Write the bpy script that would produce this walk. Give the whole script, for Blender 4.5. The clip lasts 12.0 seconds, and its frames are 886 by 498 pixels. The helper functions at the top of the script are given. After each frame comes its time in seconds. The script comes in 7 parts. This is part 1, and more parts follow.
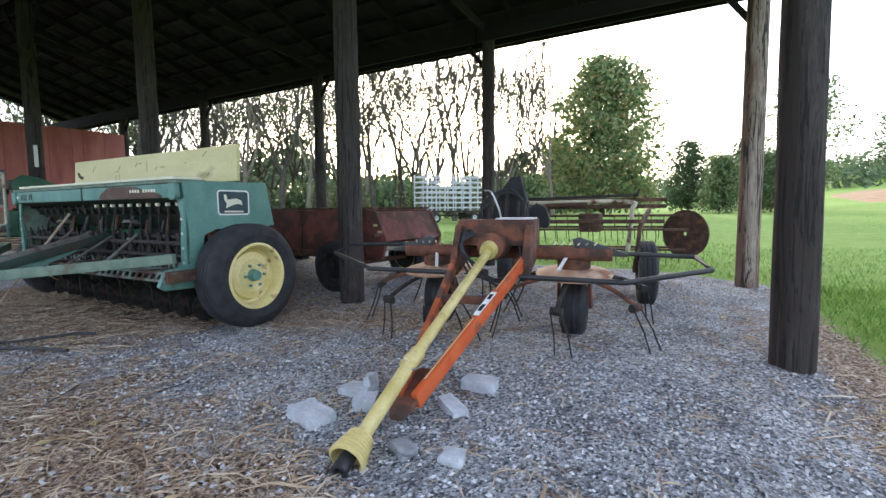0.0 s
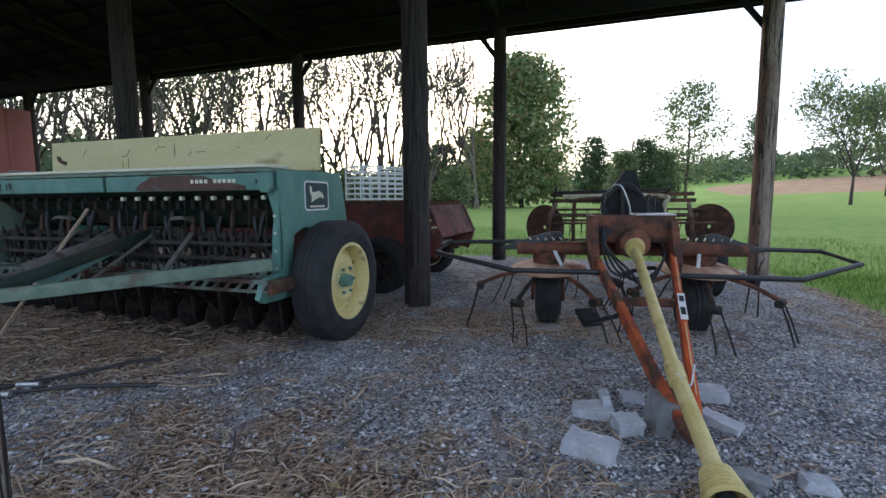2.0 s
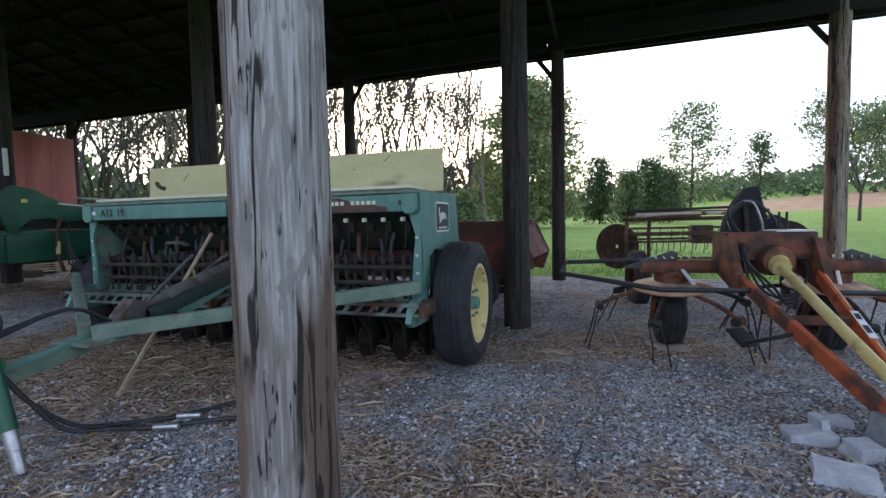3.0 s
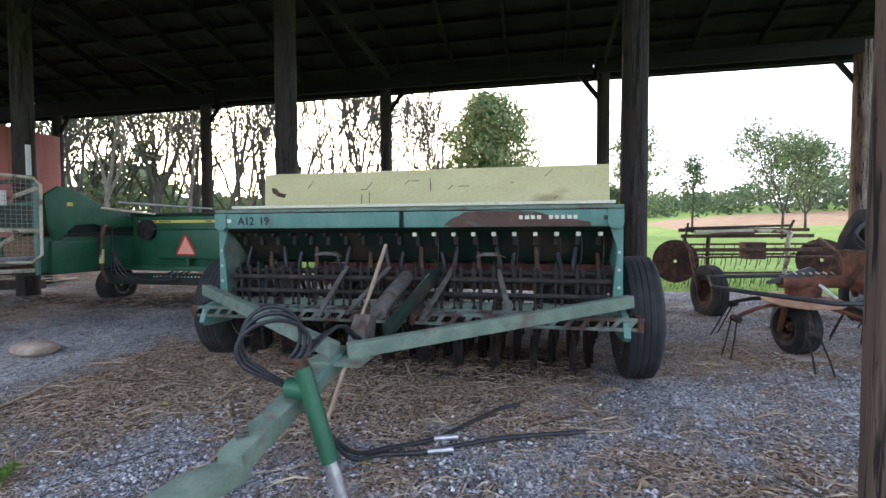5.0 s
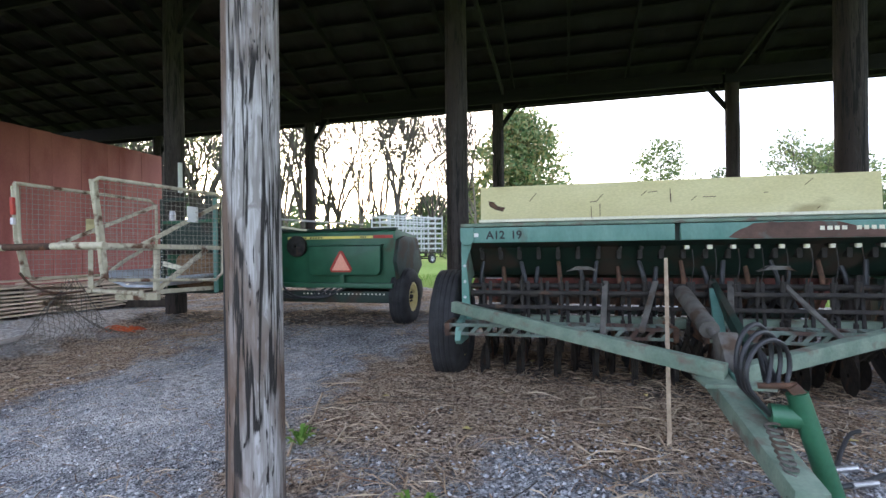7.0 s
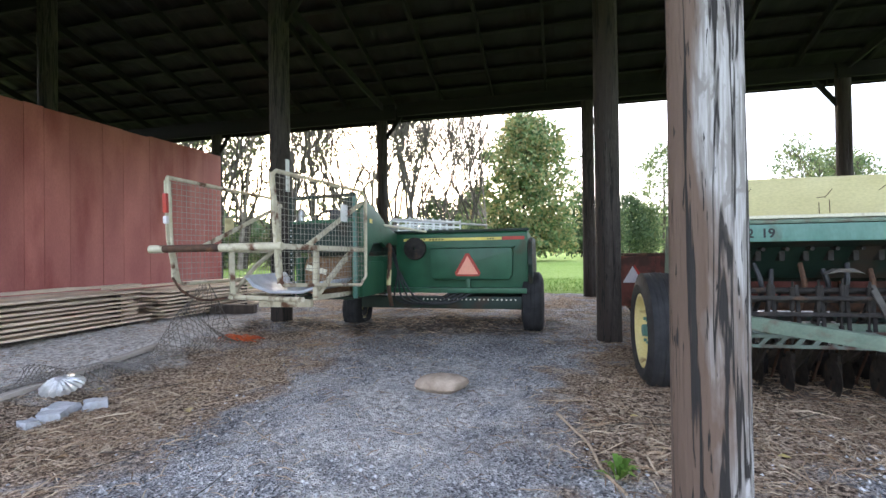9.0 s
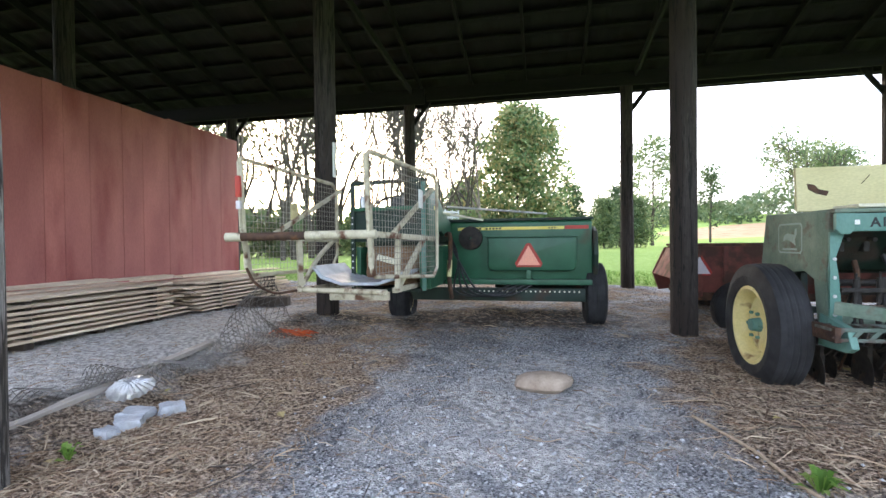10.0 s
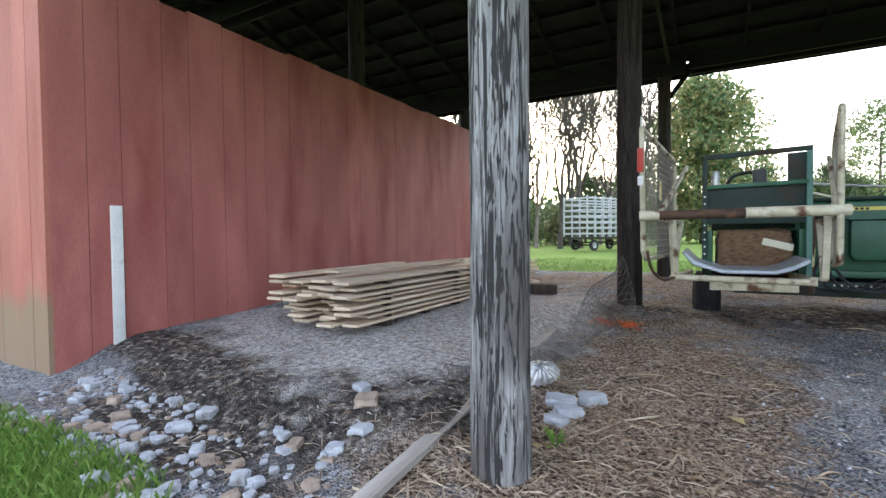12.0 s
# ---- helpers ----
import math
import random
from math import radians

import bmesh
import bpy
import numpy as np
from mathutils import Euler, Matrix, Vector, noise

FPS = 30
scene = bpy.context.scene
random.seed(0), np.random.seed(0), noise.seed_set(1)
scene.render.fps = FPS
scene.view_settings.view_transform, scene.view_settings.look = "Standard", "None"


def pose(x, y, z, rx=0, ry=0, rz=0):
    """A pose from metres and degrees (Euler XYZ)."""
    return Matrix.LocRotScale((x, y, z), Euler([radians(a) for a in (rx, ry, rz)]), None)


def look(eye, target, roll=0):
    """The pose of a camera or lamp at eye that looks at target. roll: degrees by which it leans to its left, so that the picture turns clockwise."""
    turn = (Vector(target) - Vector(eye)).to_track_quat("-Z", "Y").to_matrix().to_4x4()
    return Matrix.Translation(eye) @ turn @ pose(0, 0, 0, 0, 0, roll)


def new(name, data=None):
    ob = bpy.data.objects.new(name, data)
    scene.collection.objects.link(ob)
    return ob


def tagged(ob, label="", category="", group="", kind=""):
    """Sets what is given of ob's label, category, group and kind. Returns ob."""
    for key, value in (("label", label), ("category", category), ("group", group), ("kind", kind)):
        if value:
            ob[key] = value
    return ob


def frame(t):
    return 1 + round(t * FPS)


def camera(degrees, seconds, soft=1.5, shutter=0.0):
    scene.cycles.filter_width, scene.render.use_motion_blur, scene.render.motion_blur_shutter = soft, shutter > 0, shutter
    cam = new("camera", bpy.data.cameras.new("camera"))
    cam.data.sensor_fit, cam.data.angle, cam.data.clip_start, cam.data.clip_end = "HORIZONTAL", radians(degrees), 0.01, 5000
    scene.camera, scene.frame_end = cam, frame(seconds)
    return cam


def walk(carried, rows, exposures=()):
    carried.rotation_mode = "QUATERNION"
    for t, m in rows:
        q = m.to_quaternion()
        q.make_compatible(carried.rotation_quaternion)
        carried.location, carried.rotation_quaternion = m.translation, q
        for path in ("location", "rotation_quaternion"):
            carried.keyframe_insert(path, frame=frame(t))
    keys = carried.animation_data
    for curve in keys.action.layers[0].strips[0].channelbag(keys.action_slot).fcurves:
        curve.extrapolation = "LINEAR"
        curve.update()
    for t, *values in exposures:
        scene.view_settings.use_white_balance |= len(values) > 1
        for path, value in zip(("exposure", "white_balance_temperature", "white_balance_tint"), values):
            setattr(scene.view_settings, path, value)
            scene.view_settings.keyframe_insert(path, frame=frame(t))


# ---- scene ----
cam = camera(87.0, 12.0, soft=1.5)
METRES, EYE, TILT, LEAN, TURN = 12.4, 1.21, 0.0, 0.0, 30.2
ROWS = [
    (0.0, 0.0, 0.0, 0.0, -0.05, -4.89, 0.6),
    (0.5, -0.036, 0.0133, -0.0021, -5.25, -6.27, 0.26),
    (1.0, -0.0706, 0.0252, -0.0009, -9.26, -7.55, 0.15),
    (1.5, -0.1116, 0.0381, 0.0018, -11.05, -6.87, 0.19),
    (2.0, -0.1526, 0.0471, 0.0041, -11.0, -6.08, 0.43),
    (2.5, -0.1947, 0.0612, 0.0048, -11.02, -4.65, 0.79),
    (3.0, -0.24, 0.0707, 0.0041, -10.89, -3.39, 1.25),
    (5.0, -0.3965, 0.1131, 0.0075, -17.6, -2.06, 0.25),
    (5.5, -0.4339, 0.1296, 0.0061, -18.82, -2.08, 0.35),
    (6.0, -0.4751, 0.1435, 0.0064, -19.19, -1.59, 0.55),
    (6.5, -0.5148, 0.163, 0.0078, -17.19, -1.24, 0.72),
    (7.0, -0.5553, 0.1762, 0.007, -15.69, -0.03, 0.69),
    (7.5, -0.591, 0.1914, 0.0063, -15.62, 0.69, 0.74),
    (9.5, -0.7281, 0.277, 0.0066, -17.02, 0.23, 0.7),
    (10.0, -0.7606, 0.3025, 0.0064, -17.97, -0.66, 0.66),
    (10.5, -0.7889, 0.3301, 0.0078, -18.53, -1.02, 0.61),
    (11.0, -0.8199, 0.3464, 0.0075, -18.79, -1.01, -0.08),
    (11.5, -0.8625, 0.3574, 0.0038, -12.59, -0.9, 0.42),
    (12.0, -0.916, 0.3599, 0.0014, -0.09, -1.55, 0.56),
]
EXPOSURES = [(0.0, 1.20, 6450, 10), (0.5, 0.64, 6300, 10), (1.0, 0.48, 6150, 10), (1.5, 0.40, 6100, 10), (2.5, 0.44, 6100, 12), (3.2, 0.60, 6150, 13), (5.0, 1.20, 6400, 14), (5.5, 1.22, 6420, 14), (7.5, 1.45, 6450, 13), (9.5, 1.72, 6700, 12), (10.0, 1.76, 6650, 11), (11.2, 1.50, 6550, 10), (12.0, 1.40, 6700, 9)]
walk(cam, [(t, pose(0, 0, EYE, TILT, LEAN, TURN) @ pose(METRES * x, METRES * y, METRES * z, 90 + pitch, roll, yaw)) for t, x, y, z, yaw, pitch, roll in ROWS],
     exposures=EXPOSURES)

# exposure, sky and sun: bright haze, low sun veiled behind the trees to the north-west
world = bpy.data.worlds.new("sky")
scene.world = world
world.use_nodes = True
wn = world.node_tree
sky = wn.nodes.new("ShaderNodeTexSky")
sky.sky_type = "NISHITA"
sky.sun_disc = False
sky.sun_elevation, sky.sun_rotation = radians(16), radians(-31)
sky.air_density, sky.dust_density, sky.ozone_density, sky.altitude = 1.0, 4.5, 1.5, 100
wn.nodes["Background"].inputs[1].default_value = 0.15
veil = wn.nodes.new("ShaderNodeMix")
veil.data_type, veil.blend_type = "RGBA", "ADD"
veil.inputs[0].default_value = 1.0
veil.inputs[7].default_value = (4.05, 4.42, 5.45, 1)
wn.links.new(sky.outputs[0], veil.inputs[6])
wn.links.new(veil.outputs[2], wn.nodes["Background"].inputs[0])
sun_data = bpy.data.lights.new("sun", "SUN")
sun_data.energy, sun_data.angle, sun_data.color = 0.7, radians(14), (1.0, 0.9, 0.76)
sun = new("sun", sun_data)
sun.matrix_world = look((-51, 86, 30), (0, 0, 0))


# ---- materials ----
def surf(name, c1, c2, scale=8.0, rough=0.7, bump=0.15, metal=0.0, stain=None, stain_scale=1.5, stain_at=0.55, stain_soft=0.12, stretch=(1, 1, 1), vary=0.0, fine=60.0, coat=0.0, whole=False):
    """Two-tone noise, a fine grain, an optional stain with its own outline, and relief."""
    m = bpy.data.materials.new(name)
    m.use_nodes = True
    t = m.node_tree
    N, L = t.nodes, t.links
    b = N["Principled BSDF"]
    b.inputs["Roughness"].default_value, b.inputs["Metallic"].default_value = rough, metal
    b.inputs["Coat Weight"].default_value = coat
    co = N.new("ShaderNodeTexCoord")
    mp = N.new("ShaderNodeMapping")
    mp.inputs["Scale"].default_value = stretch
    L.new(N.new("ShaderNodeNewGeometry").outputs["Position"] if whole else co.outputs["Object"], mp.inputs[0])

    def noise_tex(s, detail, where=mp):
        n = N.new("ShaderNodeTexNoise")
        n.inputs["Scale"].default_value, n.inputs["Detail"].default_value = s, detail
        L.new(where.outputs[0] if where is mp else where.outputs["Object"], n.inputs["Vector"])
        return n

    def mix(fac, a, c):
        x = N.new("ShaderNodeMix")
        x.data_type = "RGBA"
        L.new(fac, x.inputs[0])
        for sock, v in ((x.inputs[6], a), (x.inputs[7], c)):
            if isinstance(v, tuple):
                sock.default_value = (*v, 1)
            else:
                L.new(v, sock)
        return x.outputs[2]

    n1 = noise_tex(scale, 6)
    r1 = N.new("ShaderNodeValToRGB")
    r1.color_ramp.elements[0].position, r1.color_ramp.elements[1].position = 0.35, 0.68
    L.new(n1.outputs[0], r1.inputs[0])
    col = mix(r1.outputs[0], c1, c2)
    if stain:
        n2 = noise_tex(stain_scale, 8)
        r2 = N.new("ShaderNodeValToRGB")
        r2.color_ramp.elements[0].position, r2.color_ramp.elements[1].position = stain_at, min(1, stain_at + stain_soft)
        L.new(n2.outputs[0], r2.inputs[0])
        col = mix(r2.outputs[0], col, stain)
        rr = N.new("ShaderNodeMapRange")
        rr.inputs[3].default_value, rr.inputs[4].default_value = rough, min(1, rough + 0.25)
        L.new(r2.outputs[0], rr.inputs[0])
        L.new(rr.outputs[0], b.inputs["Roughness"])
    n3 = noise_tex(fine, 4)
    hs = N.new("ShaderNodeHueSaturation")
    mr = N.new("ShaderNodeMapRange")
    mr.inputs[3].default_value, mr.inputs[4].default_value = 0.78, 1.22
    L.new(n3.outputs[0], mr.inputs[0])
    val = mr.outputs[0]
    if vary:
        oi = N.new("ShaderNodeObjectInfo")
        m2 = N.new("ShaderNodeMapRange")
        m2.inputs[3].default_value, m2.inputs[4].default_value = 1 - vary, 1 + vary
        L.new(oi.outputs["Random"], m2.inputs[0])
        mu = N.new("ShaderNodeMath")
        mu.operation = "MULTIPLY"
        L.new(val, mu.inputs[0])
        L.new(m2.outputs[0], mu.inputs[1])
        val = mu.outputs[0]
    L.new(val, hs.inputs["Value"])
    L.new(col, hs.inputs["Color"])
    L.new(hs.outputs[0], b.inputs["Base Color"])
    if bump:
        bp = N.new("ShaderNodeBump")
        bp.inputs["Strength"].default_value, bp.inputs["Distance"].default_value = bump, 0.02
        ad = N.new("ShaderNodeMath")
        L.new(n1.outputs[0], ad.inputs[0])
        L.new(n3.outputs[0], ad.inputs[1])
        L.new(ad.outputs[0], bp.inputs["Height"])
        L.new(bp.outputs[0], b.inputs["Normal"])
    return m


def bleached_red():
    """Red board paint that has worn to grey-green bare wood along the foot, in an uneven line."""
    m = surf("bleached_red_board", (0.42, 0.13, 0.095), (0.52, 0.18, 0.135), 2.2, 0.7, 0.12, stain=(0.34, 0.10, 0.075), stain_scale=1.6, stain_at=0.52, stain_soft=0.2, stretch=(1, 1, 0.28), vary=0.07, whole=True)
    t = m.node_tree
    N, L = t.nodes, t.links
    b = N["Principled BSDF"]
    was = b.inputs["Base Color"].links[0].from_socket
    geo = N.new("ShaderNodeNewGeometry")
    sep = N.new("ShaderNodeSeparateXYZ")
    L.new(geo.outputs["Position"], sep.inputs[0])
    n = N.new("ShaderNodeTexNoise")
    n.inputs["Scale"].default_value, n.inputs["Detail"].default_value = 2.6, 8
    L.new(geo.outputs["Position"], n.inputs["Vector"])
    add = N.new("ShaderNodeMath")
    add.operation = "MULTIPLY_ADD"
    L.new(n.outputs[0], add.inputs[0])
    add.inputs[1].default_value = -1.1
    L.new(sep.outputs["Z"], add.inputs[2])
    mr = N.new("ShaderNodeMapRange")
    mr.inputs[1].default_value, mr.inputs[2].default_value = 0.35, -0.15
    L.new(add.outputs[0], mr.inputs[0])
    mx = N.new("ShaderNodeMix")
    mx.data_type = "RGBA"
    L.new(mr.outputs[0], mx.inputs[0])
    L.new(was, mx.inputs[6])
    mx.inputs[7].default_value = (0.30, 0.20, 0.125, 1)
    L.new(mx.outputs[2], b.inputs["Base Color"])
    return m


def leafy(name, colours, trans=0.35):
    """Leaves: several tones picked leaf by leaf, some light passing through."""
    m = bpy.data.materials.new(name)
    m.use_nodes = True
    t = m.node_tree
    N, L = t.nodes, t.links
    b = N["Principled BSDF"]
    b.inputs["Roughness"].default_value = 0.6
    b.inputs["Specular IOR Level"].default_value = 0.25
    g = N.new("ShaderNodeNewGeometry")
    r = N.new("ShaderNodeValToRGB")
    e = r.color_ramp.elements
    while len(e) < len(colours):
        e.new(0.5)
    for i, c in enumerate(colours):
        e[i].position, e[i].color = i / (len(colours) - 1), (*c, 1)
    L.new(g.outputs["Random Per Island"], r.inputs[0])
    L.new(r.outputs[0], b.inputs["Base Color"])
    tr = N.new("ShaderNodeBsdfTranslucent")
    L.new(r.outputs[0], tr.inputs[0])
    mx = N.new("ShaderNodeMixShader")
    mx.inputs[0].default_value = trans
    L.new(b.outputs[0], mx.inputs[1])
    L.new(tr.outputs[0], mx.inputs[2])
    L.new(mx.outputs[0], N["Material Output"].inputs[0])
    return m


def ground_material():
    """Grey gravel, brown straw litter, bare dirt with some painted shade, and grass, by the sheet's own cover
    attributes.
    """
    m = bpy.data.materials.new("ground_cover")
    m.use_nodes = True
    t = m.node_tree
    N, L = t.nodes, t.links
    b = N["Principled BSDF"]
    b.inputs["Roughness"].default_value = 0.95
    b.inputs["Specular IOR Level"].default_value = 0.2
    co = N.new("ShaderNodeTexCoord")

    def tex(s, d=6, kind="ShaderNodeTexNoise"):
        n = N.new(kind)
        n.inputs["Scale"].default_value = s
        if kind == "ShaderNodeTexNoise":
            n.inputs["Detail"].default_value = d
        L.new(co.outputs["Object"], n.inputs["Vector"])
        return n

    def ramp(sock, *stops):
        r = N.new("ShaderNodeValToRGB")
        e = r.color_ramp.elements
        while len(e) < len(stops):
            e.new(0.5)
        for i, (p, c) in enumerate(stops):
            e[i].position, e[i].color = p, (*c, 1)
        L.new(sock, r.inputs[0])
        return r.outputs[0]

    def mix(fac, a, c):
        x = N.new("ShaderNodeMix")
        x.data_type = "RGBA"
        L.new(fac, x.inputs[0])
        L.new(a, x.inputs[6])
        L.new(c, x.inputs[7])
        return x.outputs[2]

    def cover(attr, soft, n):
        a = N.new("ShaderNodeAttribute")
        a.attribute_name = attr
        s = N.new("ShaderNodeMath")
        s.operation = "MULTIPLY_ADD"
        L.new(n.outputs[0], s.inputs[0])
        s.inputs[1].default_value = 0.9
        L.new(a.outputs["Fac"], s.inputs[2])
        r = N.new("ShaderNodeMapRange")
        r.inputs[1].default_value, r.inputs[2].default_value = 0.95 - soft, 0.95 + soft
        L.new(s.outputs[0], r.inputs[0])
        return r.outputs[0]

    vor = tex(64, kind="ShaderNodeTexVoronoi")
    stones = ramp(vor.outputs["Color"], (0.14, (0.075, 0.079, 0.088)), (0.48, (0.31, 0.316, 0.33)), (0.92, (0.66, 0.668, 0.685)))
    litter = ramp(tex(38, 10).outputs[0], (0.36, (0.045, 0.031, 0.024)), (0.5, (0.26, 0.19, 0.14)), (0.63, (0.60, 0.48, 0.37)))
    dirt_shade = ramp(tex(17, 14).outputs[0], (0.36, (0.03, 0.027, 0.026)), (0.56, (0.11, 0.095, 0.082)), (0.68, (0.34, 0.31, 0.28)))
    pale = ramp(tex(22, 14).outputs[0], (0.36, (0.30, 0.29, 0.28)), (0.52, (0.58, 0.565, 0.545)), (0.64, (0.76, 0.745, 0.725)))
    grass = ramp(tex(2.6, 12).outputs[0], (0.3, (0.11, 0.19, 0.035)), (0.5, (0.19, 0.30, 0.06)), (0.72, (0.28, 0.39, 0.105)))
    wide = ramp(tex(0.05, 4).outputs[0], (0.35, (0.21, 0.32, 0.07)), (0.65, (0.30, 0.40, 0.12)))
    grass = mix(tex(0.6, 5).outputs[0], grass, wide)
    tan = ramp(tex(0.3, 8).outputs[0], (0.3, (0.30, 0.19, 0.11)), (0.7, (0.42, 0.29, 0.18)))
    tone = ramp(tex(1.7, 9).outputs[0], (0.34, (0.62, 0.62, 0.63)), (0.66, (1.12, 1.12, 1.12)))
    mul = N.new("ShaderNodeMix")
    mul.data_type, mul.blend_type = "RGBA", "MULTIPLY"
    mul.inputs[0].default_value = 1.0
    L.new(stones, mul.inputs[6])
    L.new(tone, mul.inputs[7])
    stones = mul.outputs[2]
    c = mix(cover("litter", 0.09, tex(2.4, 12)), stones, litter)
    c = mix(cover("dirt_shade", 0.12, tex(2.4, 8)), c, dirt_shade)
    c = mix(cover("pale", 0.15, tex(3.7, 8)), c, pale)
    c = mix(cover("grass", 0.1, tex(4.4, 8)), c, grass)
    c = mix(cover("crop", 0.05, tex(0.02, 3)), c, tan)
    L.new(c, b.inputs["Base Color"])
    bp = N.new("ShaderNodeBump")
    bp.inputs["Strength"].default_value, bp.inputs["Distance"].default_value = 1.0, 0.03
    ad = N.new("ShaderNodeMath")
    L.new(vor.outputs["Distance"], ad.inputs[0])
    L.new(tex(30, 8).outputs[0], ad.inputs[1])
    L.new(ad.outputs[0], bp.inputs["Height"])
    L.new(bp.outputs[0], b.inputs["Normal"])
    return m


GROUND = ground_material()
TEAL = surf("faded_green_paint", (0.082, 0.20, 0.168), (0.135, 0.265, 0.222), 5, 0.6, 0.1, stain=(0.10, 0.07, 0.05), stain_scale=3.5, stain_at=0.66, stretch=(1, 1, 0.5))
TEAL_PALE = surf("chalky_green_paint", (0.115, 0.172, 0.128), (0.19, 0.245, 0.188), 7, 0.8, 0.2, stain=(0.14, 0.115, 0.09), stain_scale=6, stain_at=0.56)
GREEN = surf("green_paint", (0.013, 0.083, 0.041), (0.023, 0.118, 0.06), 4, 0.48, 0.06, stain=(0.05, 0.06, 0.03), stain_scale=3, stain_at=0.64, coat=0.1)
# Green with the drill's inner shade put into it, plus brown stains.
GREEN_DARK = surf("stained_shaded_green", (0.006, 0.021, 0.015), (0.014, 0.034, 0.024), 5, 0.6, 0.15, stain=(0.05, 0.035, 0.025), stain_scale=3, stain_at=0.52)
CREAM = surf("faded_yellow_paint", (0.60, 0.53, 0.27), (0.68, 0.61, 0.34), 2.5, 0.6, 0.05, stain=(0.40, 0.33, 0.17), stain_scale=2.2, stain_at=0.62, stretch=(0.6, 1, 1.6))
CREAM_WHITE = surf("cream_paint", (0.66, 0.62, 0.48), (0.74, 0.70, 0.56), 4, 0.6, 0.06, stain=(0.35, 0.24, 0.14), stain_scale=6, stain_at=0.64)
CAGE_PAINT = surf("chipped_cream_paint", (0.46, 0.41, 0.29), (0.60, 0.55, 0.42), 9, 0.6, 0.15, stain=(0.13, 0.06, 0.035), stain_scale=7, stain_at=0.52)
RIM = surf("yellow_rim_paint", (0.66, 0.55, 0.22), (0.74, 0.64, 0.32), 6, 0.55, 0.08, stain=(0.24, 0.13, 0.05), stain_scale=6, stain_at=0.62)
RUBBER = surf("weathered_rubber", (0.013, 0.013, 0.015), (0.032, 0.032, 0.035), 7, 0.85, 0.2, stain=(0.07, 0.062, 0.052), stain_scale=4, stain_at=0.68)
BLACK = surf("black_painted_steel", (0.012, 0.012, 0.014), (0.03, 0.03, 0.032), 9, 0.45, 0.1)
HOSE = surf("black_hose", (0.012, 0.013, 0.016), (0.03, 0.031, 0.035), 20, 0.5, 0.1)
RUSTY = surf("rusty_steel", (0.05, 0.028, 0.02), (0.13, 0.065, 0.038), 12, 0.8, 0.3, metal=0.15, stain=(0.22, 0.10, 0.05), stain_scale=6, stain_at=0.6)
# Grimy steel, darkened further to hold the shade under the drill.
STEEL_DARK = surf("grimy_shaded_steel", (0.014, 0.0125, 0.012), (0.042, 0.035, 0.03), 14, 0.75, 0.25, metal=0.2, stain=(0.10, 0.06, 0.04), stain_scale=7, stain_at=0.58)
STEEL = surf("worn_steel", (0.42, 0.42, 0.43), (0.6, 0.6, 0.6), 15, 0.4, 0.1, metal=0.8)
ORANGE = surf("orange_paint", (0.50, 0.075, 0.02), (0.62, 0.13, 0.035), 6, 0.5, 0.1, stain=(0.16, 0.06, 0.035), stain_scale=4.5, stain_at=0.56)
ORANGE_RUST = surf("orange_paint_rusted", (0.10, 0.040, 0.026), (0.22, 0.075, 0.038), 9, 0.78, 0.3, stain=(0.07, 0.040, 0.03), stain_scale=6, stain_at=0.47)
DISC_PAINT = surf("worn_rotor_disc", (0.42, 0.22, 0.13), (0.62, 0.45, 0.34), 5, 0.6, 0.15, stain=(0.22, 0.09, 0.045), stain_scale=5, stain_at=0.52)
PTO_YELLOW = surf("dusty_yellow_plastic", (0.50, 0.40, 0.14), (0.62, 0.52, 0.23), 6, 0.5, 0.06, stain=(0.30, 0.24, 0.11), stain_scale=8, stain_at=0.6)
WAGON_RED = surf("oxidised_red_paint", (0.12, 0.034, 0.026), (0.20, 0.058, 0.043), 5, 0.75, 0.2, stain=(0.085, 0.045, 0.034), stain_scale=4, stain_at=0.47)
BARN_RED = surf("barn_red_board", (0.34, 0.102, 0.087), (0.45, 0.152, 0.128), 2.2, 0.7, 0.12, stain=(0.27, 0.070, 0.059), stain_scale=1.6, stain_at=0.52, stain_soft=0.2, stretch=(1, 1, 0.28), vary=0.07, whole=True)
BARN_BLEACHED = bleached_red()
ORANGE_SIGN = surf("sign_orange", (0.88, 0.36, 0.25), (0.93, 0.43, 0.31), 3, 0.5, 0.0)
RED_SIGN = surf("sign_red", (0.38, 0.03, 0.02), (0.46, 0.045, 0.03), 5, 0.5, 0.0)
SIGN_WHITE = surf("sign_faded_white", (0.6, 0.55, 0.58), (0.7, 0.66, 0.68), 5, 0.5, 0.0)
WHITE = surf("white_paint", (0.70, 0.70, 0.68), (0.80, 0.80, 0.78), 6, 0.6, 0.05, stain=(0.5, 0.48, 0.44), stain_scale=4, stain_at=0.6)
INK = surf("dark_lettering", (0.01, 0.012, 0.014), (0.02, 0.022, 0.025), 9, 0.6, 0.0)
DECAL_BLUE = surf("decal_dark", (0.012, 0.035, 0.045), (0.025, 0.055, 0.065), 9, 0.5, 0.0)
STRIPE = surf("yellow_stripe", (0.75, 0.62, 0.12), (0.8, 0.68, 0.2), 6, 0.5, 0.0, stain=(0.3, 0.3, 0.1), stain_scale=9, stain_at=0.64)
OLD_WOOD = surf("weathered_dark_timber", (0.028, 0.021, 0.016), (0.07, 0.052, 0.04), 9, 0.9, 0.35, stretch=(1, 1, 0.15), vary=0.15)
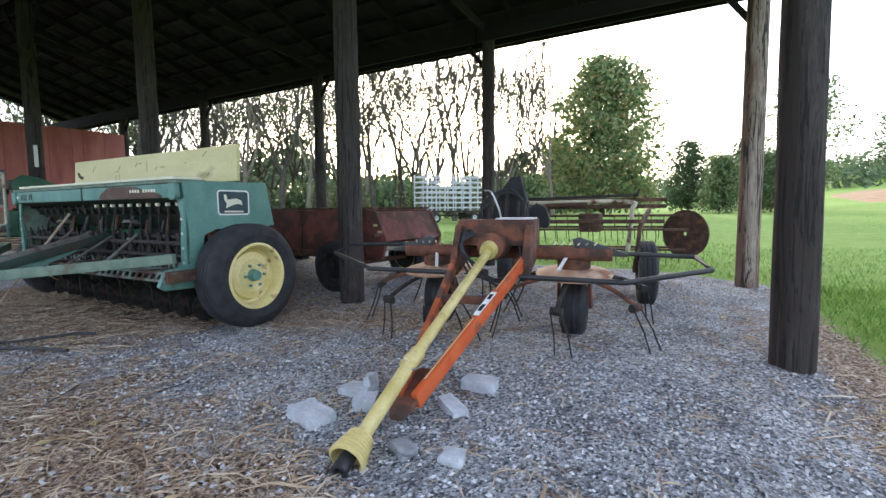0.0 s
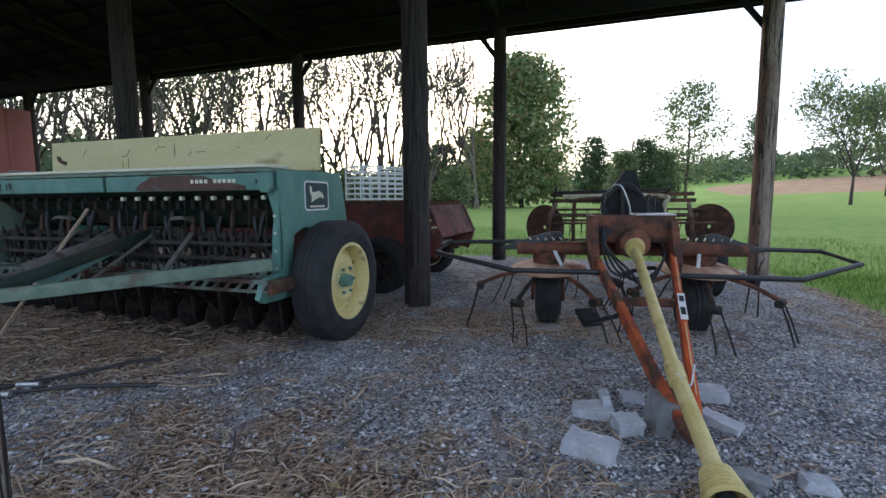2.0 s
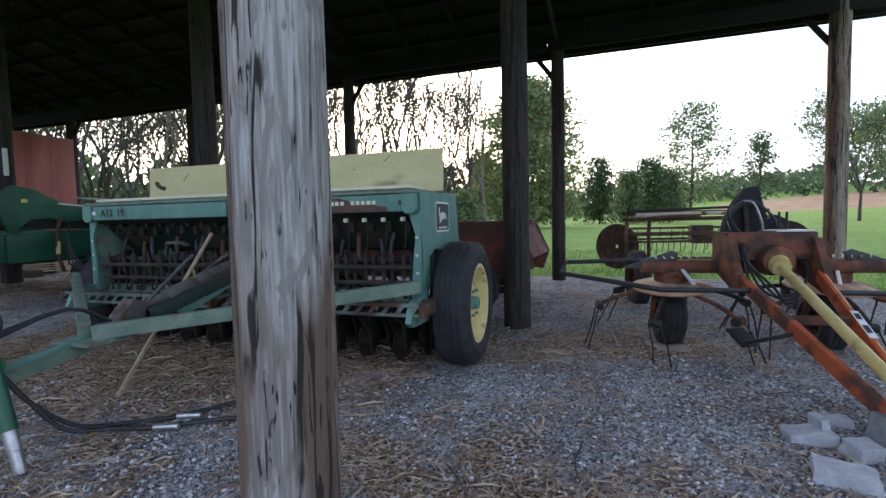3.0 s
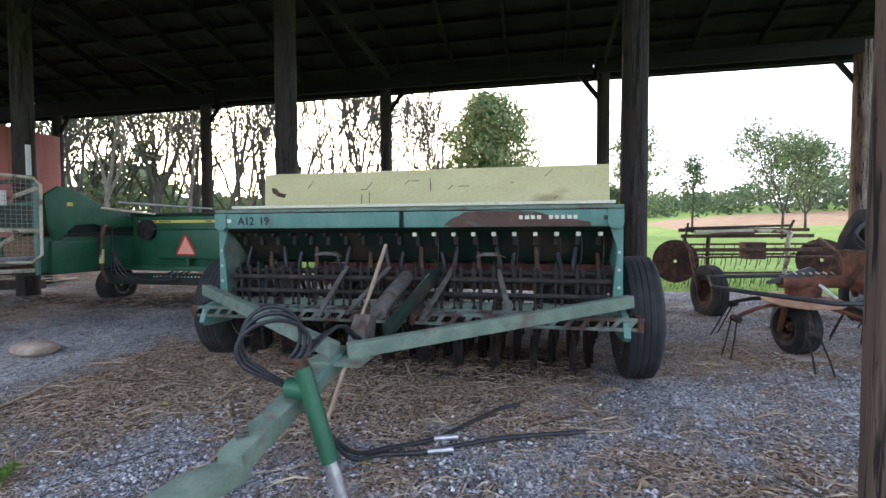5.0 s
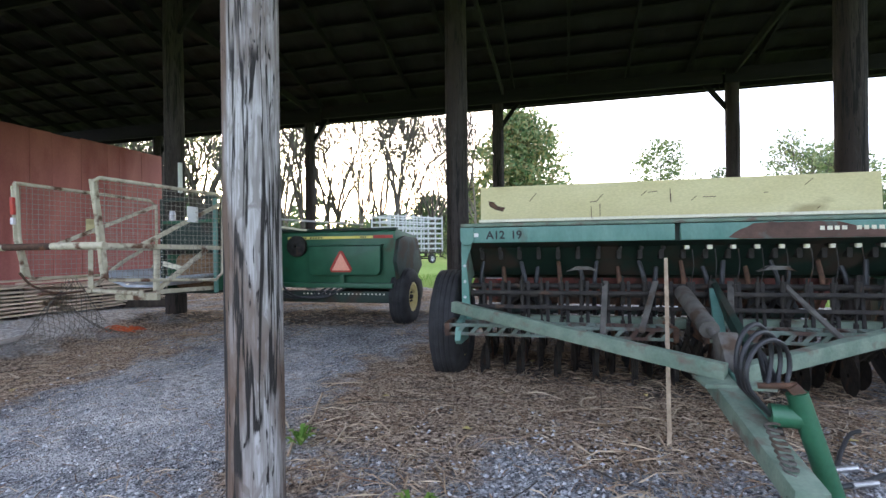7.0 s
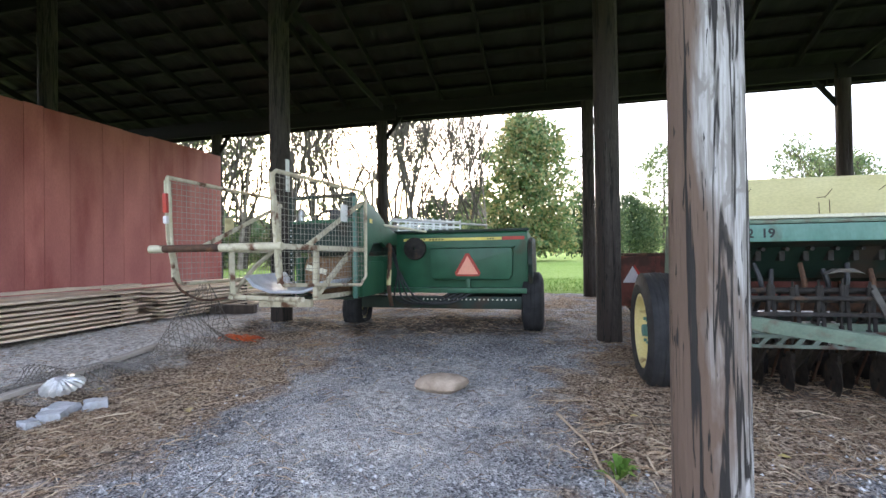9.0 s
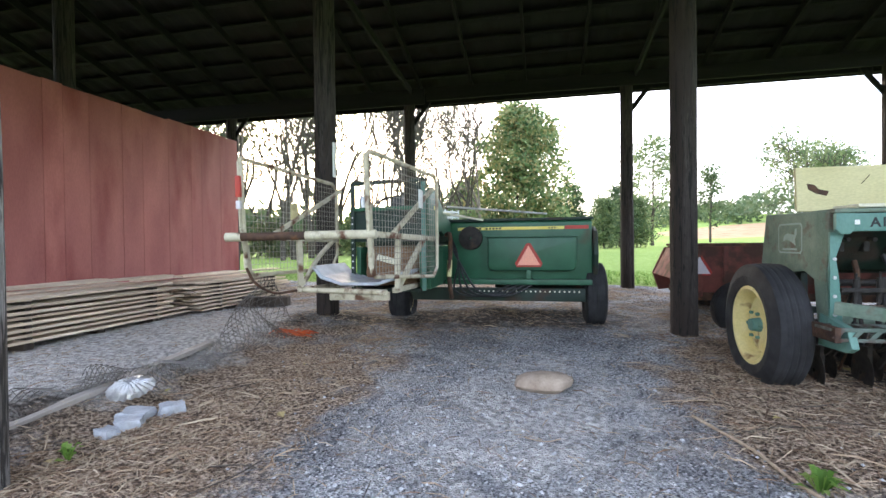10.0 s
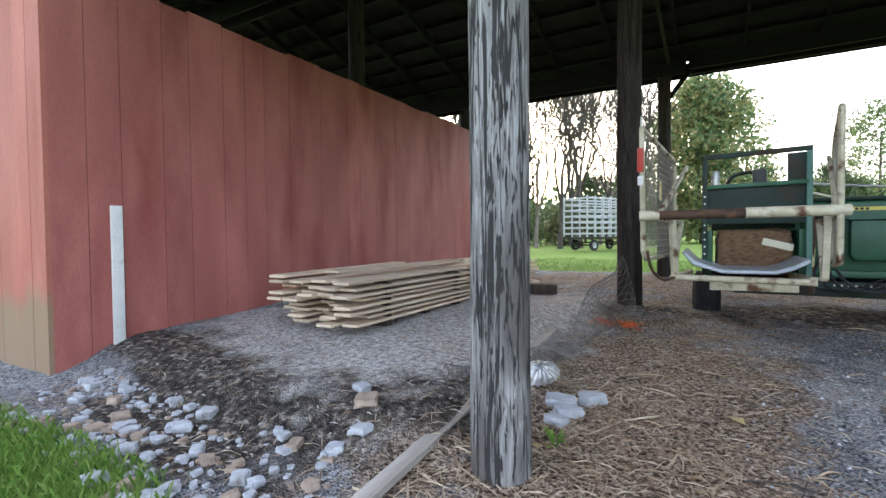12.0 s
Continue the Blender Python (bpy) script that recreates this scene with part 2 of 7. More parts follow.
# Near black: the gloom under the roof is put into both base colours.
BEAM_WOOD = surf("shaded_barn_beam", (0.0045, 0.004, 0.0036), (0.0095, 0.0083, 0.007), 7, 0.9, 0.3, stretch=(0.12, 1, 1), vary=0.2)
ROOF_TIN = surf("shaded_roof_sheet", (0.004, 0.0037, 0.0035), (0.008, 0.0073, 0.0066), 3, 0.75, 0.1, metal=0.1, stain=(0.014, 0.009, 0.007), stain_scale=1.5, stain_at=0.56)
BOARD = surf("rough_sawn_lumber", (0.54, 0.42, 0.31), (0.74, 0.62, 0.48), 7, 0.85, 0.2, stain=(0.20, 0.14, 0.10), stain_scale=4.5, stain_at=0.58, stretch=(1, 0.12, 1), vary=0.22)
GREY_WOOD = surf("silver_grey_wood", (0.30, 0.27, 0.24), (0.45, 0.41, 0.37), 9, 0.9, 0.25, stretch=(1, 0.15, 1), vary=0.1)
STICK = surf("bare_stick", (0.30, 0.22, 0.15), (0.46, 0.36, 0.26), 20, 0.85, 0.15, stretch=(1, 1, 0.2))
CONCRETE = surf("broken_concrete", (0.34, 0.36, 0.39), (0.50, 0.52, 0.555), 12, 0.9, 0.35, stain=(0.33, 0.33, 0.33), stain_scale=5, stain_at=0.58)
CONCRETE_DARK = surf("weathered_concrete", (0.20, 0.21, 0.225), (0.30, 0.31, 0.33), 12, 0.9, 0.35, stain=(0.15, 0.15, 0.15), stain_scale=5, stain_at=0.55)
RUBBLE = surf("blue_grey_rubble", (0.34, 0.355, 0.385), (0.52, 0.54, 0.575), 16, 0.9, 0.35, stain=(0.18, 0.16, 0.14), stain_scale=7, stain_at=0.55)
SANDSTONE = surf("tan_fieldstone", (0.28, 0.215, 0.165), (0.42, 0.335, 0.265), 10, 0.9, 0.3)
ALU = surf("crumpled_aluminium", (0.72, 0.73, 0.75), (0.85, 0.86, 0.88), 20, 0.3, 0.25, metal=0.9)
WAGON_GREY = surf("weathered_grey_paint", (0.34, 0.35, 0.35), (0.48, 0.49, 0.49), 5, 0.7, 0.1)
PALE_MARK = surf("faded_mark", (0.24, 0.33, 0.29), (0.30, 0.38, 0.34), 8, 0.7, 0.0)
PAN_METAL = surf("pale_sheet_metal", (0.42, 0.46, 0.52), (0.58, 0.62, 0.68), 8, 0.45, 0.1, metal=0.35, stain=(0.3, 0.22, 0.16), stain_scale=5, stain_at=0.62)
BALE = surf("old_hay_bale", (0.14, 0.075, 0.04), (0.30, 0.18, 0.10), 22, 0.95, 0.7, stretch=(1, 1, 3))
WIRE = surf("dull_wire", (0.10, 0.09, 0.08), (0.2, 0.18, 0.16), 20, 0.6, 0.0, metal=0.5)
WALK_METAL = surf("rusted_walk_metal", (0.10, 0.14, 0.115), (0.17, 0.21, 0.18), 6, 0.8, 0.2, stain=(0.08, 0.05, 0.04), stain_scale=5, stain_at=0.46)
GREASY = surf("dusty_greasy_steel", (0.075, 0.07, 0.062), (0.14, 0.13, 0.115), 8, 0.8, 0.2, stain=(0.07, 0.045, 0.03), stain_scale=6, stain_at=0.5)
HOOD = surf("dull_black_sheet", (0.010, 0.0105, 0.012), (0.022, 0.023, 0.026), 9, 0.85, 0.1)
WIRE_PALE = surf("galvanised_wire", (0.24, 0.22, 0.18), (0.36, 0.33, 0.28), 20, 0.6, 0.0, metal=0.3)
BARK = surf("grey_brown_bark", (0.04, 0.033, 0.027), (0.10, 0.083, 0.068), 6, 0.95, 0.5, stretch=(1, 1, 0.3))
BARK_PALE = surf("pale_bark", (0.14, 0.115, 0.095), (0.26, 0.22, 0.185), 6, 0.95, 0.4, stretch=(1, 1, 0.3))
LEAF_MID = leafy("mixed_green_leaves", [(0.06, 0.10, 0.05), (0.12, 0.175, 0.08), (0.18, 0.23, 0.105), (0.25, 0.28, 0.135)], 0.4)
# Distance haze is put into the woodland leaf tones, lightened and greyed.
LEAF_WOOD = leafy("hazy_wood_leaves", [(0.06, 0.085, 0.045), (0.10, 0.13, 0.065), (0.15, 0.17, 0.085), (0.21, 0.20, 0.105)], 0.35)
LEAF_AUTUMN = leafy("turning_leaves", [(0.07, 0.13, 0.06), (0.15, 0.23, 0.10), (0.24, 0.31, 0.14), (0.42, 0.33, 0.16), (0.20, 0.28, 0.12)], 0.45)
LEAF_DARK = leafy("dark_leaves", [(0.04, 0.072, 0.034), (0.07, 0.11, 0.05), (0.10, 0.14, 0.06)])
LEAF_FAR = leafy("distant_foliage", [(0.06, 0.10, 0.05), (0.10, 0.15, 0.075), (0.14, 0.17, 0.09)], 0.25)
GRASS_BLADE = leafy("grass_blades", [(0.07, 0.16, 0.025), (0.13, 0.25, 0.045), (0.20, 0.33, 0.07), (0.28, 0.36, 0.11)], 0.35)
STRAW = leafy("dry_straw", [(0.13, 0.08, 0.05), (0.30, 0.20, 0.13), (0.46, 0.35, 0.24), (0.60, 0.50, 0.37), (0.22, 0.125, 0.08)], 0.1)
PEBBLE = leafy("gravel_stones", [(0.08, 0.084, 0.094), (0.21, 0.215, 0.226), (0.34, 0.346, 0.36), (0.45, 0.456, 0.472), (0.62, 0.626, 0.642)], 0.0)
DEAD_LEAF = leafy("fallen_leaves", [(0.28, 0.18, 0.10), (0.45, 0.34, 0.20), (0.55, 0.48, 0.15), (0.35, 0.26, 0.18)], 0.15)


def post_material(name, pale, mid, dark, low, cracks=0.5):
    """Old pole: silver wood split by long dark checks, browner low down and towards -X."""
    m = bpy.data.materials.new(name)
    m.use_nodes = True
    t = m.node_tree
    N, L = t.nodes, t.links
    b = N["Principled BSDF"]
    b.inputs["Roughness"].default_value = 0.85
    co = N.new("ShaderNodeTexCoord")
    info = N.new("ShaderNodeObjectInfo")
    own = N.new("ShaderNodeVectorMath")
    own.operation = "MULTIPLY_ADD"
    L.new(info.outputs["Random"], own.inputs[0])
    own.inputs[1].default_value = (9, 5, 3)
    L.new(co.outputs["Object"], own.inputs[2])

    def tex(stretch, s, d=8, dist=0.0):
        mp = N.new("ShaderNodeMapping")
        mp.inputs["Scale"].default_value = stretch
        L.new(own.outputs[0], mp.inputs[0])
        n = N.new("ShaderNodeTexNoise")
        n.inputs["Scale"].default_value, n.inputs["Detail"].default_value, n.inputs["Distortion"].default_value = s, d, dist
        L.new(mp.outputs[0], n.inputs["Vector"])
        return n.outputs[0]

    def ramp(sock, p0, p1):
        r = N.new("ShaderNodeMapRange")
        r.inputs[1].default_value, r.inputs[2].default_value = p0, p1
        L.new(sock, r.inputs[0])
        return r.outputs[0]

    def mix(fac, a, c):
        x = N.new("ShaderNodeMix")
        x.data_type = "RGBA"
        L.new(fac, x.inputs[0])
        for sock, v in ((x.inputs[6], a), (x.inputs[7], c)):
            if isinstance(v, tuple):
                sock.default_value = (*v, 1)
            else:
                L.new(v, sock)
        return x.outputs[2]

    def math_node(op, a, v):
        n = N.new("ShaderNodeMath")
        n.operation = op
        L.new(a, n.inputs[0])
        if isinstance(v, (int, float)):
            n.inputs[1].default_value = v
        else:
            L.new(v, n.inputs[1])
        return n.outputs[0]

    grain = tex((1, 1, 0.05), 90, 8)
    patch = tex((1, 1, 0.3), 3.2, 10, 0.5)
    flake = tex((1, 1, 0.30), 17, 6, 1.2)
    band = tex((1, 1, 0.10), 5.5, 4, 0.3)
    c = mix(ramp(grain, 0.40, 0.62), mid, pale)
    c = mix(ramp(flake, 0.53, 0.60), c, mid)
    sep = N.new("ShaderNodeSeparateXYZ")
    L.new(co.outputs["Object"], sep.inputs[0])
    # Brown mask: patches, raised towards the foot and, where cracks < 1, towards -X.
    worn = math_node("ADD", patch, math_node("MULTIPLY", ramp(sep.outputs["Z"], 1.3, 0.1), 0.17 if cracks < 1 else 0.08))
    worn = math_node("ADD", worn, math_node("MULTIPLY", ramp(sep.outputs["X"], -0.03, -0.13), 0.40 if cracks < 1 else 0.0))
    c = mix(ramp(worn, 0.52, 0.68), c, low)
    line = math_node("ABSOLUTE", math_node("SUBTRACT", tex((1, 1, 0.045), 13, 5, 0.5), 0.5), 0)
    checks = math_node("MULTIPLY", ramp(line, 0.030, 0.017), ramp(tex((1, 1, 0.3), 4.5, 4), 0.40, 0.46))
    ticks = ramp(math_node("ADD", tex((1, 1, 0.11), 60, 6, 0.5), math_node("MULTIPLY", band, 0.25 if cracks < 1 else 0.6)), 0.505 if cracks < 1 else 0.74, 0.475 if cracks < 1 else 0.70)
    dark_mask = math_node("MAXIMUM", checks, ticks)
    c = mix(dark_mask, c, dark)
    L.new(c, b.inputs["Base Color"])
    ad = N.new("ShaderNodeMath")
    ad.operation = "MULTIPLY_ADD"
    L.new(dark_mask, ad.inputs[0])
    ad.inputs[1].default_value = -1.2
    L.new(grain, ad.inputs[2])
    bp = N.new("ShaderNodeBump")
    bp.inputs["Strength"].default_value, bp.inputs["Distance"].default_value = 0.8, 0.012
    L.new(ad.outputs[0], bp.inputs["Height"])
    L.new(bp.outputs[0], b.inputs["Normal"])
    return m


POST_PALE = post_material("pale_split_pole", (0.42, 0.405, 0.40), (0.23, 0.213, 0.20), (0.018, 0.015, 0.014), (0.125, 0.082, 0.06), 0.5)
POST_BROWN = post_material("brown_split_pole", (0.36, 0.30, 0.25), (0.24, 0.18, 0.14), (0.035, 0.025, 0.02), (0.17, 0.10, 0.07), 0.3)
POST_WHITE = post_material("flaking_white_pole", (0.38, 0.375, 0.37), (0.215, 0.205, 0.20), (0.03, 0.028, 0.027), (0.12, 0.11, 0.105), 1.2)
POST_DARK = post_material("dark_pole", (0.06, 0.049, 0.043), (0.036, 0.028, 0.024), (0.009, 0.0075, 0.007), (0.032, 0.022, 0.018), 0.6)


# ---- mesh helpers ----
def mesh_of(name, bm, smooth=40):
    me = bpy.data.meshes.new(name)
    bmesh.ops.recalc_face_normals(bm, faces=bm.faces)
    bm.to_mesh(me)
    bm.free()
    if smooth:
        me.shade_smooth()
        me.set_sharp_from_angle(angle=radians(smooth))
    return me


def part(name, bm, material, parent=None, label="", smooth=40):
    """One mesh object under a thing or a part, in its parent's space."""
    me = mesh_of(name, bm, smooth)
    for mt in material if isinstance(material, (list, tuple)) else (material,):
        me.materials.append(mt)
    ob = new(name, me)
    ob.parent = parent
    return tagged(ob, label)


def share(name, me, parent, m=None, label=""):
    ob = new(name, me)
    ob.parent = parent
    if m is not None:
        ob.matrix_local = m
    return tagged(ob, label)


def thing(name, x, y, z, turn, label, category, group="", kind=""):
    ob = new(name)
    ob.empty_display_size = 0.2
    ob.matrix_world = pose(x, y, z, 0, 0, turn)
    return tagged(ob, label, category, group, kind)


def box(bm, lo, hi, bevel=0.0, m=None):
    """Box between two corners, its edges bevelled."""
    c = [(a + b) / 2 for a, b in zip(lo, hi)]
    s = [max(abs(b - a), 1e-4) for a, b in zip(lo, hi)]
    g = bmesh.ops.create_cube(bm, size=1, matrix=(m or Matrix()) @ Matrix.LocRotScale(c, None, s))
    if bevel:
        edges = list({e for v in g["verts"] for e in v.link_edges})
        bmesh.ops.bevel(bm, geom=edges, offset=bevel, segments=2, affect="EDGES", profile=0.6)
    return bm


def bar(bm, p, q, w, h, bevel=0.006):
    """Rectangular bar from p to q: w across, h in height."""
    p, q = Vector(p), Vector(q)
    d = q - p
    yaw = Vector((0, 0, 1)).cross(d)
    if yaw.length < 1e-4:
        yaw = Vector((1, 0, 0))
    yaw.normalize()
    up = d.normalized().cross(yaw)
    rot = Matrix((d.normalized(), yaw, up)).transposed().to_4x4()
    return box(bm, (-d.length / 2, -w / 2, -h / 2), (d.length / 2, w / 2, h / 2), bevel, Matrix.Translation((p + q) / 2) @ rot)


def rod(bm, p, q, r0, r1=None, seg=10):
    p, q = Vector(p), Vector(q)
    d = q - p
    m = Matrix.Translation((p + q) / 2) @ d.to_track_quat("Z", "Y").to_matrix().to_4x4()
    bmesh.ops.create_cone(bm, cap_ends=True, segments=seg, radius1=r0, radius2=r0 if r1 is None else r1, depth=d.length, matrix=m)
    return bm


def curve_points(pts, steps=6):
    """Catmull-Rom through the points."""
    P = [Vector(p) for p in pts]
    P = [P[0] * 2 - P[1]] + P + [P[-1] * 2 - P[-2]]
    out = []
    for i in range(1, len(P) - 2):
        for k in range(steps):
            t = k / steps
            out.append(0.5 * (2 * P[i] + (P[i + 1] - P[i - 1]) * t + (2 * P[i - 1] - 5 * P[i] + 4 * P[i + 1] - P[i + 2]) * t * t + (3 * P[i] - P[i - 1] - 3 * P[i + 1] + P[i + 2]) * t ** 3))
    out.append(P[-2])
    return out


def tube(bm, pts, r, seg=8, steps=0, r_end=None):
    """Round tube along a line of points, capped."""
    pts = curve_points(pts, steps) if steps else [Vector(p) for p in pts]
    rings, side = [], None
    for i, p in enumerate(pts):
        d = (pts[min(i + 1, len(pts) - 1)] - pts[max(i - 1, 0)]).normalized()
        if side is None:
            side = d.cross(Vector((0, 0, 1))) if abs(d.z) < 0.9 else d.cross(Vector((1, 0, 0)))
        side = (side - d * side.dot(d)).normalized()
        up = d.cross(side)
        rr = r if r_end is None else r + (r_end - r) * i / (len(pts) - 1)
        rings.append([bm.verts.new(p + (side * math.cos(a) + up * math.sin(a)) * rr) for a in (2 * math.pi * k / seg for k in range(seg))])
    for a, b in zip(rings, rings[1:]):
        for k in range(seg):
            bm.faces.new((a[k], a[(k + 1) % seg], b[(k + 1) % seg], b[k]))
    bm.faces.new(rings[0][::-1])
    bm.faces.new(rings[-1])
    return bm


def lathe(bm, profile, seg=40, m=None):
    """Profile of (radius, along) turned about the local x axis; closes on itself."""
    m = m or Matrix()
    rings = []
    for k in range(seg):
        a = 2 * math.pi * k / seg
        rings.append([bm.verts.new(m @ Vector((x, r * math.cos(a), r * math.sin(a)))) for r, x in profile])
    n = len(profile)
    for k in range(seg):
        a, b = rings[k], rings[(k + 1) % seg]
        for i in range(n):
            bm.faces.new((a[i], a[(i + 1) % n], b[(i + 1) % n], b[i]))
    return bm


def prism(bm, poly, lo, hi, axis="x", bevel=0.0):
    """Polygon in the plane across the axis, drawn out from lo to hi."""
    def at(p, v):
        return {"x": (v, p[0], p[1]), "y": (p[0], v, p[1]), "z": (p[0], p[1], v)}[axis]
    a = [bm.verts.new(at(p, lo)) for p in poly]
    b = [bm.verts.new(at(p, hi)) for p in poly]
    fs = [bm.faces.new(a), bm.faces.new(b[::-1])]
    for i in range(len(poly)):
        j = (i + 1) % len(poly)
        fs.append(bm.faces.new((a[j], a[i], b[i], b[j])))
    if bevel:
        bmesh.ops.bevel(bm, geom=list({e for f in fs for e in f.edges}), offset=bevel, segments=2, affect="EDGES", profile=0.6)
    return bm


def B():
    return bmesh.new()


def lettering(name, text, size, m, material, parent, thick=0.002):
    cu = bpy.data.curves.new(name, "FONT")
    cu.body, cu.size, cu.extrude, cu.align_x, cu.offset = text, size, thick, "CENTER", 0.002
    ob = bpy.data.objects.new(name, cu)
    me = bpy.data.meshes.new_from_object(ob)
    bpy.data.objects.remove(ob)
    me.materials.append(material)
    return share(name, me, parent, m)


def soup(name, verts, faces, material, label, category, kind="stuff", parent=None):
    me = bpy.data.meshes.new(name)
    me.from_pydata(verts, [], faces)
    me.materials.append(material)
    ob = new(name, me)
    ob.parent = parent
    return tagged(ob, label, category, kind=kind) if category else tagged(ob, label, kind=kind)


def smoothstep(a, b, x):
    t = np.clip((x - a) / (b - a), 0, 1)
    return t * t * (3 - 2 * t)


# ---- ground ----
def height(x, y):
    """Lie of the land: a level pad, a low rise to the north-west, a fall past the east posts, hills far off."""
    x, y = np.asarray(x, float), np.asarray(y, float)
    west = smoothstep(-4.5, -9.0, x)
    h = 0.048 * np.clip(y - 0.6, 0, 8) * west + 0.012 * np.clip(y - 1, 0, 7) * (1 - west)
    h = h * (1 - smoothstep(9, 26, y)) - 0.16 * smoothstep(-0.9, 1.4, x) * (1 - smoothstep(20, 60, y))
    h = h - 0.08 * smoothstep(-0.1, -2.5, y)
    h = h + 0.16 * np.exp(-((x + 12.95) ** 2 + (y - 4.45) ** 2) / 0.5)
    h = h + 0.05 * np.exp(-((x + 17.0) ** 2) / 0.5) * smoothstep(-0.1, 0.8, y)
    h = h + 0.20 * smoothstep(-12.95, -13.7, x) * smoothstep(-0.05, 0.55 - 0.05 * (x + 15), y) * (1 - smoothstep(2.6, 6.5, y))
    h = h + 0.012 * np.sin(x * 1.7 + y * 0.9) * np.sin(y * 1.3 - x * 0.4)
    r = np.hypot(x, y)
    right = smoothstep(-20, 60, x)
    h = h + smoothstep(90, 330, r) * (4 + 12 * right) * (y > -50) + smoothstep(260, 900, r) * 22
    return h


def make_ground():
    fine_x, fine_y = np.arange(-20, 6.01, 0.16), np.arange(-6, 14.01, 0.16)
    def grow(v, far):
        out, s = [v], 0.3
        while abs(out[-1]) < far:
            out.append(out[-1] + math.copysign(s, v))
            s *= 1.22
        return out[1:]
    xs = np.array(sorted(grow(-20, 1500)) + list(fine_x) + grow(6, 1500))
    ys = np.array(sorted(grow(-6, 1500)) + list(fine_y) + grow(14, 1500))
    X, Y = np.meshgrid(xs, ys)
    Z = height(X, Y)
    near = (X > -19) & (X < 3) & (Y > -4) & (Y < 9.5)
    Z = Z + near * np.random.uniform(-0.008, 0.008, X.shape)
    nx, ny = len(xs), len(ys)
    verts = np.stack([X.ravel(), Y.ravel(), Z.ravel()], 1)
    i = np.arange(nx * ny).reshape(ny, nx)
    faces = np.stack([i[:-1, :-1].ravel(), i[:-1, 1:].ravel(), i[1:, 1:].ravel(), i[1:, :-1].ravel()], 1)
    me = bpy.data.meshes.new("ground")
    me.from_pydata(verts.tolist(), [], faces.tolist())
    me.materials.append(GROUND)
    me.shade_smooth()
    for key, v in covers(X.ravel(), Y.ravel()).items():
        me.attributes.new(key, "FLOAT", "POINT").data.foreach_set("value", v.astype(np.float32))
    return tagged(new("ground", me), "grey gravel and straw litter giving way to mown green grass", "ground", kind="structure")


def covers(x, y):
    """Where litter, dirt and the drill's painted shade, pale dust, grass and stubble lie, 0 to 1 each."""
    blob = lambda cx, cy, rx, ry: np.exp(-(((x - cx) / rx) ** 2 + ((y - cy) / ry) ** 2))
    grass = np.maximum.reduce([smoothstep(8.5, 9.3, y - 0.25 * smoothstep(-9, -12, x)), smoothstep(0.9, 1.9, x + 0.12 * (y - 4)), smoothstep(-0.35, -0.75, y) * smoothstep(-13.9, -14.6, x), smoothstep(-3.2, -4.2, y), smoothstep(-22, -23, x)])
    litter = 0.36 + 0.34 * blob(-6.2, 1.9, 2.6, 1.5) + 0.3 * blob(-6.5, 3.6, 2.4, 1.2) + 0.45 * blob(-12.4, 1.6, 1.5, 2.6) + 0.35 * blob(-2.4, 0.9, 2.0, 0.7) + 0.30 * blob(-2.6, 3.9, 1.3, 0.6) + 0.5 * blob(1.2, 4.6, 0.5, 4) + 0.35 * blob(-8.6, 2.6, 1.0, 1.6) + 0.3 * blob(-7.6, -0.4, 2.5, 0.8) + 0.4 * blob(-12, 7.6, 4, 1.2)
    litter = litter - 0.5 * blob(-10.4, 1.0, 1.2, 2.2) - 0.22 * blob(-3.6, 2.6, 1.3, 0.8) - 0.3 * blob(-0.6, 3.0, 1.6, 1.6) - 0.3 * blob(-9.6, 3.6, 1.6, 1.4) - 0.32 * blob(-6.9, 0.95, 0.9, 0.5) - 0.32 * blob(-5.1, 1.3, 0.8, 0.55)
    # Bare soil; the blob at (-6.2, 3.2) paints the drill's shadow on the ground.
    dirt_shade = 0.75 * blob(-10.6, 5.2, 2.6, 1.1) + 1.25 * blob(-15.3, 0.70, 2.2, 0.58) + 0.9 * blob(-14.2, 1.7, 0.9, 0.6) + 0.5 * blob(-13, 4.3, 0.8, 0.6) + 0.9 * blob(-6.2, 3.2, 2.1, 0.75) + 0.8 * blob(-14.9, -0.25, 1.3, 0.4)
    pale = 0.64 * blob(-10.2, 2.0, 1.5, 2.4) + 1.0 * blob(-15.7, 1.8, 1.7, 0.95) + 1.0 * blob(-14.35, 3.3, 1.2, 2.6) + 0.5 * blob(-17, -0.6, 1.0, 0.5)
    crop = smoothstep(135, 150, y) * smoothstep(205, 190, y) * smoothstep(22, 35, x)
    return {"litter": np.clip(litter, 0, 1), "dirt_shade": np.clip(dirt_shade, 0, 1), "pale": np.clip(pale, 0, 1), "grass": grass, "crop": crop}


def zat(x, y):
    return float(height(x, y))


make_ground()


# ---- barn ----
ROW = (0.36, 4.5, 8.5)
COL = (0.5, -3.88, -8.45, -13.01)
EAVE = 4.38


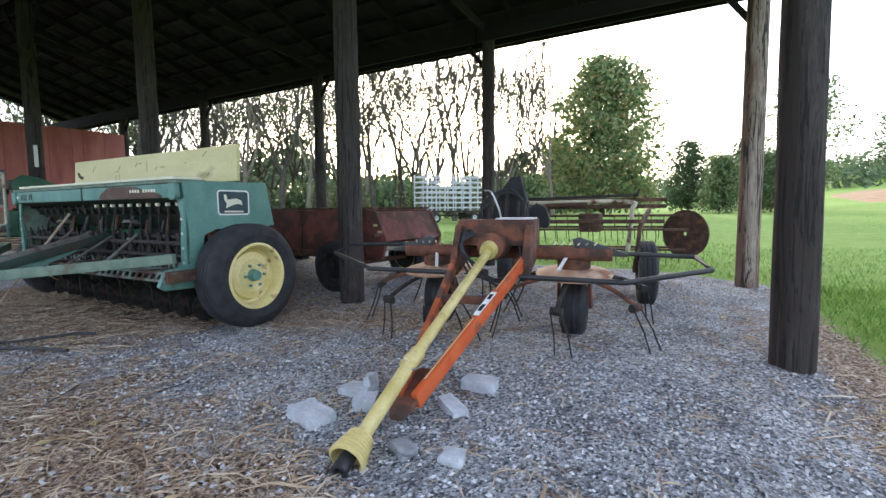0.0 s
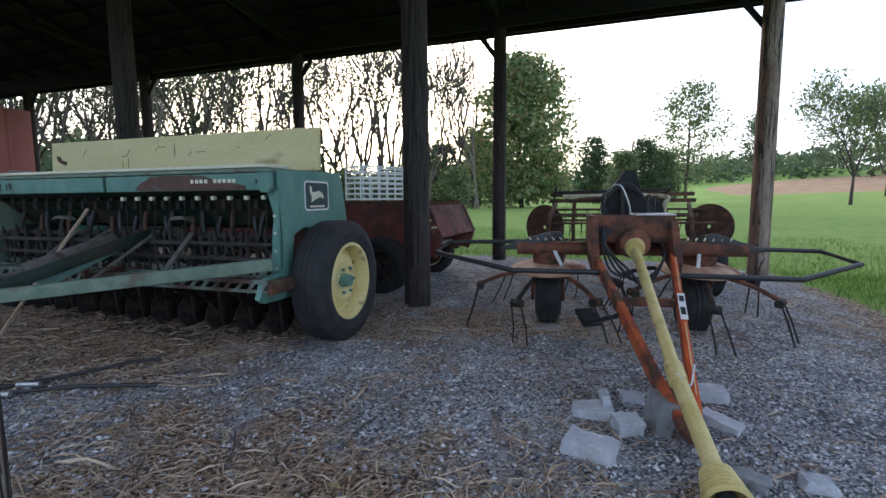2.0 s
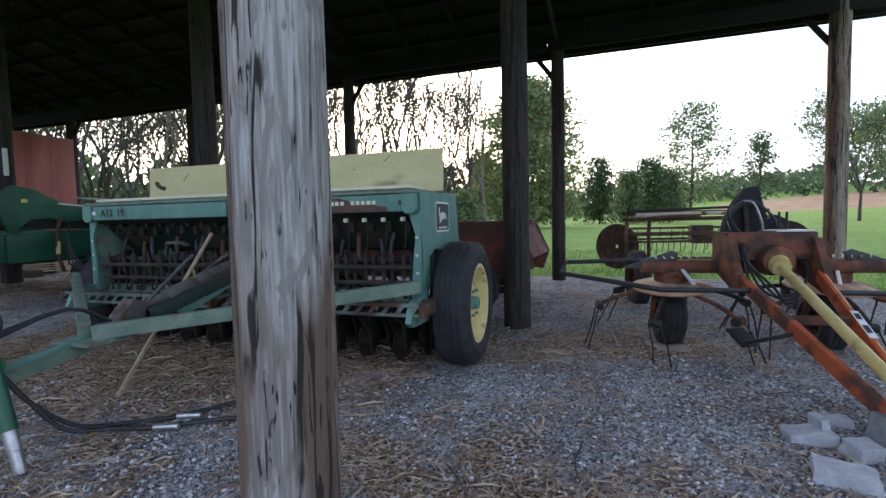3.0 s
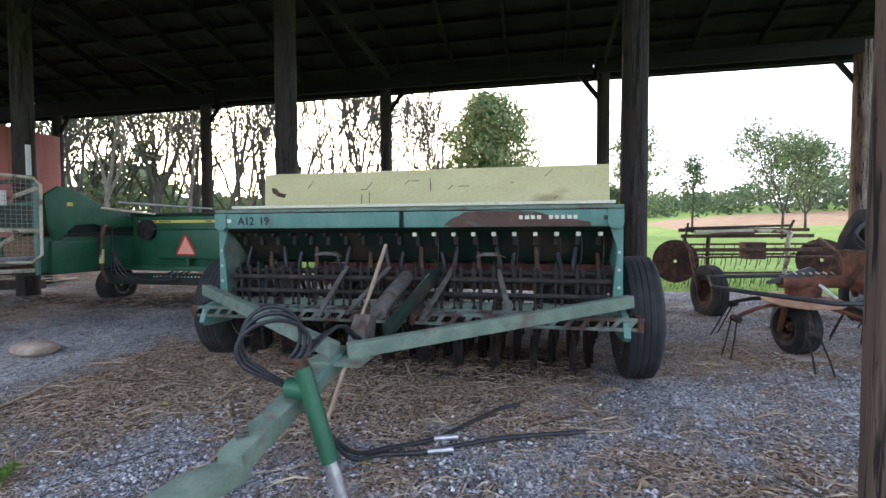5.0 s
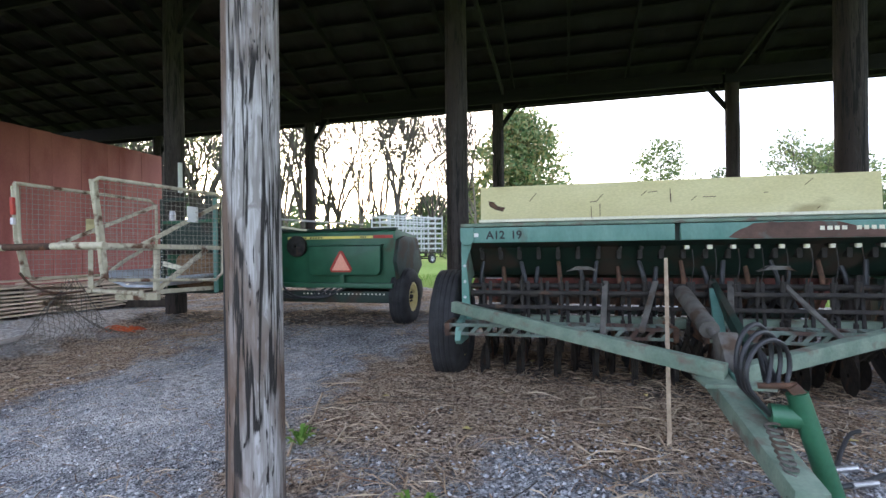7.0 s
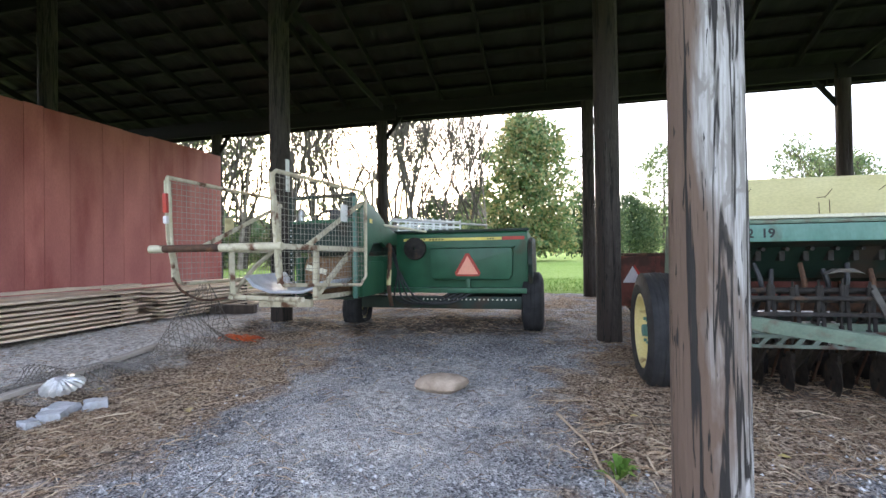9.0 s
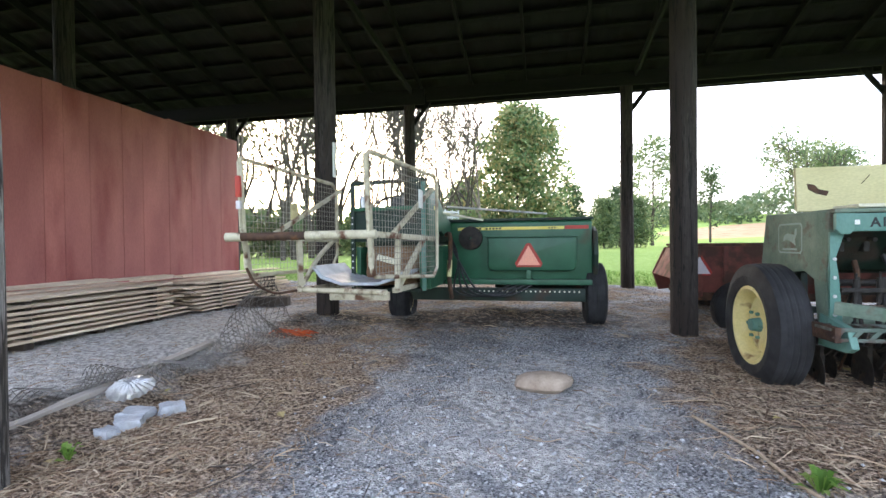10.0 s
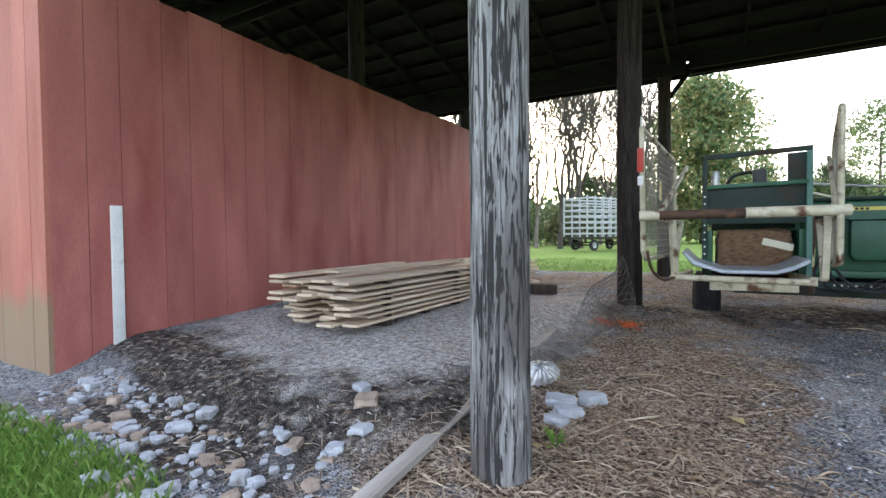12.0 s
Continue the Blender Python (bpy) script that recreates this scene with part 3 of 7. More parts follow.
def pole(name, x, y, r, top, material, label, lean=(0, 0), sides=40, seed=0):
    """Round pole with a slight taper, a wandering outline and split checks."""
    bm = B()
    z0 = zat(x, y) - 0.12
    n = 46
    rings = []
    for i in range(n + 1):
        z = z0 + (top - z0) * i / n
        ring = []
        for k in range(sides):
            a = 2 * math.pi * k / sides
            v = Vector((math.cos(a) * 2.2, math.sin(a) * 2.2, z * 0.7 + seed * 7))
            w = r * (1.05 - 0.10 * i / n) * (1 + 0.05 * noise.noise(v) + 0.025 * noise.noise(Vector((math.cos(a) * 9, math.sin(a) * 9, z * 1.1 + seed))))
            w -= 0.012 * max(0, noise.noise(Vector((math.cos(a) * 13, math.sin(a) * 13, z * 0.45 + seed * 3))) - 0.25) / 0.3
            ring.append(bm.verts.new((math.cos(a) * w + lean[0] * (z - z0), math.sin(a) * w + lean[1] * (z - z0), z - z0)))
        rings.append(ring)
    for a, b in zip(rings, rings[1:]):
        for k in range(sides):
            bm.faces.new((a[k], a[(k + 1) % sides], b[(k + 1) % sides], b[k]))
    bm.faces.new(rings[-1])
    bm.faces.new(rings[0][::-1])
    ob = part(name, bm, material, smooth=60)
    ob.location = (x, y, z0)
    return tagged(ob, label, "post", "barn posts", "structure")


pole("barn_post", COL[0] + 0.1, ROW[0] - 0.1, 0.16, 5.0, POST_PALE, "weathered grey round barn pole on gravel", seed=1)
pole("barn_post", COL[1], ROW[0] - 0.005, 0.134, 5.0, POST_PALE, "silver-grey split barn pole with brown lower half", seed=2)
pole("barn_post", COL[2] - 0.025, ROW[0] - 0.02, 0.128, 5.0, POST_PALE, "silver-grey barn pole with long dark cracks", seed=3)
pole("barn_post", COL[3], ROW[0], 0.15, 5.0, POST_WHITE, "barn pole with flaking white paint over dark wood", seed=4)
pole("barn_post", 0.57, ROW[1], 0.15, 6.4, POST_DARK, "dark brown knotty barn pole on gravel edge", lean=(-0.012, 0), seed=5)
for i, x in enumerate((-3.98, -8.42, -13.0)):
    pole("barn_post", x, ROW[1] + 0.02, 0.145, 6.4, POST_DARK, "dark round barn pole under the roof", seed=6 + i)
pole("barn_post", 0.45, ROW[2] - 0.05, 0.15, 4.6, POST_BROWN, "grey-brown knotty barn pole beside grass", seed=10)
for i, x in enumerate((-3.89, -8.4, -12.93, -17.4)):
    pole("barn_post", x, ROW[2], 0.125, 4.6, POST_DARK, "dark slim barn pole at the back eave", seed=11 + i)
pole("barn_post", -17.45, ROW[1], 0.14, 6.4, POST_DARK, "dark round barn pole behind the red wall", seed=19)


def white_strip():
    st = tagged(part("wood_strip", box(B(), (-0.012, -0.035, 0), (0.012, 0.035, 0.47), 0.003), WHITE), "short white painted strip nailed to a dark pole", "strip")
    st.matrix_world = pose(-12.848, 4.47, 2.22)


white_strip()


def structure(name, bm, material, label, category, smooth=40):
    return tagged(part(name, bm, material, None, label, smooth), label, category, kind="structure")


# beams, braces and roof
for y, top in ((ROW[0], EAVE + 0.1), (ROW[2] + 0.02, EAVE)):
    bm = B()
    for k, (x0, x1) in enumerate(((-23, -12.55), (-12.5, -4.1), (-4.05, 1.3))):
        dz = -0.06 if k == 0 else 0.0
        box(bm, (x0, y - 0.2, top + dz), (x1, y - 0.145, top + 0.27), 0.006)
        box(bm, (x0, y + 0.145, top + dz), (x1, y + 0.2, top + 0.27), 0.006)
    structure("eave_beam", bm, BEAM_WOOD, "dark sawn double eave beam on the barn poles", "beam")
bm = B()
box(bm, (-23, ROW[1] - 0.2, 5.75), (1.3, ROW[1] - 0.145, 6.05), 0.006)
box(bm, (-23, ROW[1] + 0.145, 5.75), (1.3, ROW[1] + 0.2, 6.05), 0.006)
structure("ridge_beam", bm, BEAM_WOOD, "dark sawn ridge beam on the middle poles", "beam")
for x in (-17.4, -12.93, -8.4, -3.89, 0.45):
    for s in (-1, 1):
        if s != (1 if x < -8 else -1):
            continue
        bm = B()
        bar(bm, (x + s * 0.08, ROW[2], 3.92), (x + s * 0.46, ROW[2], 4.42), 0.04, 0.09)
        structure("knee_brace", bm, BEAM_WOOD, "short diagonal timber brace at a pole head", "brace")
for x in (-13.0, -8.42, -4.05):
    for s in (-1, 1):
        bm = B()
        bar(bm, (x + s * 0.1, ROW[1], 4.75), (x + s * 1.0, ROW[1], 5.8), 0.045, 0.12)
        structure("knee_brace", bm, BEAM_WOOD, "long diagonal timber brace under the ridge beam", "brace")
    bm = B()
    bar(bm, (x + 0.16, ROW[1] + 0.1, 4.95), (x + 0.16, 8.3, 4.6), 0.045, 0.14)
    structure("tie_beam", bm, BEAM_WOOD, "dark timber tie between middle and back poles", "beam")
RIDGE, EAVES = (ROW[1], 6.25), ((9.15, 4.5), (-0.55, 4.5))
frame_of_roof = thing("roof_frame", 0, 0, 0, 0, "dark sawn rafters and purlins under the roof", "roof frame", kind="structure")
for ey, ez in EAVES:
    for i in range(21):
        x = 1.2 - i * 1.16
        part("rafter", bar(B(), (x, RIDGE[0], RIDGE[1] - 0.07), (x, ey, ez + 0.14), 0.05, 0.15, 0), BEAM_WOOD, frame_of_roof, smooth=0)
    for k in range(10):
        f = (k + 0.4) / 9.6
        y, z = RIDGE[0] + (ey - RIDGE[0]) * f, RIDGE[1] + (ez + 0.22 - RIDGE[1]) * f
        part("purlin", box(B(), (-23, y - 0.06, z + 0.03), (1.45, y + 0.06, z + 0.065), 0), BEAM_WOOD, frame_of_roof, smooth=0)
bm = B()
for ey, ez in EAVES:
    n = 61
    xs = [-23.1 + 24.7 * i / (n * 4) for i in range(n * 4 + 1)]
    lo = [bm.verts.new((x, ey, ez + 0.30 + (0.018 if i % 4 in (1, 2) else 0))) for i, x in enumerate(xs)]
    hi = [bm.verts.new((x, RIDGE[0], RIDGE[1] + 0.11 + (0.018 if i % 4 in (1, 2) else 0))) for i, x in enumerate(xs)]
    for i in range(n * 4):
        bm.faces.new((lo[i], lo[i + 1], hi[i + 1], hi[i]))
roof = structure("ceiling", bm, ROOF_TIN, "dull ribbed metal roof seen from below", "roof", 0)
sol = roof.modifiers.new("thick", "SOLIDIFY")
sol.thickness = 0.004
bm = B()
box(bm, (-23, 9.02, EAVE + 0.06), (1.5, 9.06, EAVE + 0.34), 0.004)
structure("fascia", bm, BEAM_WOOD, "dark fascia board along the back eave", "trim")


# red boarded wall of the closed end of the barn
WALL_X, WALL_TOP = -17.2, 3.78
wall = thing("wall_west", WALL_X, 0, 0, 0, "dark red painted vertical board wall of the closed barn end", "wall", kind="structure")
bm = B()
box(bm, (-0.14, -0.02, 0.0), (-0.05, 8.3, WALL_TOP - 0.02))
part("backing", bm, OLD_WOOD, wall)
south = thing("wall_south", WALL_X, -0.04, 0, 0, "dark red painted board wall with worn lower edge", "wall", kind="structure")
bm = B()
box(bm, (-6.2, 0.05, 0.0), (-0.14, 0.14, WALL_TOP + 0.6))
part("backing", bm, OLD_WOOD, south)
back = thing("wall_closed_end", WALL_X - 6.2, 0, 0, 0, "dark red board wall closing the barn end", "wall", kind="structure")
bm = B()
box(bm, (0, 0, 0), (0.1, 8.4, WALL_TOP + 0.6))
part("backing", bm, BARN_RED, back)


# ---- trees ----
def branch_mesh(rng, trunk_h, r0, spread, levels, droop=0.0, limbs=9, start=0.3, sides=6):
    """Tapered trunk with limbs and twigs as tubes; returns vertices, faces and the twig ends."""
    V, F, ends = [], [], []

    def limb(p, d, length, r, level):
        n = 5 if level < 2 else 3
        pts, rad = [p.copy()], [r]
        for i in range(n):
            d = (d + Vector((rng.uniform(-1, 1), rng.uniform(-1, 1), rng.uniform(-0.6, 0.8) - droop)) * (0.10 if level == 0 else 0.30)).normalized()
            p = p + d * length / n
            pts.append(p.copy())
            rad.append(r * (1 - 0.68 * (i + 1) / n))
        s = sides if level < 2 else 3
        base = len(V)
        for i, (q, rr) in enumerate(zip(pts, rad)):
            dd = (pts[min(i + 1, n)] - pts[max(i - 1, 0)]).normalized()
            side = dd.cross(Vector((0.3, 0.9, 0.2))).normalized()
            up = dd.cross(side)
            for k in range(s):
                a = 2 * math.pi * k / s
                V.append(tuple(q + (side * math.cos(a) + up * math.sin(a)) * max(rr, 0.034)))
        for i in range(n):
            for k in range(s):
                F.append((base + i * s + k, base + i * s + (k + 1) % s, base + (i + 1) * s + (k + 1) % s, base + (i + 1) * s + k))
        if level >= levels:
            ends.append(pts[-1])
            return
        count = limbs if level == 0 else 5
        for j in range(count):
            f = start + (1 - start) * (j + rng.random()) / count if level == 0 else 0.3 + 0.7 * (j + rng.random()) / count
            i = min(int(f * n), n - 1)
            q = pts[i].lerp(pts[i + 1], f * n - i)
            a = rng.uniform(0, 2 * math.pi)
            out = Vector((math.cos(a), math.sin(a), rng.uniform(0.1, 0.9)))
            if level:
                out = out * 0.8 + d * 0.7
            limb(q, out.normalized(), length * spread * (1.05 - 0.55 * f if level == 0 else 0.75) * rng.uniform(0.7, 1.2), rad[i] * 0.62, level + 1)
    limb(Vector((0, 0, -0.3)), Vector((0, 0, 1)), trunk_h, r0, 0)
    return V, F, ends


def leaf_cloud(rng, centres, per, spread, size, flat=1.0):
    """Loose leaves as small folded quads round many centres."""
    c = np.array([tuple(p) for p in centres])
    c = np.repeat(c, per, 0) + rng.normal(0, 1, (len(c) * per, 3)) * np.array([spread, spread, spread * flat])
    n = len(c)
    u = rng.normal(0, 1, (n, 3))
    u /= np.linalg.norm(u, axis=1)[:, None]
    w = np.cross(u, rng.normal(0, 1, (n, 3)))
    w /= np.linalg.norm(w, axis=1)[:, None]
    s = size * rng.uniform(0.6, 1.4, (n, 1))
    v = np.concatenate([c - u * s, c + w * s * 0.55, c + u * s, c - w * s * 0.55], 1).reshape(-1, 3)
    f = np.arange(4 * n).reshape(-1, 4)
    return v, f


def forked_mesh(rng, h, r0, forks, wide, levels, thin=0.042):
    """Trunk that forks low into curving limbs, each forking again down to twigs; vertices, faces and twig ends."""
    V, F, ends = [], [], []

    def limb(p, d, length, r, level):
        n = 4
        pts, rad = [p.copy()], [r]
        for i in range(n):
            d = (d + Vector((rng.uniform(-1, 1), rng.uniform(-1, 1), rng.uniform(-0.5, 0.9))) * (0.07 if level == 0 else 0.17)).normalized()
            p = p + d * length / n
            pts.append(p.copy())
            rad.append(max(thin, r * (1 - 0.34 * (i + 1) / n)))
        k_sides = 7 if level == 0 else 5 if level < 3 else 3
        base = len(V)
        for i, (q, rr) in enumerate(zip(pts, rad)):
            dd = (pts[min(i + 1, n)] - pts[max(i - 1, 0)]).normalized()
            side = dd.cross(Vector((0.31, 0.9, 0.2))).normalized()
            up = dd.cross(side)
            for k in range(k_sides):
                a = 2 * math.pi * k / k_sides
                V.append(tuple(q + (side * math.cos(a) + up * math.sin(a)) * rr))
        for i in range(n):
            for k in range(k_sides):
                F.append((base + i * k_sides + k, base + i * k_sides + (k + 1) % k_sides, base + (i + 1) * k_sides + (k + 1) % k_sides, base + (i + 1) * k_sides + k))
        if level >= levels:
            ends.append(pts[-1])
            return
        count = forks if level == 0 else rng.choice((2, 2, 2, 3))
        turn0 = rng.uniform(0, 2 * math.pi)
        side = d.cross(Vector((0.31, 0.9, 0.2))).normalized()
        up = d.cross(side)
        for j in range(count):
            a = turn0 + 2 * math.pi * (j + rng.uniform(-0.2, 0.2)) / count
            open_by = wide * rng.uniform(0.5, 1.35) * (0.45 if j == 0 else 1.0)
            out = (d + (side * math.cos(a) + up * math.sin(a)) * math.tan(open_by)).normalized()
            out.z += 0.12
            limb(pts[-1], out.normalized(), length * rng.uniform(0.66, 0.9) if level else h * rng.uniform(0.22, 0.32), rad[-1] * (0.88 if j == 0 else 0.74), level + 1)
        for q in pts[1:-1]:
            if level and rng.random() < 0.4:
                a = rng.uniform(0, 2 * math.pi)
                out = (d * 0.7 + side * math.cos(a) + up * math.sin(a) + Vector((0, 0, 0.15))).normalized()
                limb(q, out, length * rng.uniform(0.45, 0.85), max(thin, r * 0.25), max(level + 2, levels - 1))
    limb(Vector((0, 0, -0.3)), Vector((rng.uniform(-0.06, 0.06), rng.uniform(-0.06, 0.06), 1)).normalized(), h * rng.uniform(0.18, 0.30), r0, 0)
    return V, F, ends


def tree(x, y, h, seed, label, leaf=LEAF_MID, bark=BARK, crown=None, per=26, leaf_size=0.3, r0=None, spread=0.42, levels=2, limbs=11, start=0.25, clump=0.9, group="", cone=False, forks=0, wide=0.5):
    rng, nrng = random.Random(seed), np.random.default_rng(seed)
    ob = thing("tree", x, y, zat(x, y) - 0.1, rng.uniform(0, 360), label, "tree", group)
    if forks:
        V, F, ends = forked_mesh(rng, h, r0 or h * 0.016, forks, wide, levels)
    else:
        V, F, ends = branch_mesh(rng, h * (0.95 if cone else 0.8), r0 or h * 0.016, spread, levels, limbs=limbs, start=start)
    soup("trunk", V, F, bark, "", "", "", ob)
    cs = list(ends)
    if crown:
        rx, z0, z1, n = crown
        for _ in range(n):
            f = nrng.uniform(0, 1)
            if cone:
                w = rx * (1 - f) ** 0.75 * (0.75 + 0.35 * math.sin(f * 24 + seed)) + 0.5
            else:
                w = rx * math.sqrt(max(0.02, 1 - (abs(f - 0.30) / (0.72 if f > 0.30 else 0.46)) ** (1.6 if f > 0.30 else 2)))
            a, q = nrng.uniform(0, 2 * math.pi), math.sqrt(nrng.uniform(0.12, 1))
            lump = 0.8 + 0.3 * math.sin(3 * a + f * 9 + seed) * math.sin(f * 14 + seed)
            cs.append(Vector((math.cos(a) * w * q * lump, math.sin(a) * w * q * lump, z0 + (z1 - z0) * f)))
    if leaf and cs and per:
        v, f = leaf_cloud(nrng, cs, per, clump, leaf_size, 0.7)
        soup("crown", v.tolist(), f.tolist(), leaf, "", "", "", ob)
    return ob


tree(-13.4, 67, 20.5, 11, "tall broad tree with leaves turning from green to tan", LEAF_AUTUMN, crown=(9.0, 1.2, 20.6, 820), per=24, leaf_size=0.30, spread=0.30, limbs=18, start=0.08, clump=0.75)
tree(14.4, 114, 25, 12, "open-crowned green tree in the pasture", LEAF_MID, crown=(9.5, 5, 25, 190), per=15, leaf_size=0.36, spread=0.36, clump=1.1)
tree(31, 82, 15.5, 13, "wide-crowned leafy oak standing in the pasture", LEAF_MID, per=9, leaf_size=0.26, forks=5, wide=0.72, levels=5, clump=0.75)
tree(30, 125, 20, 14, "thin sparse tree with tufts of leaves", LEAF_FAR, crown=(3.5, 12, 19, 40), per=16, leaf_size=0.35, spread=0.25)
tree(52, 120, 21, 15, "spreading tree beside the stubble field", LEAF_MID, per=12, leaf_size=0.36, forks=4, wide=0.66, levels=5, clump=0.9)
for i, (x, y, h, w) in enumerate(((0.5, 88, 9, 3.2), (4.5, 96, 12, 4.6), (8.5, 100, 10, 4.0), (-4.5, 99, 13, 4.5), (-24, 84, 13, 6), (-30, 80, 11, 6))):
    tree(x, y, h, 20 + i, "bushy dark green pasture tree", LEAF_DARK if i % 2 else LEAF_MID, crown=(w, 0.8, h, 200), per=22, leaf_size=0.26, spread=0.3, start=0.1, clump=0.7, group="pasture trees", cone=i % 2 == 0)
rs = random.Random(5)
for i in range(62):
    f = (i % 31 + (0.5 if i > 30 else 0)) / 30.5
    ang = radians(12 + 58 * f + rs.uniform(-1.2, 1.2))
    d = rs.uniform(46, 64) - 8 * f if i < 31 else rs.uniform(64, 84) - 12 * f
    x, y = -5 - math.sin(ang) * d, math.cos(ang) * d
    bare = rs.random() < (0.88 if f < 0.42 else 0.35)
    h = rs.uniform(18, 24) * (0.85 + 0.15 * (1 - f)) * (1.12 if i > 30 else 0.95)
    if bare:
        tree(x, y, h, 40 + i, "tall leafless grey-barked tree with forked limbs", bark=BARK if i % 4 else BARK_PALE, leaf=LEAF_WOOD, per=2, leaf_size=0.11, forks=rs.choice((2, 3, 3)), wide=rs.uniform(0.32, 0.5), levels=5 if i % 2 else 4, r0=rs.uniform(0.24, 0.38), clump=0.6, group="woodland edge")
    else:
        tree(x, y, h, 40 + i, "tall green woodland tree with open crown", LEAF_WOOD, bark=BARK, per=12, leaf_size=0.2, forks=3, wide=rs.uniform(0.42, 0.6), levels=4, r0=rs.uniform(0.26, 0.38), clump=0.95, group="woodland edge")
for i in range(9):
    ang = radians(17 + 50 * i / 8 + rs.uniform(-2, 2))
    d = rs.uniform(50, 64) - 6 * i / 8
    tree(-5 - math.sin(ang) * d, math.cos(ang) * d, rs.uniform(3, 5.5), 80 + i, "low leafy undergrowth bush at the wood edge", LEAF_WOOD if i % 2 else LEAF_MID, crown=(rs.uniform(2.4, 3.6), 0.3, rs.uniform(3, 5), 60), per=20, leaf_size=0.22, spread=0.4, start=0.1, clump=0.7, group="undergrowth")


def far_woods():
    g = np.random.default_rng(3)
    c = []
    for _ in range(2600):
        a = radians(g.uniform(-75, 80))
        d = g.uniform(205, 300) if a < radians(12) else g.uniform(110, 170)
        x, y = -math.sin(a) * d, math.cos(a) * d
        top = 9 + 5 * math.sin(a * 9) + 3 * math.sin(a * 31 + 1)
        c.append((x, y, zat(x, y) + g.uniform(0, 1) ** 0.8 * max(top, 5)))
    v, f = leaf_cloud(g, c, 16, 2.2, 1.1, 0.8)
    soup("far_woods", v.tolist(), f.tolist(), LEAF_FAR, "hazy line of distant woods along the fields", "woods")


far_woods()


ORANGE_STAINED = surf("stained_orange_paint", (0.34, 0.07, 0.025), (0.48, 0.11, 0.035), 6, 0.6, 0.15, stain=(0.10, 0.05, 0.035), stain_scale=5, stain_at=0.48)
RUST_FILM = surf("rust_film", (0.075, 0.042, 0.032), (0.12, 0.065, 0.05), 9, 0.8, 0.15, stain=(0.12, 0.17, 0.15), stain_scale=7, stain_at=0.60)


# ---- wheels ----
def wheel(parent, x, y, z, R, width, rim_r, side, rim_mat=RIM, hub_mat=TEAL, turn=0, ribs=5, rim_label="faded yellow steel rim", name="wheel"):
    """Farm tyre with ribbed tread on a dished steel rim; side is +1 when the outer face looks along +x."""
    m = pose(x, y, z, 0, 0, turn)
    w = width / 2
    prof = [(rim_r, -w * 0.75), (rim_r + 0.03, -w * 0.98), ((R + rim_r) / 2, -w * 1.08), (R - 0.035, -w * 0.92)]
    for k in range(ribs):
        a, b = -w * 0.82 + 1.64 * w * k / ribs, -w * 0.82 + 1.64 * w * (k + 0.72) / ribs
        crown = 0.012 * (1 - ((a + b) / (2 * w)) ** 2)
        prof += [(R + 0.001, a - 0.003), (R + crown - 0.003, a + 0.004), (R + crown - 0.003, b - 0.004), (R + 0.001, b + 0.003)]
    prof += [(R - 0.035, w * 0.92), ((R + rim_r) / 2, w * 1.08), (rim_r + 0.03, w * 0.98), (rim_r, w * 0.75)]
    bm = lathe(B(), prof, 56)
    hub = new(name)
    hub.parent = parent
    hub.matrix_local = m
    part("tyre", bm, RUBBER, hub, "weathered black ribbed rubber tyre", 30)
    s = side
    bm = lathe(B(), [(rim_r + 0.014, s * w * 0.80), (rim_r + 0.018, s * w * 0.90), (rim_r - 0.008, s * w * 0.92), (rim_r - 0.028, s * w * 0.70), (rim_r - 0.034, -s * w * 0.02), (rim_r * 0.80, -s * w * 0.12), (rim_r * 0.74, s * w * 0.18), (rim_r * 0.52, s * w * 0.38), (rim_r * 0.46, s * w * 0.30), (0.03, s * w * 0.32), (0.03, s * w * 0.15), (rim_r * 0.6, s * w * 0.0), (rim_r - 0.03, -s * w * 0.2), (rim_r - 0.02, -s * w * 0.8), (rim_r + 0.012, -s * w * 0.8)], 40)
    part("rim", bm, rim_mat, hub, rim_label, 35)
    bm = B()
    rod(bm, (s * w * 0.3, 0, 0), (s * w * 0.82, 0, 0), rim_r * 0.2, rim_r * 0.16, 16)
    for k in range(6):
        a = 2 * math.pi * k / 6
        rod(bm, (s * w * 0.5, math.cos(a) * rim_r * 0.36, math.sin(a) * rim_r * 0.36), (s * w * 0.68, math.cos(a) * rim_r * 0.36, math.sin(a) * rim_r * 0.36), 0.014, seg=6)
    part("hub", bm, hub_mat, hub)
    if rim_mat is RIM:
        # Added dark disc that hides the yellow inner side of the rim.
        part("inner_drum", lathe(B(), [(rim_r - 0.004, -s * w * 0.74), (rim_r - 0.004, -s * w * 0.84), (rim_r * 0.5, -s * w * 0.62), (0.04, -s * w * 0.62), (0.04, -s * w * 0.5), (rim_r * 0.5, -s * w * 0.5)], 32), STEEL_DARK, hub, "added dark disc over the inner rim side")
    return hub


# ---- grain drill ----
drill = thing("grain_drill", -6.17, 3.1, 0, 1.2, "faded green grain drill with raised pale yellow lid and long hitch", "grain drill")


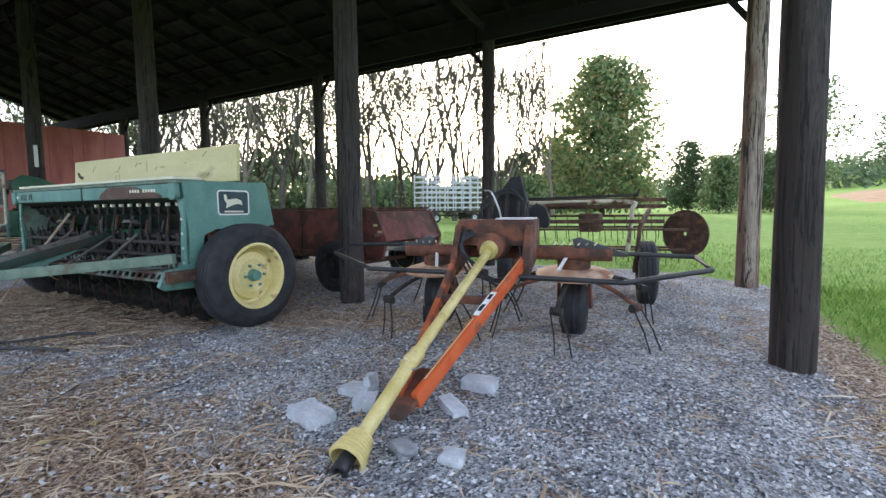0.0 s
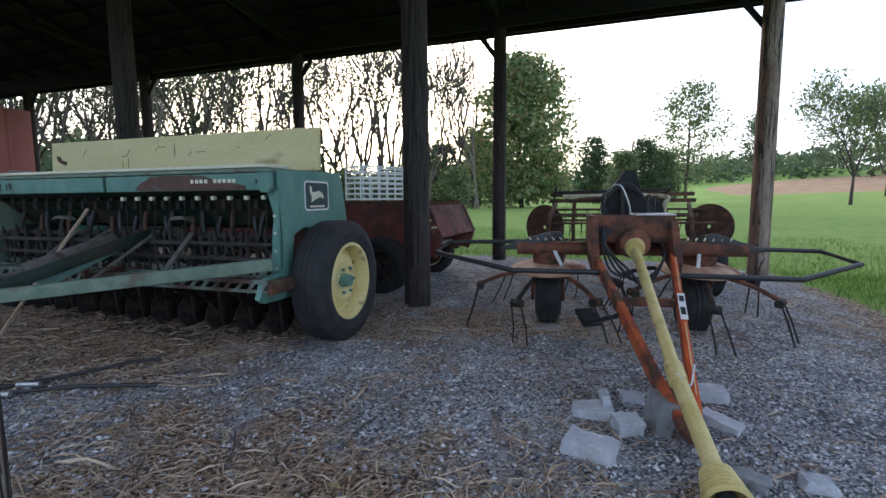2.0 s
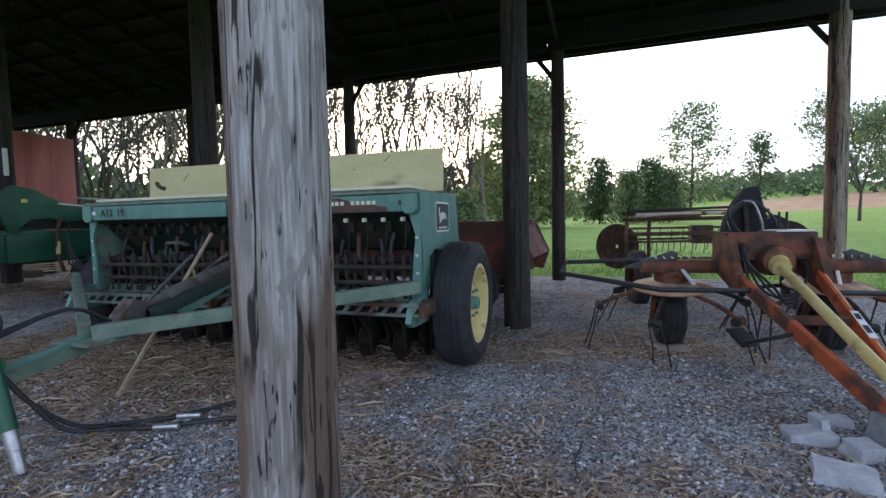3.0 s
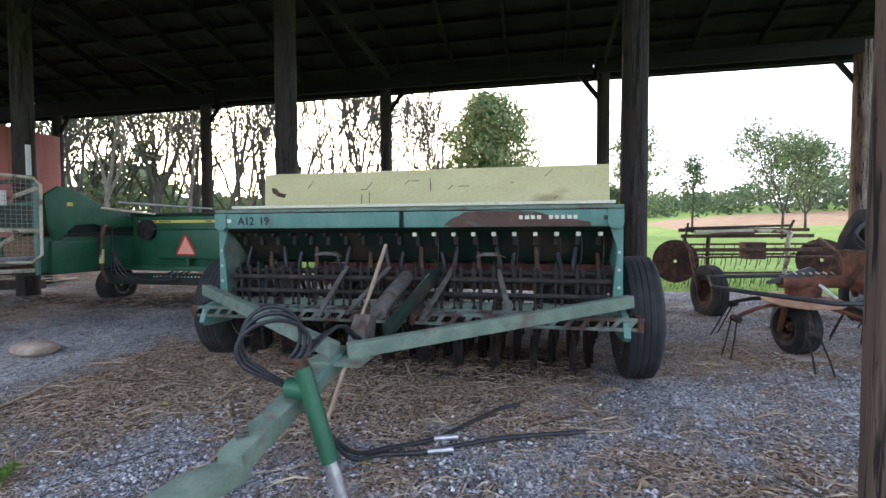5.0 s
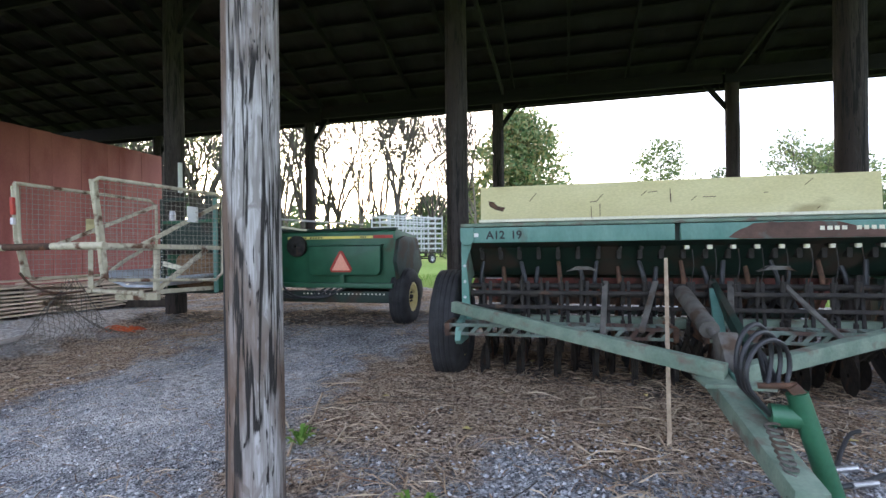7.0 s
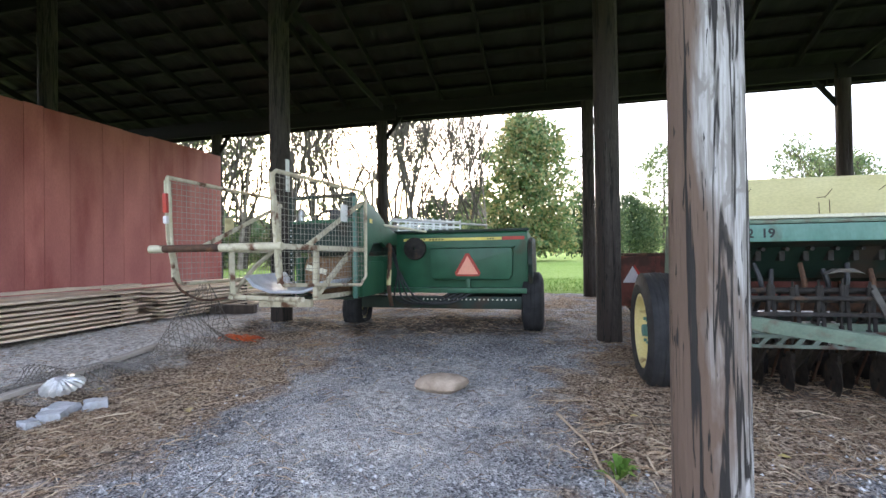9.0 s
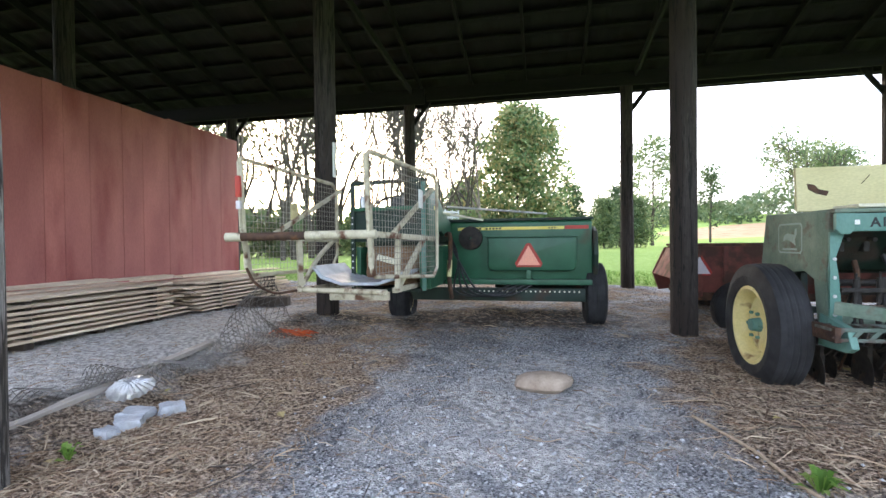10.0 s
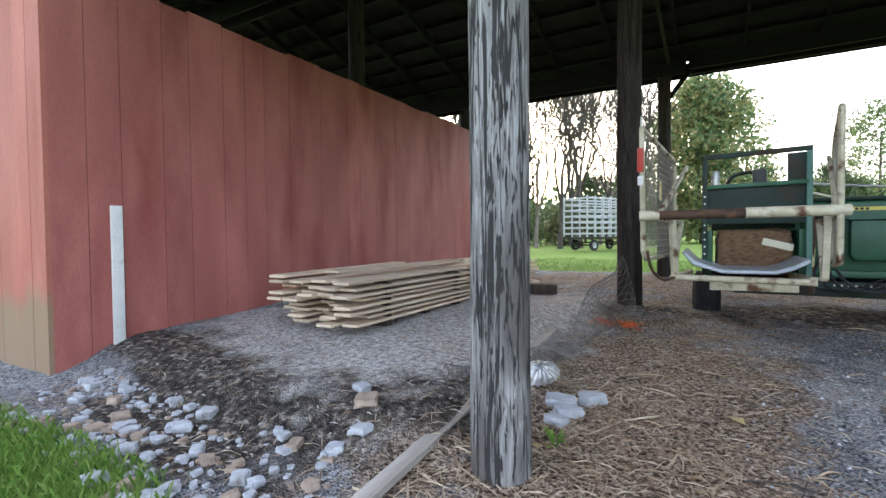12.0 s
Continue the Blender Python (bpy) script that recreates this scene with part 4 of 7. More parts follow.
def build_drill(d):
    W = 1.73
    hopper = part("hopper", prism(B(), [(-0.52, 1.50), (-0.53, 1.34), (-0.40, 1.30), (-0.14, 1.04), (0.22, 1.02), (0.50, 1.22), (0.46, 1.51)], -W, W, "x", 0.008), GREEN_DARK, d, "brown-stained green seed hopper, darkened with painted shade")
    for k, (a, b) in enumerate(((-1.77, -0.025), (0.015, 1.77))):
        panel = part("front_panel", box(B(), (a, -0.575, 1.345), (b, -0.535, 1.478), 0.008), TEAL, d, "pale green front panel" if k == 0 else "green front panel with a brown rust stain")
        part("latch", box(B(), (b - 0.14 if k else a + 0.03, -0.582, 1.395), (b - 0.05 if k else a + 0.15, -0.576, 1.43), 0.002), BLACK if k else WHITE, panel)
    edge = random.Random(8)
    top = [(0.36, 1.36)] + [(0.40 + 0.70 * k / 16, min(1.476, 1.40 + 0.022 * k) + edge.uniform(-0.008, 0.001)) for k in range(17)] + [(1.18, 1.445), (1.27, 1.415), (1.42, 1.40)]
    low = [(1.54 - 1.1 * k / 20, 1.347 + edge.uniform(0, 0.002)) for k in range(21)]
    part("rust_stain", prism(B(), top + [(1.53, 1.38)] + low, -0.577, -0.5755, "y"), RUST_FILM, panel, "dark brown rust stain")
    part("top_rail", box(B(), (-1.78, -0.58, 1.484), (1.78, 0.40, 1.515), 0.006), TEAL_PALE, d)
    part("lid_edge", box(B(), (-1.62, -0.565, 1.522), (1.72, -0.26, 1.548), 0.006), CREAM_WHITE, d, "cream lid rim")
    lid = part("lid", box(B(), (-1.70, -0.02, 0), (1.77, 0.02, 0.385), 0.008), CREAM, d, "raised pale yellow lid with scratches and a rust patch")
    lid.matrix_local = pose(0, 0.11, 1.535, -3, 0, 0)
    rs = random.Random(3)
    for k in range(14):
        x, z, l, a = rs.uniform(-1.3, 1.65), rs.uniform(0.06, 0.32), rs.uniform(0.03, 0.12), rs.choice((0, 40, 50, 90, 5))
        s = part("scratch", box(B(), (-l / 2, -0.0015, -0.003), (l / 2, 0, 0.003)), RUSTY, lid)
        s.matrix_local = pose(x, -0.0215, z, 0, -a, 0)
    bm = prism(B(), [(-1.62, 0.24), (-1.56, 0.23), (-1.53, 0.19), (-1.45, 0.17), (-1.47, 0.13), (-1.55, 0.15), (-1.61, 0.19)], -0.0225, -0.0205, "y")
    part("rust_patch", bm, RUSTY, lid)
    for x in (-1.2, 0, 1.2):
        part("hinge", box(B(), (x - 0.06, 0.045, 1.515), (x + 0.06, 0.075, 1.56), 0.004), TEAL_PALE, d)
    for s in (-1, 1):
        x0, x1 = (1.735, 1.785) if s > 0 else (-1.785, -1.735)
        end = part("end_panel", prism(B(), [(-0.52, 1.50), (0.45, 1.525), (0.55, 1.05), (0.12, 0.99), (-0.18, 1.04), (-0.33, 0.98), (-0.36, 0.66), (-0.50, 0.66), (-0.47, 0.98), (-0.50, 1.2)], x0, x1, "x", 0.006), TEAL if s > 0 else TEAL_PALE, d, "faded green sheet metal end panel" if s > 0 else "bleached grey-green end panel")
        o = s * 1.787
        c = prism(B(), [(-0.14, 1.17), (0.19, 1.17), (0.215, 1.195), (0.215, 1.405), (0.19, 1.43), (-0.14, 1.43), (-0.165, 1.405), (-0.165, 1.195)], o, o + s * 0.002, "x")
        decal = part("decal_border", c, WHITE if s > 0 else PALE_MARK, end)
        c = prism(B(), [(-0.13, 1.185), (0.18, 1.185), (0.2, 1.2), (0.2, 1.4), (0.18, 1.415), (-0.13, 1.415), (-0.15, 1.4), (-0.15, 1.2)], o + s * 0.002, o + s * 0.003, "x")
        part("decal_field", c, DECAL_BLUE if s > 0 else TEAL_PALE, end)
        c = prism(B(), [(-0.09, 1.385), (-0.06, 1.38), (-0.05, 1.33), (0.06, 1.345), (0.12, 1.32), (0.13, 1.275), (0.07, 1.29), (0.0, 1.27), (-0.07, 1.24), (-0.06, 1.29), (-0.085, 1.33)], o + s * 0.003, o + s * 0.004, "x")
        part("decal_shape", c, CREAM_WHITE if s > 0 else PALE_MARK, end)
        c = box(B(), (o + (0.003 if s > 0 else -0.004), -0.09, 1.198), (o + (0.004 if s > 0 else -0.003), 0.14, 1.216))
        part("decal_bar", c, CREAM_WHITE if s > 0 else PALE_MARK, end)
        # front flange with bolts
        bm = prism(B(), [(-0.10, 1.34), (0.0, 1.34), (0.0, 0.66), (-0.085, 0.66), (-0.06, 1.0), (-0.035, 1.15)], -0.527, -0.505, "y", 0.003)
        fl = part("end_flange", bm, TEAL, d)
        fl.matrix_local = pose(1.785, 0, 0) if s > 0 else Matrix.Translation((-1.785, 0, 0)) @ Matrix.Diagonal((-1, 1, 1, 1))
        for z in (0.72, 0.86, 1.0, 1.14):
            part("flange_bolt", rod(B(), (s * 1.755, -0.535, z), (s * 1.755, -0.525, z), 0.014, seg=6), STEEL, d)
        cap = part("panel_end_cap", prism(B(), [(-0.06, 0.07), (0.06, 0.07), (0.06, -0.05), (0.03, -0.085), (-0.03, -0.085), (-0.06, -0.05)], -0.02, 0.02, "y", 0.006), TEAL, d)
        cap.matrix_local = pose(s * 1.72, -0.575, 1.41)
        part("wheel_bracket", prism(B(), [(-0.80, 0.52), (-0.74, 0.66), (-0.42, 0.72), (-0.40, 0.47), (-0.74, 0.48)], s * 1.75, s * 1.80, "x", 0.006), TEAL, d, "green side bracket plate")
        wheel(d, s * 1.98, 0.03, 0.545, 0.53, 0.29, 0.325, s)
        part("axle_stub", rod(B(), (s * 1.70, 0.03, 0.545), (s * 1.93, 0.03, 0.545), 0.05), STEEL_DARK, d)
        part("axle_arm", bar(B(), (s * 1.69, 0.03, 0.52), (s * 1.69, 0.05, 1.0), 0.05, 0.10), GREEN_DARK, d)
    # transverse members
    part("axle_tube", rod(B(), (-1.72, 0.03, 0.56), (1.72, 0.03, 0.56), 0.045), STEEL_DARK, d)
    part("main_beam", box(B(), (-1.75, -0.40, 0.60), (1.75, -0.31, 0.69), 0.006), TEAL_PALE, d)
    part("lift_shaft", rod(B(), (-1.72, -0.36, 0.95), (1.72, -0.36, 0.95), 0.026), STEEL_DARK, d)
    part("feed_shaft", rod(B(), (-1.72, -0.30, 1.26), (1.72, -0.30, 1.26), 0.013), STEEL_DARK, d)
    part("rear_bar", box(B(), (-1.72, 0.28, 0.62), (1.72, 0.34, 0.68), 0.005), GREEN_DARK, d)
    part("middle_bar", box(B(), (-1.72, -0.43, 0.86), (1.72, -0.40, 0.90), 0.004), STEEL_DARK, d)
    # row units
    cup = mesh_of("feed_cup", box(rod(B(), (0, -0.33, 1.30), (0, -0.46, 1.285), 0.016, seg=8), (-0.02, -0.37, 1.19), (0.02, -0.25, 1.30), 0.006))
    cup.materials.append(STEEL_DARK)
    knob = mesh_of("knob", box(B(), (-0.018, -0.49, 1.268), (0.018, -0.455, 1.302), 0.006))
    knob.materials.append(CREAM_WHITE)
    tubes, arms = [], []
    for v in range(3):
        sx = (-0.03, 0.02, 0.05)[v]
        me = mesh_of("seed_tube", tube(B(), [(0, -0.22, 1.2), (sx, -0.26, 0.95), (sx * 0.6, -0.12 + 0.03 * v, 0.65), (0, 0.02, 0.38)], 0.02, 8, 5))
        me.materials.append(HOSE if v != 1 else RUSTY)
        tubes.append(me)
        bm = bar(B(), (0, -0.42, 0.62), (0, 0.12 - 0.1 * v, 0.26), 0.018, 0.05, 0.003)
        bar(bm, (0.015, -0.36, 0.94), (0.015, -0.05 - 0.08 * v, 0.34), 0.012, 0.02, 0.002)
        for k in range(9):
            z = 0.46 + 0.035 * k
            rod(bm, (0.015, -0.115 - 0.06 * v - 0.020 * k, z), (0.015, -0.12 - 0.06 * v - 0.020 * k, z + 0.014), 0.026, seg=8)
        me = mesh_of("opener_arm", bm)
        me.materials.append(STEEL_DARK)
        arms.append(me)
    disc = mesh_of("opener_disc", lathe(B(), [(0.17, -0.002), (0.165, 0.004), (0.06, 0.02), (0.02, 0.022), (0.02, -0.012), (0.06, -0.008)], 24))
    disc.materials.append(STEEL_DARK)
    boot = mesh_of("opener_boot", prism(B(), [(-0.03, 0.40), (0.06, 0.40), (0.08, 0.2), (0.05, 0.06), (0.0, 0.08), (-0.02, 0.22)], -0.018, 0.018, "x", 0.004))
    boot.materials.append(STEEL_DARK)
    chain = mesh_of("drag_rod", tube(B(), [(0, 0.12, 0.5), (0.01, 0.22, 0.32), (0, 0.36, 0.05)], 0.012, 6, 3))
    chain.materials.append(RUSTY)
    n = 20
    for k in range(n):
        x = -1.62 + 3.24 * k / (n - 1)
        v = k % 3
        back = 0.12 if k % 2 else -0.10
        share("feed_cup", cup, d, pose(x, 0, 0))
        if k >= n // 2:
            share("knob", knob, d, pose(x, 0, 0))
        share("seed_tube", tubes[v], d, pose(x, back * 0.3, 0))
        share("opener_arm", arms[v], d, pose(x + 0.02, back, 0))
        share("opener_disc", disc, d, pose(x - 0.03, back + 0.02, 0.19, 0, 0, 6 if k % 2 else -6))
        share("opener_boot", boot, d, pose(x, back, 0))
        share("drag_rod", chain, d, pose(x, back * 0.5, 0))
    # Press wheels and the rear strip are added to darken gaps behind the openers.
    press = mesh_of("press_wheel", lathe(B(), [(0.17, -0.02), (0.18, 0.0), (0.17, 0.02), (0.11, 0.015), (0.03, 0.02), (0.03, -0.02), (0.11, -0.015)], 20))
    press.materials.append(RUBBER)
    lever = mesh_of("press_arm", bar(bar(B(), (0, 0.06, 0.42), (0, 0.52, 0.22), 0.02, 0.05, 0.003), (0.02, 0.30, 0.66), (0.02, 0.42, 0.26), 0.018, 0.018, 0.002))
    lever.materials.append(STEEL_DARK)
    for k in range(n):
        x = -1.62 + 3.24 * k / (n - 1)
        share("press_wheel", press, d, pose(x, 0.55, 0.18))
        share("press_arm", lever, d, pose(x + 0.03, 0, 0))
    part("rear_shield", box(B(), (-1.72, 0.36, 0.98), (1.72, 0.375, 1.06), 0.003), GREEN_DARK, d, "added dark strip behind the seed tubes")
    for x0, x1 in ((-0.85, -0.62), (0.62, 0.85)):
        part("spring_plate", prism(B(), [(x0 - 0.02, 1.085), (x0 + 0.06, 1.13), (x1 - 0.06, 1.13), (x1 + 0.02, 1.085), (x1 - 0.06, 1.105), (x0 + 0.06, 1.105)], -0.50, -0.42, "y", 0.003), GREASY, d)
    for a, b in (((-0.62, -0.9, 0.62), (-0.55, -0.45, 1.0)), ((-0.35, -0.95, 0.66), (-0.15, -0.45, 1.0)), ((0.25, -0.95, 0.62), (0.42, -0.42, 1.0)), ((0.95, -0.95, 0.62), (0.80, -0.42, 0.98))):
        part("support_strut", bar(B(), a, b, 0.045, 0.02), GREASY, d)
    # perforated walk boards in front of the openers
    for x0, x1 in ((-1.89, -0.05), (0.12, 1.89)):
        bm = B()
        for y in (-0.745, -0.56):
            box(bm, (x0, y - 0.014, 0.632), (x1, y + 0.014, 0.66), 0.003)
        for z in (0.575, 0.650):
            box(bm, (x0, -0.767, z - 0.012), (x1, -0.755, z + 0.012))
        count = int((x1 - x0) / 0.11)
        for k in range(count + 1):
            x = x0 + (x1 - x0) * k / count
            box(bm, (x - 0.014, -0.745, 0.636), (x + 0.014, -0.56, 0.656))
            if k < count:
                bar(bm, (x + 0.0, -0.761, 0.582), (x + 0.055, -0.761, 0.644), 0.01, 0.03, 0)
        part("walk_board", bm, WALK_METAL, d, "perforated green metal walk board with rust")
        for x in (x0 + 0.02, x1 - 0.02):
            part("board_end", box(B(), (x - 0.02, -0.775, 0.555), (x + 0.02, -0.40, 0.665), 0.004), RUSTY, d)
    # pressure rods, their springs and the cross bars they slide in
    for z, y in ((0.905, -0.50), (0.775, -0.47)):
        part("guide_bar", box(B(), (-1.70, y - 0.012, z - 0.016), (1.70, y + 0.012, z + 0.016), 0.003), STEEL_DARK, d, "steel guide bar, grimy and darkened with painted shade")
    press_rod = mesh_of("pressure_rod", rod(rod(rod(B(), (0, -0.49, 1.03), (0, -0.46, 0.50), 0.0085, seg=6), (0, -0.487, 0.985), (0, -0.475, 0.80), 0.021, 0.017, 8), (0, -0.468, 0.66), (0, -0.462, 0.56), 0.018, seg=8))
    press_rod.materials.append(STEEL_DARK)
    strap = mesh_of("lift_strap", bar(B(), (0.05, -0.42, 1.0), (0.055, -0.46, 0.54), 0.03, 0.008, 0.002))
    strap.materials.append(STEEL_DARK)
    for k in range(20):
        x = -1.59 + 3.2 * k / 19
        share("pressure_rod", press_rod, d, pose(x, 0.02 * (k % 2), 0.012 * (k % 3)))
        share("lift_strap", strap, d, pose(x, 0, 0))
        if k > 9:
            part("hanging_rod", tube(B(), [(x + 0.03, -0.475, 1.27), (x + 0.035, -0.49, 1.12), (x + 0.01 * (k % 3), -0.47, 0.93)], 0.004, 5, 3), STEEL_DARK, d)
    part("blue_arm", bar(B(), (0.10, -1.22, 0.62), (0.26, -0.55, 0.93), 0.07, 0.07, 0.01), TEAL, d, "bluish green rockshaft arm")
    # hitch
    part("draft_beam", bar(B(), (1.82, -0.66, 0.775), (0.02, -1.80, 0.60), 0.075, 0.092, 0.008), TEAL_PALE, d, "chalky green diagonal draft beam")
    part("draft_beam", bar(B(), (-1.83, -0.66, 0.79), (-0.06, -1.80, 0.60), 0.075, 0.092, 0.008), TEAL_PALE, d, "chalky green diagonal draft beam")
    part("hitch_plate", box(B(), (-0.20, -1.92, 0.535), (0.14, -1.66, 0.56), 0.005), TEAL_PALE, d)
    tongue = part("tongue", bar(B(), (-0.085, -1.62, 0.545), (-0.09, -2.74, 0.37), 0.118, 0.095, 0.012), TEAL_PALE, d, "worn green square drawbar tongue")
    part("tongue_end", prism(B(), [(-0.152, -2.68), (-0.028, -2.68), (-0.05, -2.82), (-0.10, -2.96), (-0.17, -3.05), (-0.24, -3.01), (-0.235, -2.84)], 0.29, 0.37, "z", 0.012), TEAL_PALE, tongue, "bare tongue end with flaked paint")
    part("tongue_lip", bar(B(), (-0.02, -1.70, 0.585), (-0.025, -2.30, 0.492), 0.012, 0.03, 0.002), TEAL, tongue)
    part("hydraulic_cylinder", rod(rod(B(), (0.03, -0.55, 0.92), (0.02, -1.25, 0.74), 0.062, seg=18), (0.02, -1.25, 0.74), (0.01, -1.62, 0.66), 0.024), GREASY, d, "dusty grey hydraulic cylinder")
    part("centre_arm", bar(B(), (0.16, -1.5, 0.66), (0.30, -0.36, 0.98), 0.05, 0.09), GREEN_DARK, d)
    part("centre_bracket", prism(B(), [(-1.72, 0.56), (-1.50, 0.56), (-1.46, 0.74), (-1.56, 0.78), (-1.66, 0.68)], -0.03, 0.08, "x", 0.008), GREASY, d)
    jack = part("parking_jack", rod(rod(B(), (0.03, -2.36, 0.66), (0.165, -2.36, 0.22), 0.042, seg=16), (-0.06, -2.33, 0.55), (0.07, -2.35, 0.55), 0.05), GREEN, d, "glossy green tubular parking jack")
    part("jack_leg", rod(rod(B(), (0.165, -2.36, 0.22), (0.20, -2.36, 0.12), 0.034, seg=14), (0.20, -2.36, 0.12), (0.235, -2.36, 0.0), 0.03, seg=12), STEEL, jack, "bare steel jack leg")
    part("jack_crank", bar(rod(B(), (0.03, -2.36, 0.69), (-0.10, -2.31, 0.67), 0.014, seg=8), (0.012, -2.355, 0.69), (0.045, -2.36, 0.65), 0.05, 0.05), RUSTY, jack)
    coil = [(-0.16 + 0.026 * math.cos(k * 0.9) + 0.0010 * k, -2.60 + 0.026 * math.sin(k * 0.9) - 0.0006 * k, 0.60 - 0.0032 * k) for k in range(64)]
    part("spring", tube(B(), coil, 0.006, 5), GREASY, d, "dark coil spring")
    for k in range(3):
        c = Vector((-0.13 + 0.02 * k, -2.36 - 0.02 * k, 0.80 - 0.018 * k))
        loop = [c + Vector((0.75, 0.66, 0)) * (0.135 + 0.016 * k) * math.cos(a) + Vector((0, 0, 0.15 - 0.012 * k)) * math.sin(a) for a in (radians(x) for x in range(-50, 250, 20))]
        start, end = Vector((0.03 + 0.02 * k, -1.72, 0.66)), Vector((-0.03, -2.30, 0.52))
        part("hydraulic_hose", tube(B(), [start, (0.03, -1.95, 0.78)] + loop + [end], 0.0105, 8, 3), HOSE, d, "coiled black hydraulic hose")
    for k in range(2):
        z = 0.045
        pts = [(-0.02, -2.3, 0.52), (0.06, -2.2, 0.30), (0.15, -2.02 - 0.06 * k, 0.10), (0.27, -1.82 - 0.08 * k, z), (0.51, -1.65 - 0.17 * k, z), (0.70 + 0.14 * k, -1.36 - 0.24 * k, z), (0.88 + 0.30 * k, -1.10 - 0.38 * k, z + 0.01), (1.0 + 0.42 * k, -0.98 - 0.40 * k, z)]
        part("hydraulic_hose", tube(B(), pts, 0.013, 8, 6), HOSE, d, "black hydraulic hose trailing on the ground")
        part("hose_coupling", rod(B(), pts[4], Vector(pts[4]) + Vector((0.14, 0.05, 0.002)), 0.018), STEEL, d)
    lettering("lettering", "A12", 0.098, pose(-1.47, -0.5765, 1.378, 90, 0, 0), INK, d)
    lettering("lettering", "19", 0.098, pose(-1.29, -0.5765, 1.378, 90, 0, 0), INK, d)
    for k, w in enumerate((0.03, 0.034, 0.032, 0.034, 0, 0.032, 0.03, 0.03, 0.034, 0.03)):
        if w:
            part("maker_mark", box(B(), (0.98 + 0.047 * k, -0.5775, 1.405), (0.98 + 0.047 * k + w, -0.576, 1.435)), CREAM_WHITE, d)


build_drill(drill)
tagged(part("wooden_stick", bar(B(), (-6.27, 2.44, 1.2), (-6.42, 1.62, 0.0), 0.028, 0.02, 0.003), STICK), "pale bare wooden stick leaning on the grain drill", "stick")


# ---- hay tedder ----
tedder = thing("hay_tedder", -1.75, 4.1, 0, 9, "orange and rusty two-rotor hay tedder with yellow drive shaft", "hay tedder")


def build_tedder(d):
    part("cross_beam", rod(B(), (-0.98, 0.0, 0.80), (1.0, 0.0, 0.80), 0.062, seg=16), ORANGE_RUST, d, "rusty orange cross tube")
    part("headstock", box(B(), (-0.34, -0.26, 0.88), (0.34, 0.02, 1.11), 0.012), ORANGE_RUST, d, "rusty orange headstock box")
    part("headstock_cap", box(B(), (0.02, -0.27, 1.112), (0.34, 0.02, 1.126), 0.004), SIGN_WHITE, d)
    for s, x0 in ((-1, -0.32), (1, 0.32)):
        part("headstock_cheek", prism(B(), [(-0.30, 1.06), (0.06, 1.12), (0.06, 0.78), (-0.42, 0.62), (-0.46, 0.74)], x0 - 0.03, x0 + 0.03, "x", 0.006), ORANGE_RUST, d)
    part("gearbox", lathe(B(), [(0.12, -0.16), (0.135, 0.0), (0.12, 0.16), (0.05, 0.18), (0.05, -0.18)], 20, pose(0.0, -0.22, 0.88, 0, 0, 90)), ORANGE_RUST, d, "greasy round gearbox")
    # drawbar: two arms that meet at the hitch
    tip = Vector((-0.06, -2.06, 0.07))
    left = part("drawbar_arm", bar(B(), (-0.32, -0.36, 0.76), tip + Vector((-0.05, 0.1, 0.04)), 0.045, 0.10, 0.008), ORANGE_STAINED, d, "rust-stained orange drawbar arm")
    right = part("drawbar_arm", bar(B(), (0.30, -0.36, 0.76), tip + Vector((0.05, 0.1, 0.04)), 0.045, 0.10, 0.008), ORANGE, d, "bright orange drawbar arm")
    part("drawbar_brace", bar(B(), (-0.22, -0.98, 0.52), (0.20, -0.98, 0.52), 0.05, 0.06), ORANGE_RUST, d)
    part("hitch_tongue", prism(B(), [(-0.09, 0.35), (0.09, 0.35), (0.06, -0.05), (0.03, -0.12), (-0.03, -0.12), (-0.06, -0.05)], -0.02, 0.02, "z", 0.006), ORANGE_RUST, d, "flat rusty hitch plate").matrix_local = pose(-0.06, -2.0, 0.10, 14, 0, -3)
    def on_arm(f, off):
        p = Vector((0.30, -0.36, 0.76)).lerp(tip + Vector((0.05, 0.1, 0.04)), f)
        return p + Vector((0.0, -0.02, 0.058 + off))
    part("warning_sticker", bar(B(), on_arm(0.36, 0.001), on_arm(0.54, 0.001), 0.046, 0.003, 0), WHITE, right)
    for f0, f1 in ((0.38, 0.42), (0.46, 0.51)):
        part("sticker_print", bar(B(), on_arm(f0, 0.003), on_arm(f1, 0.003), 0.03, 0.002, 0), INK, right)
    for f0, f1 in ((0.06, 0.34), (0.56, 0.93)):
        part("arm_stripe", bar(B(), on_arm(f0, 0.001), on_arm(f1, 0.001), 0.006, 0.002, 0), CREAM, right)
    part("jack_stand", bar(bar(B(), (-0.20, -1.10, 0.46), (-0.40, -0.78, 0.30), 0.07, 0.03), (-0.38, -0.80, 0.28), (-0.44, -0.66, 0.38), 0.16, 0.02), BLACK, d, "black folded stand")
    # drive shaft under its yellow guard
    C1, C2 = Vector((-0.085, -1.85, 0.30)), Vector((-0.09, -2.42, 0.10))
    shaft = part("drive_shaft_guard", rod(rod(B(), (0.0, -0.28, 0.885), C1, 0.036, seg=20), C1, C2, 0.041, seg=20), PTO_YELLOW, d, "dusty yellow drive shaft guard tube")
    part("guard_collar", rod(B(), C1 + Vector((0.005, 0.09, 0.03)), C1 + Vector((-0.006, -0.05, -0.014)), 0.049, seg=20), PTO_YELLOW, shaft)
    axis = (C2 - C1).normalized()
    p0 = C2
    outer, inner = [], []
    for k in range(7):
        r = 0.058 + 0.0045 * k
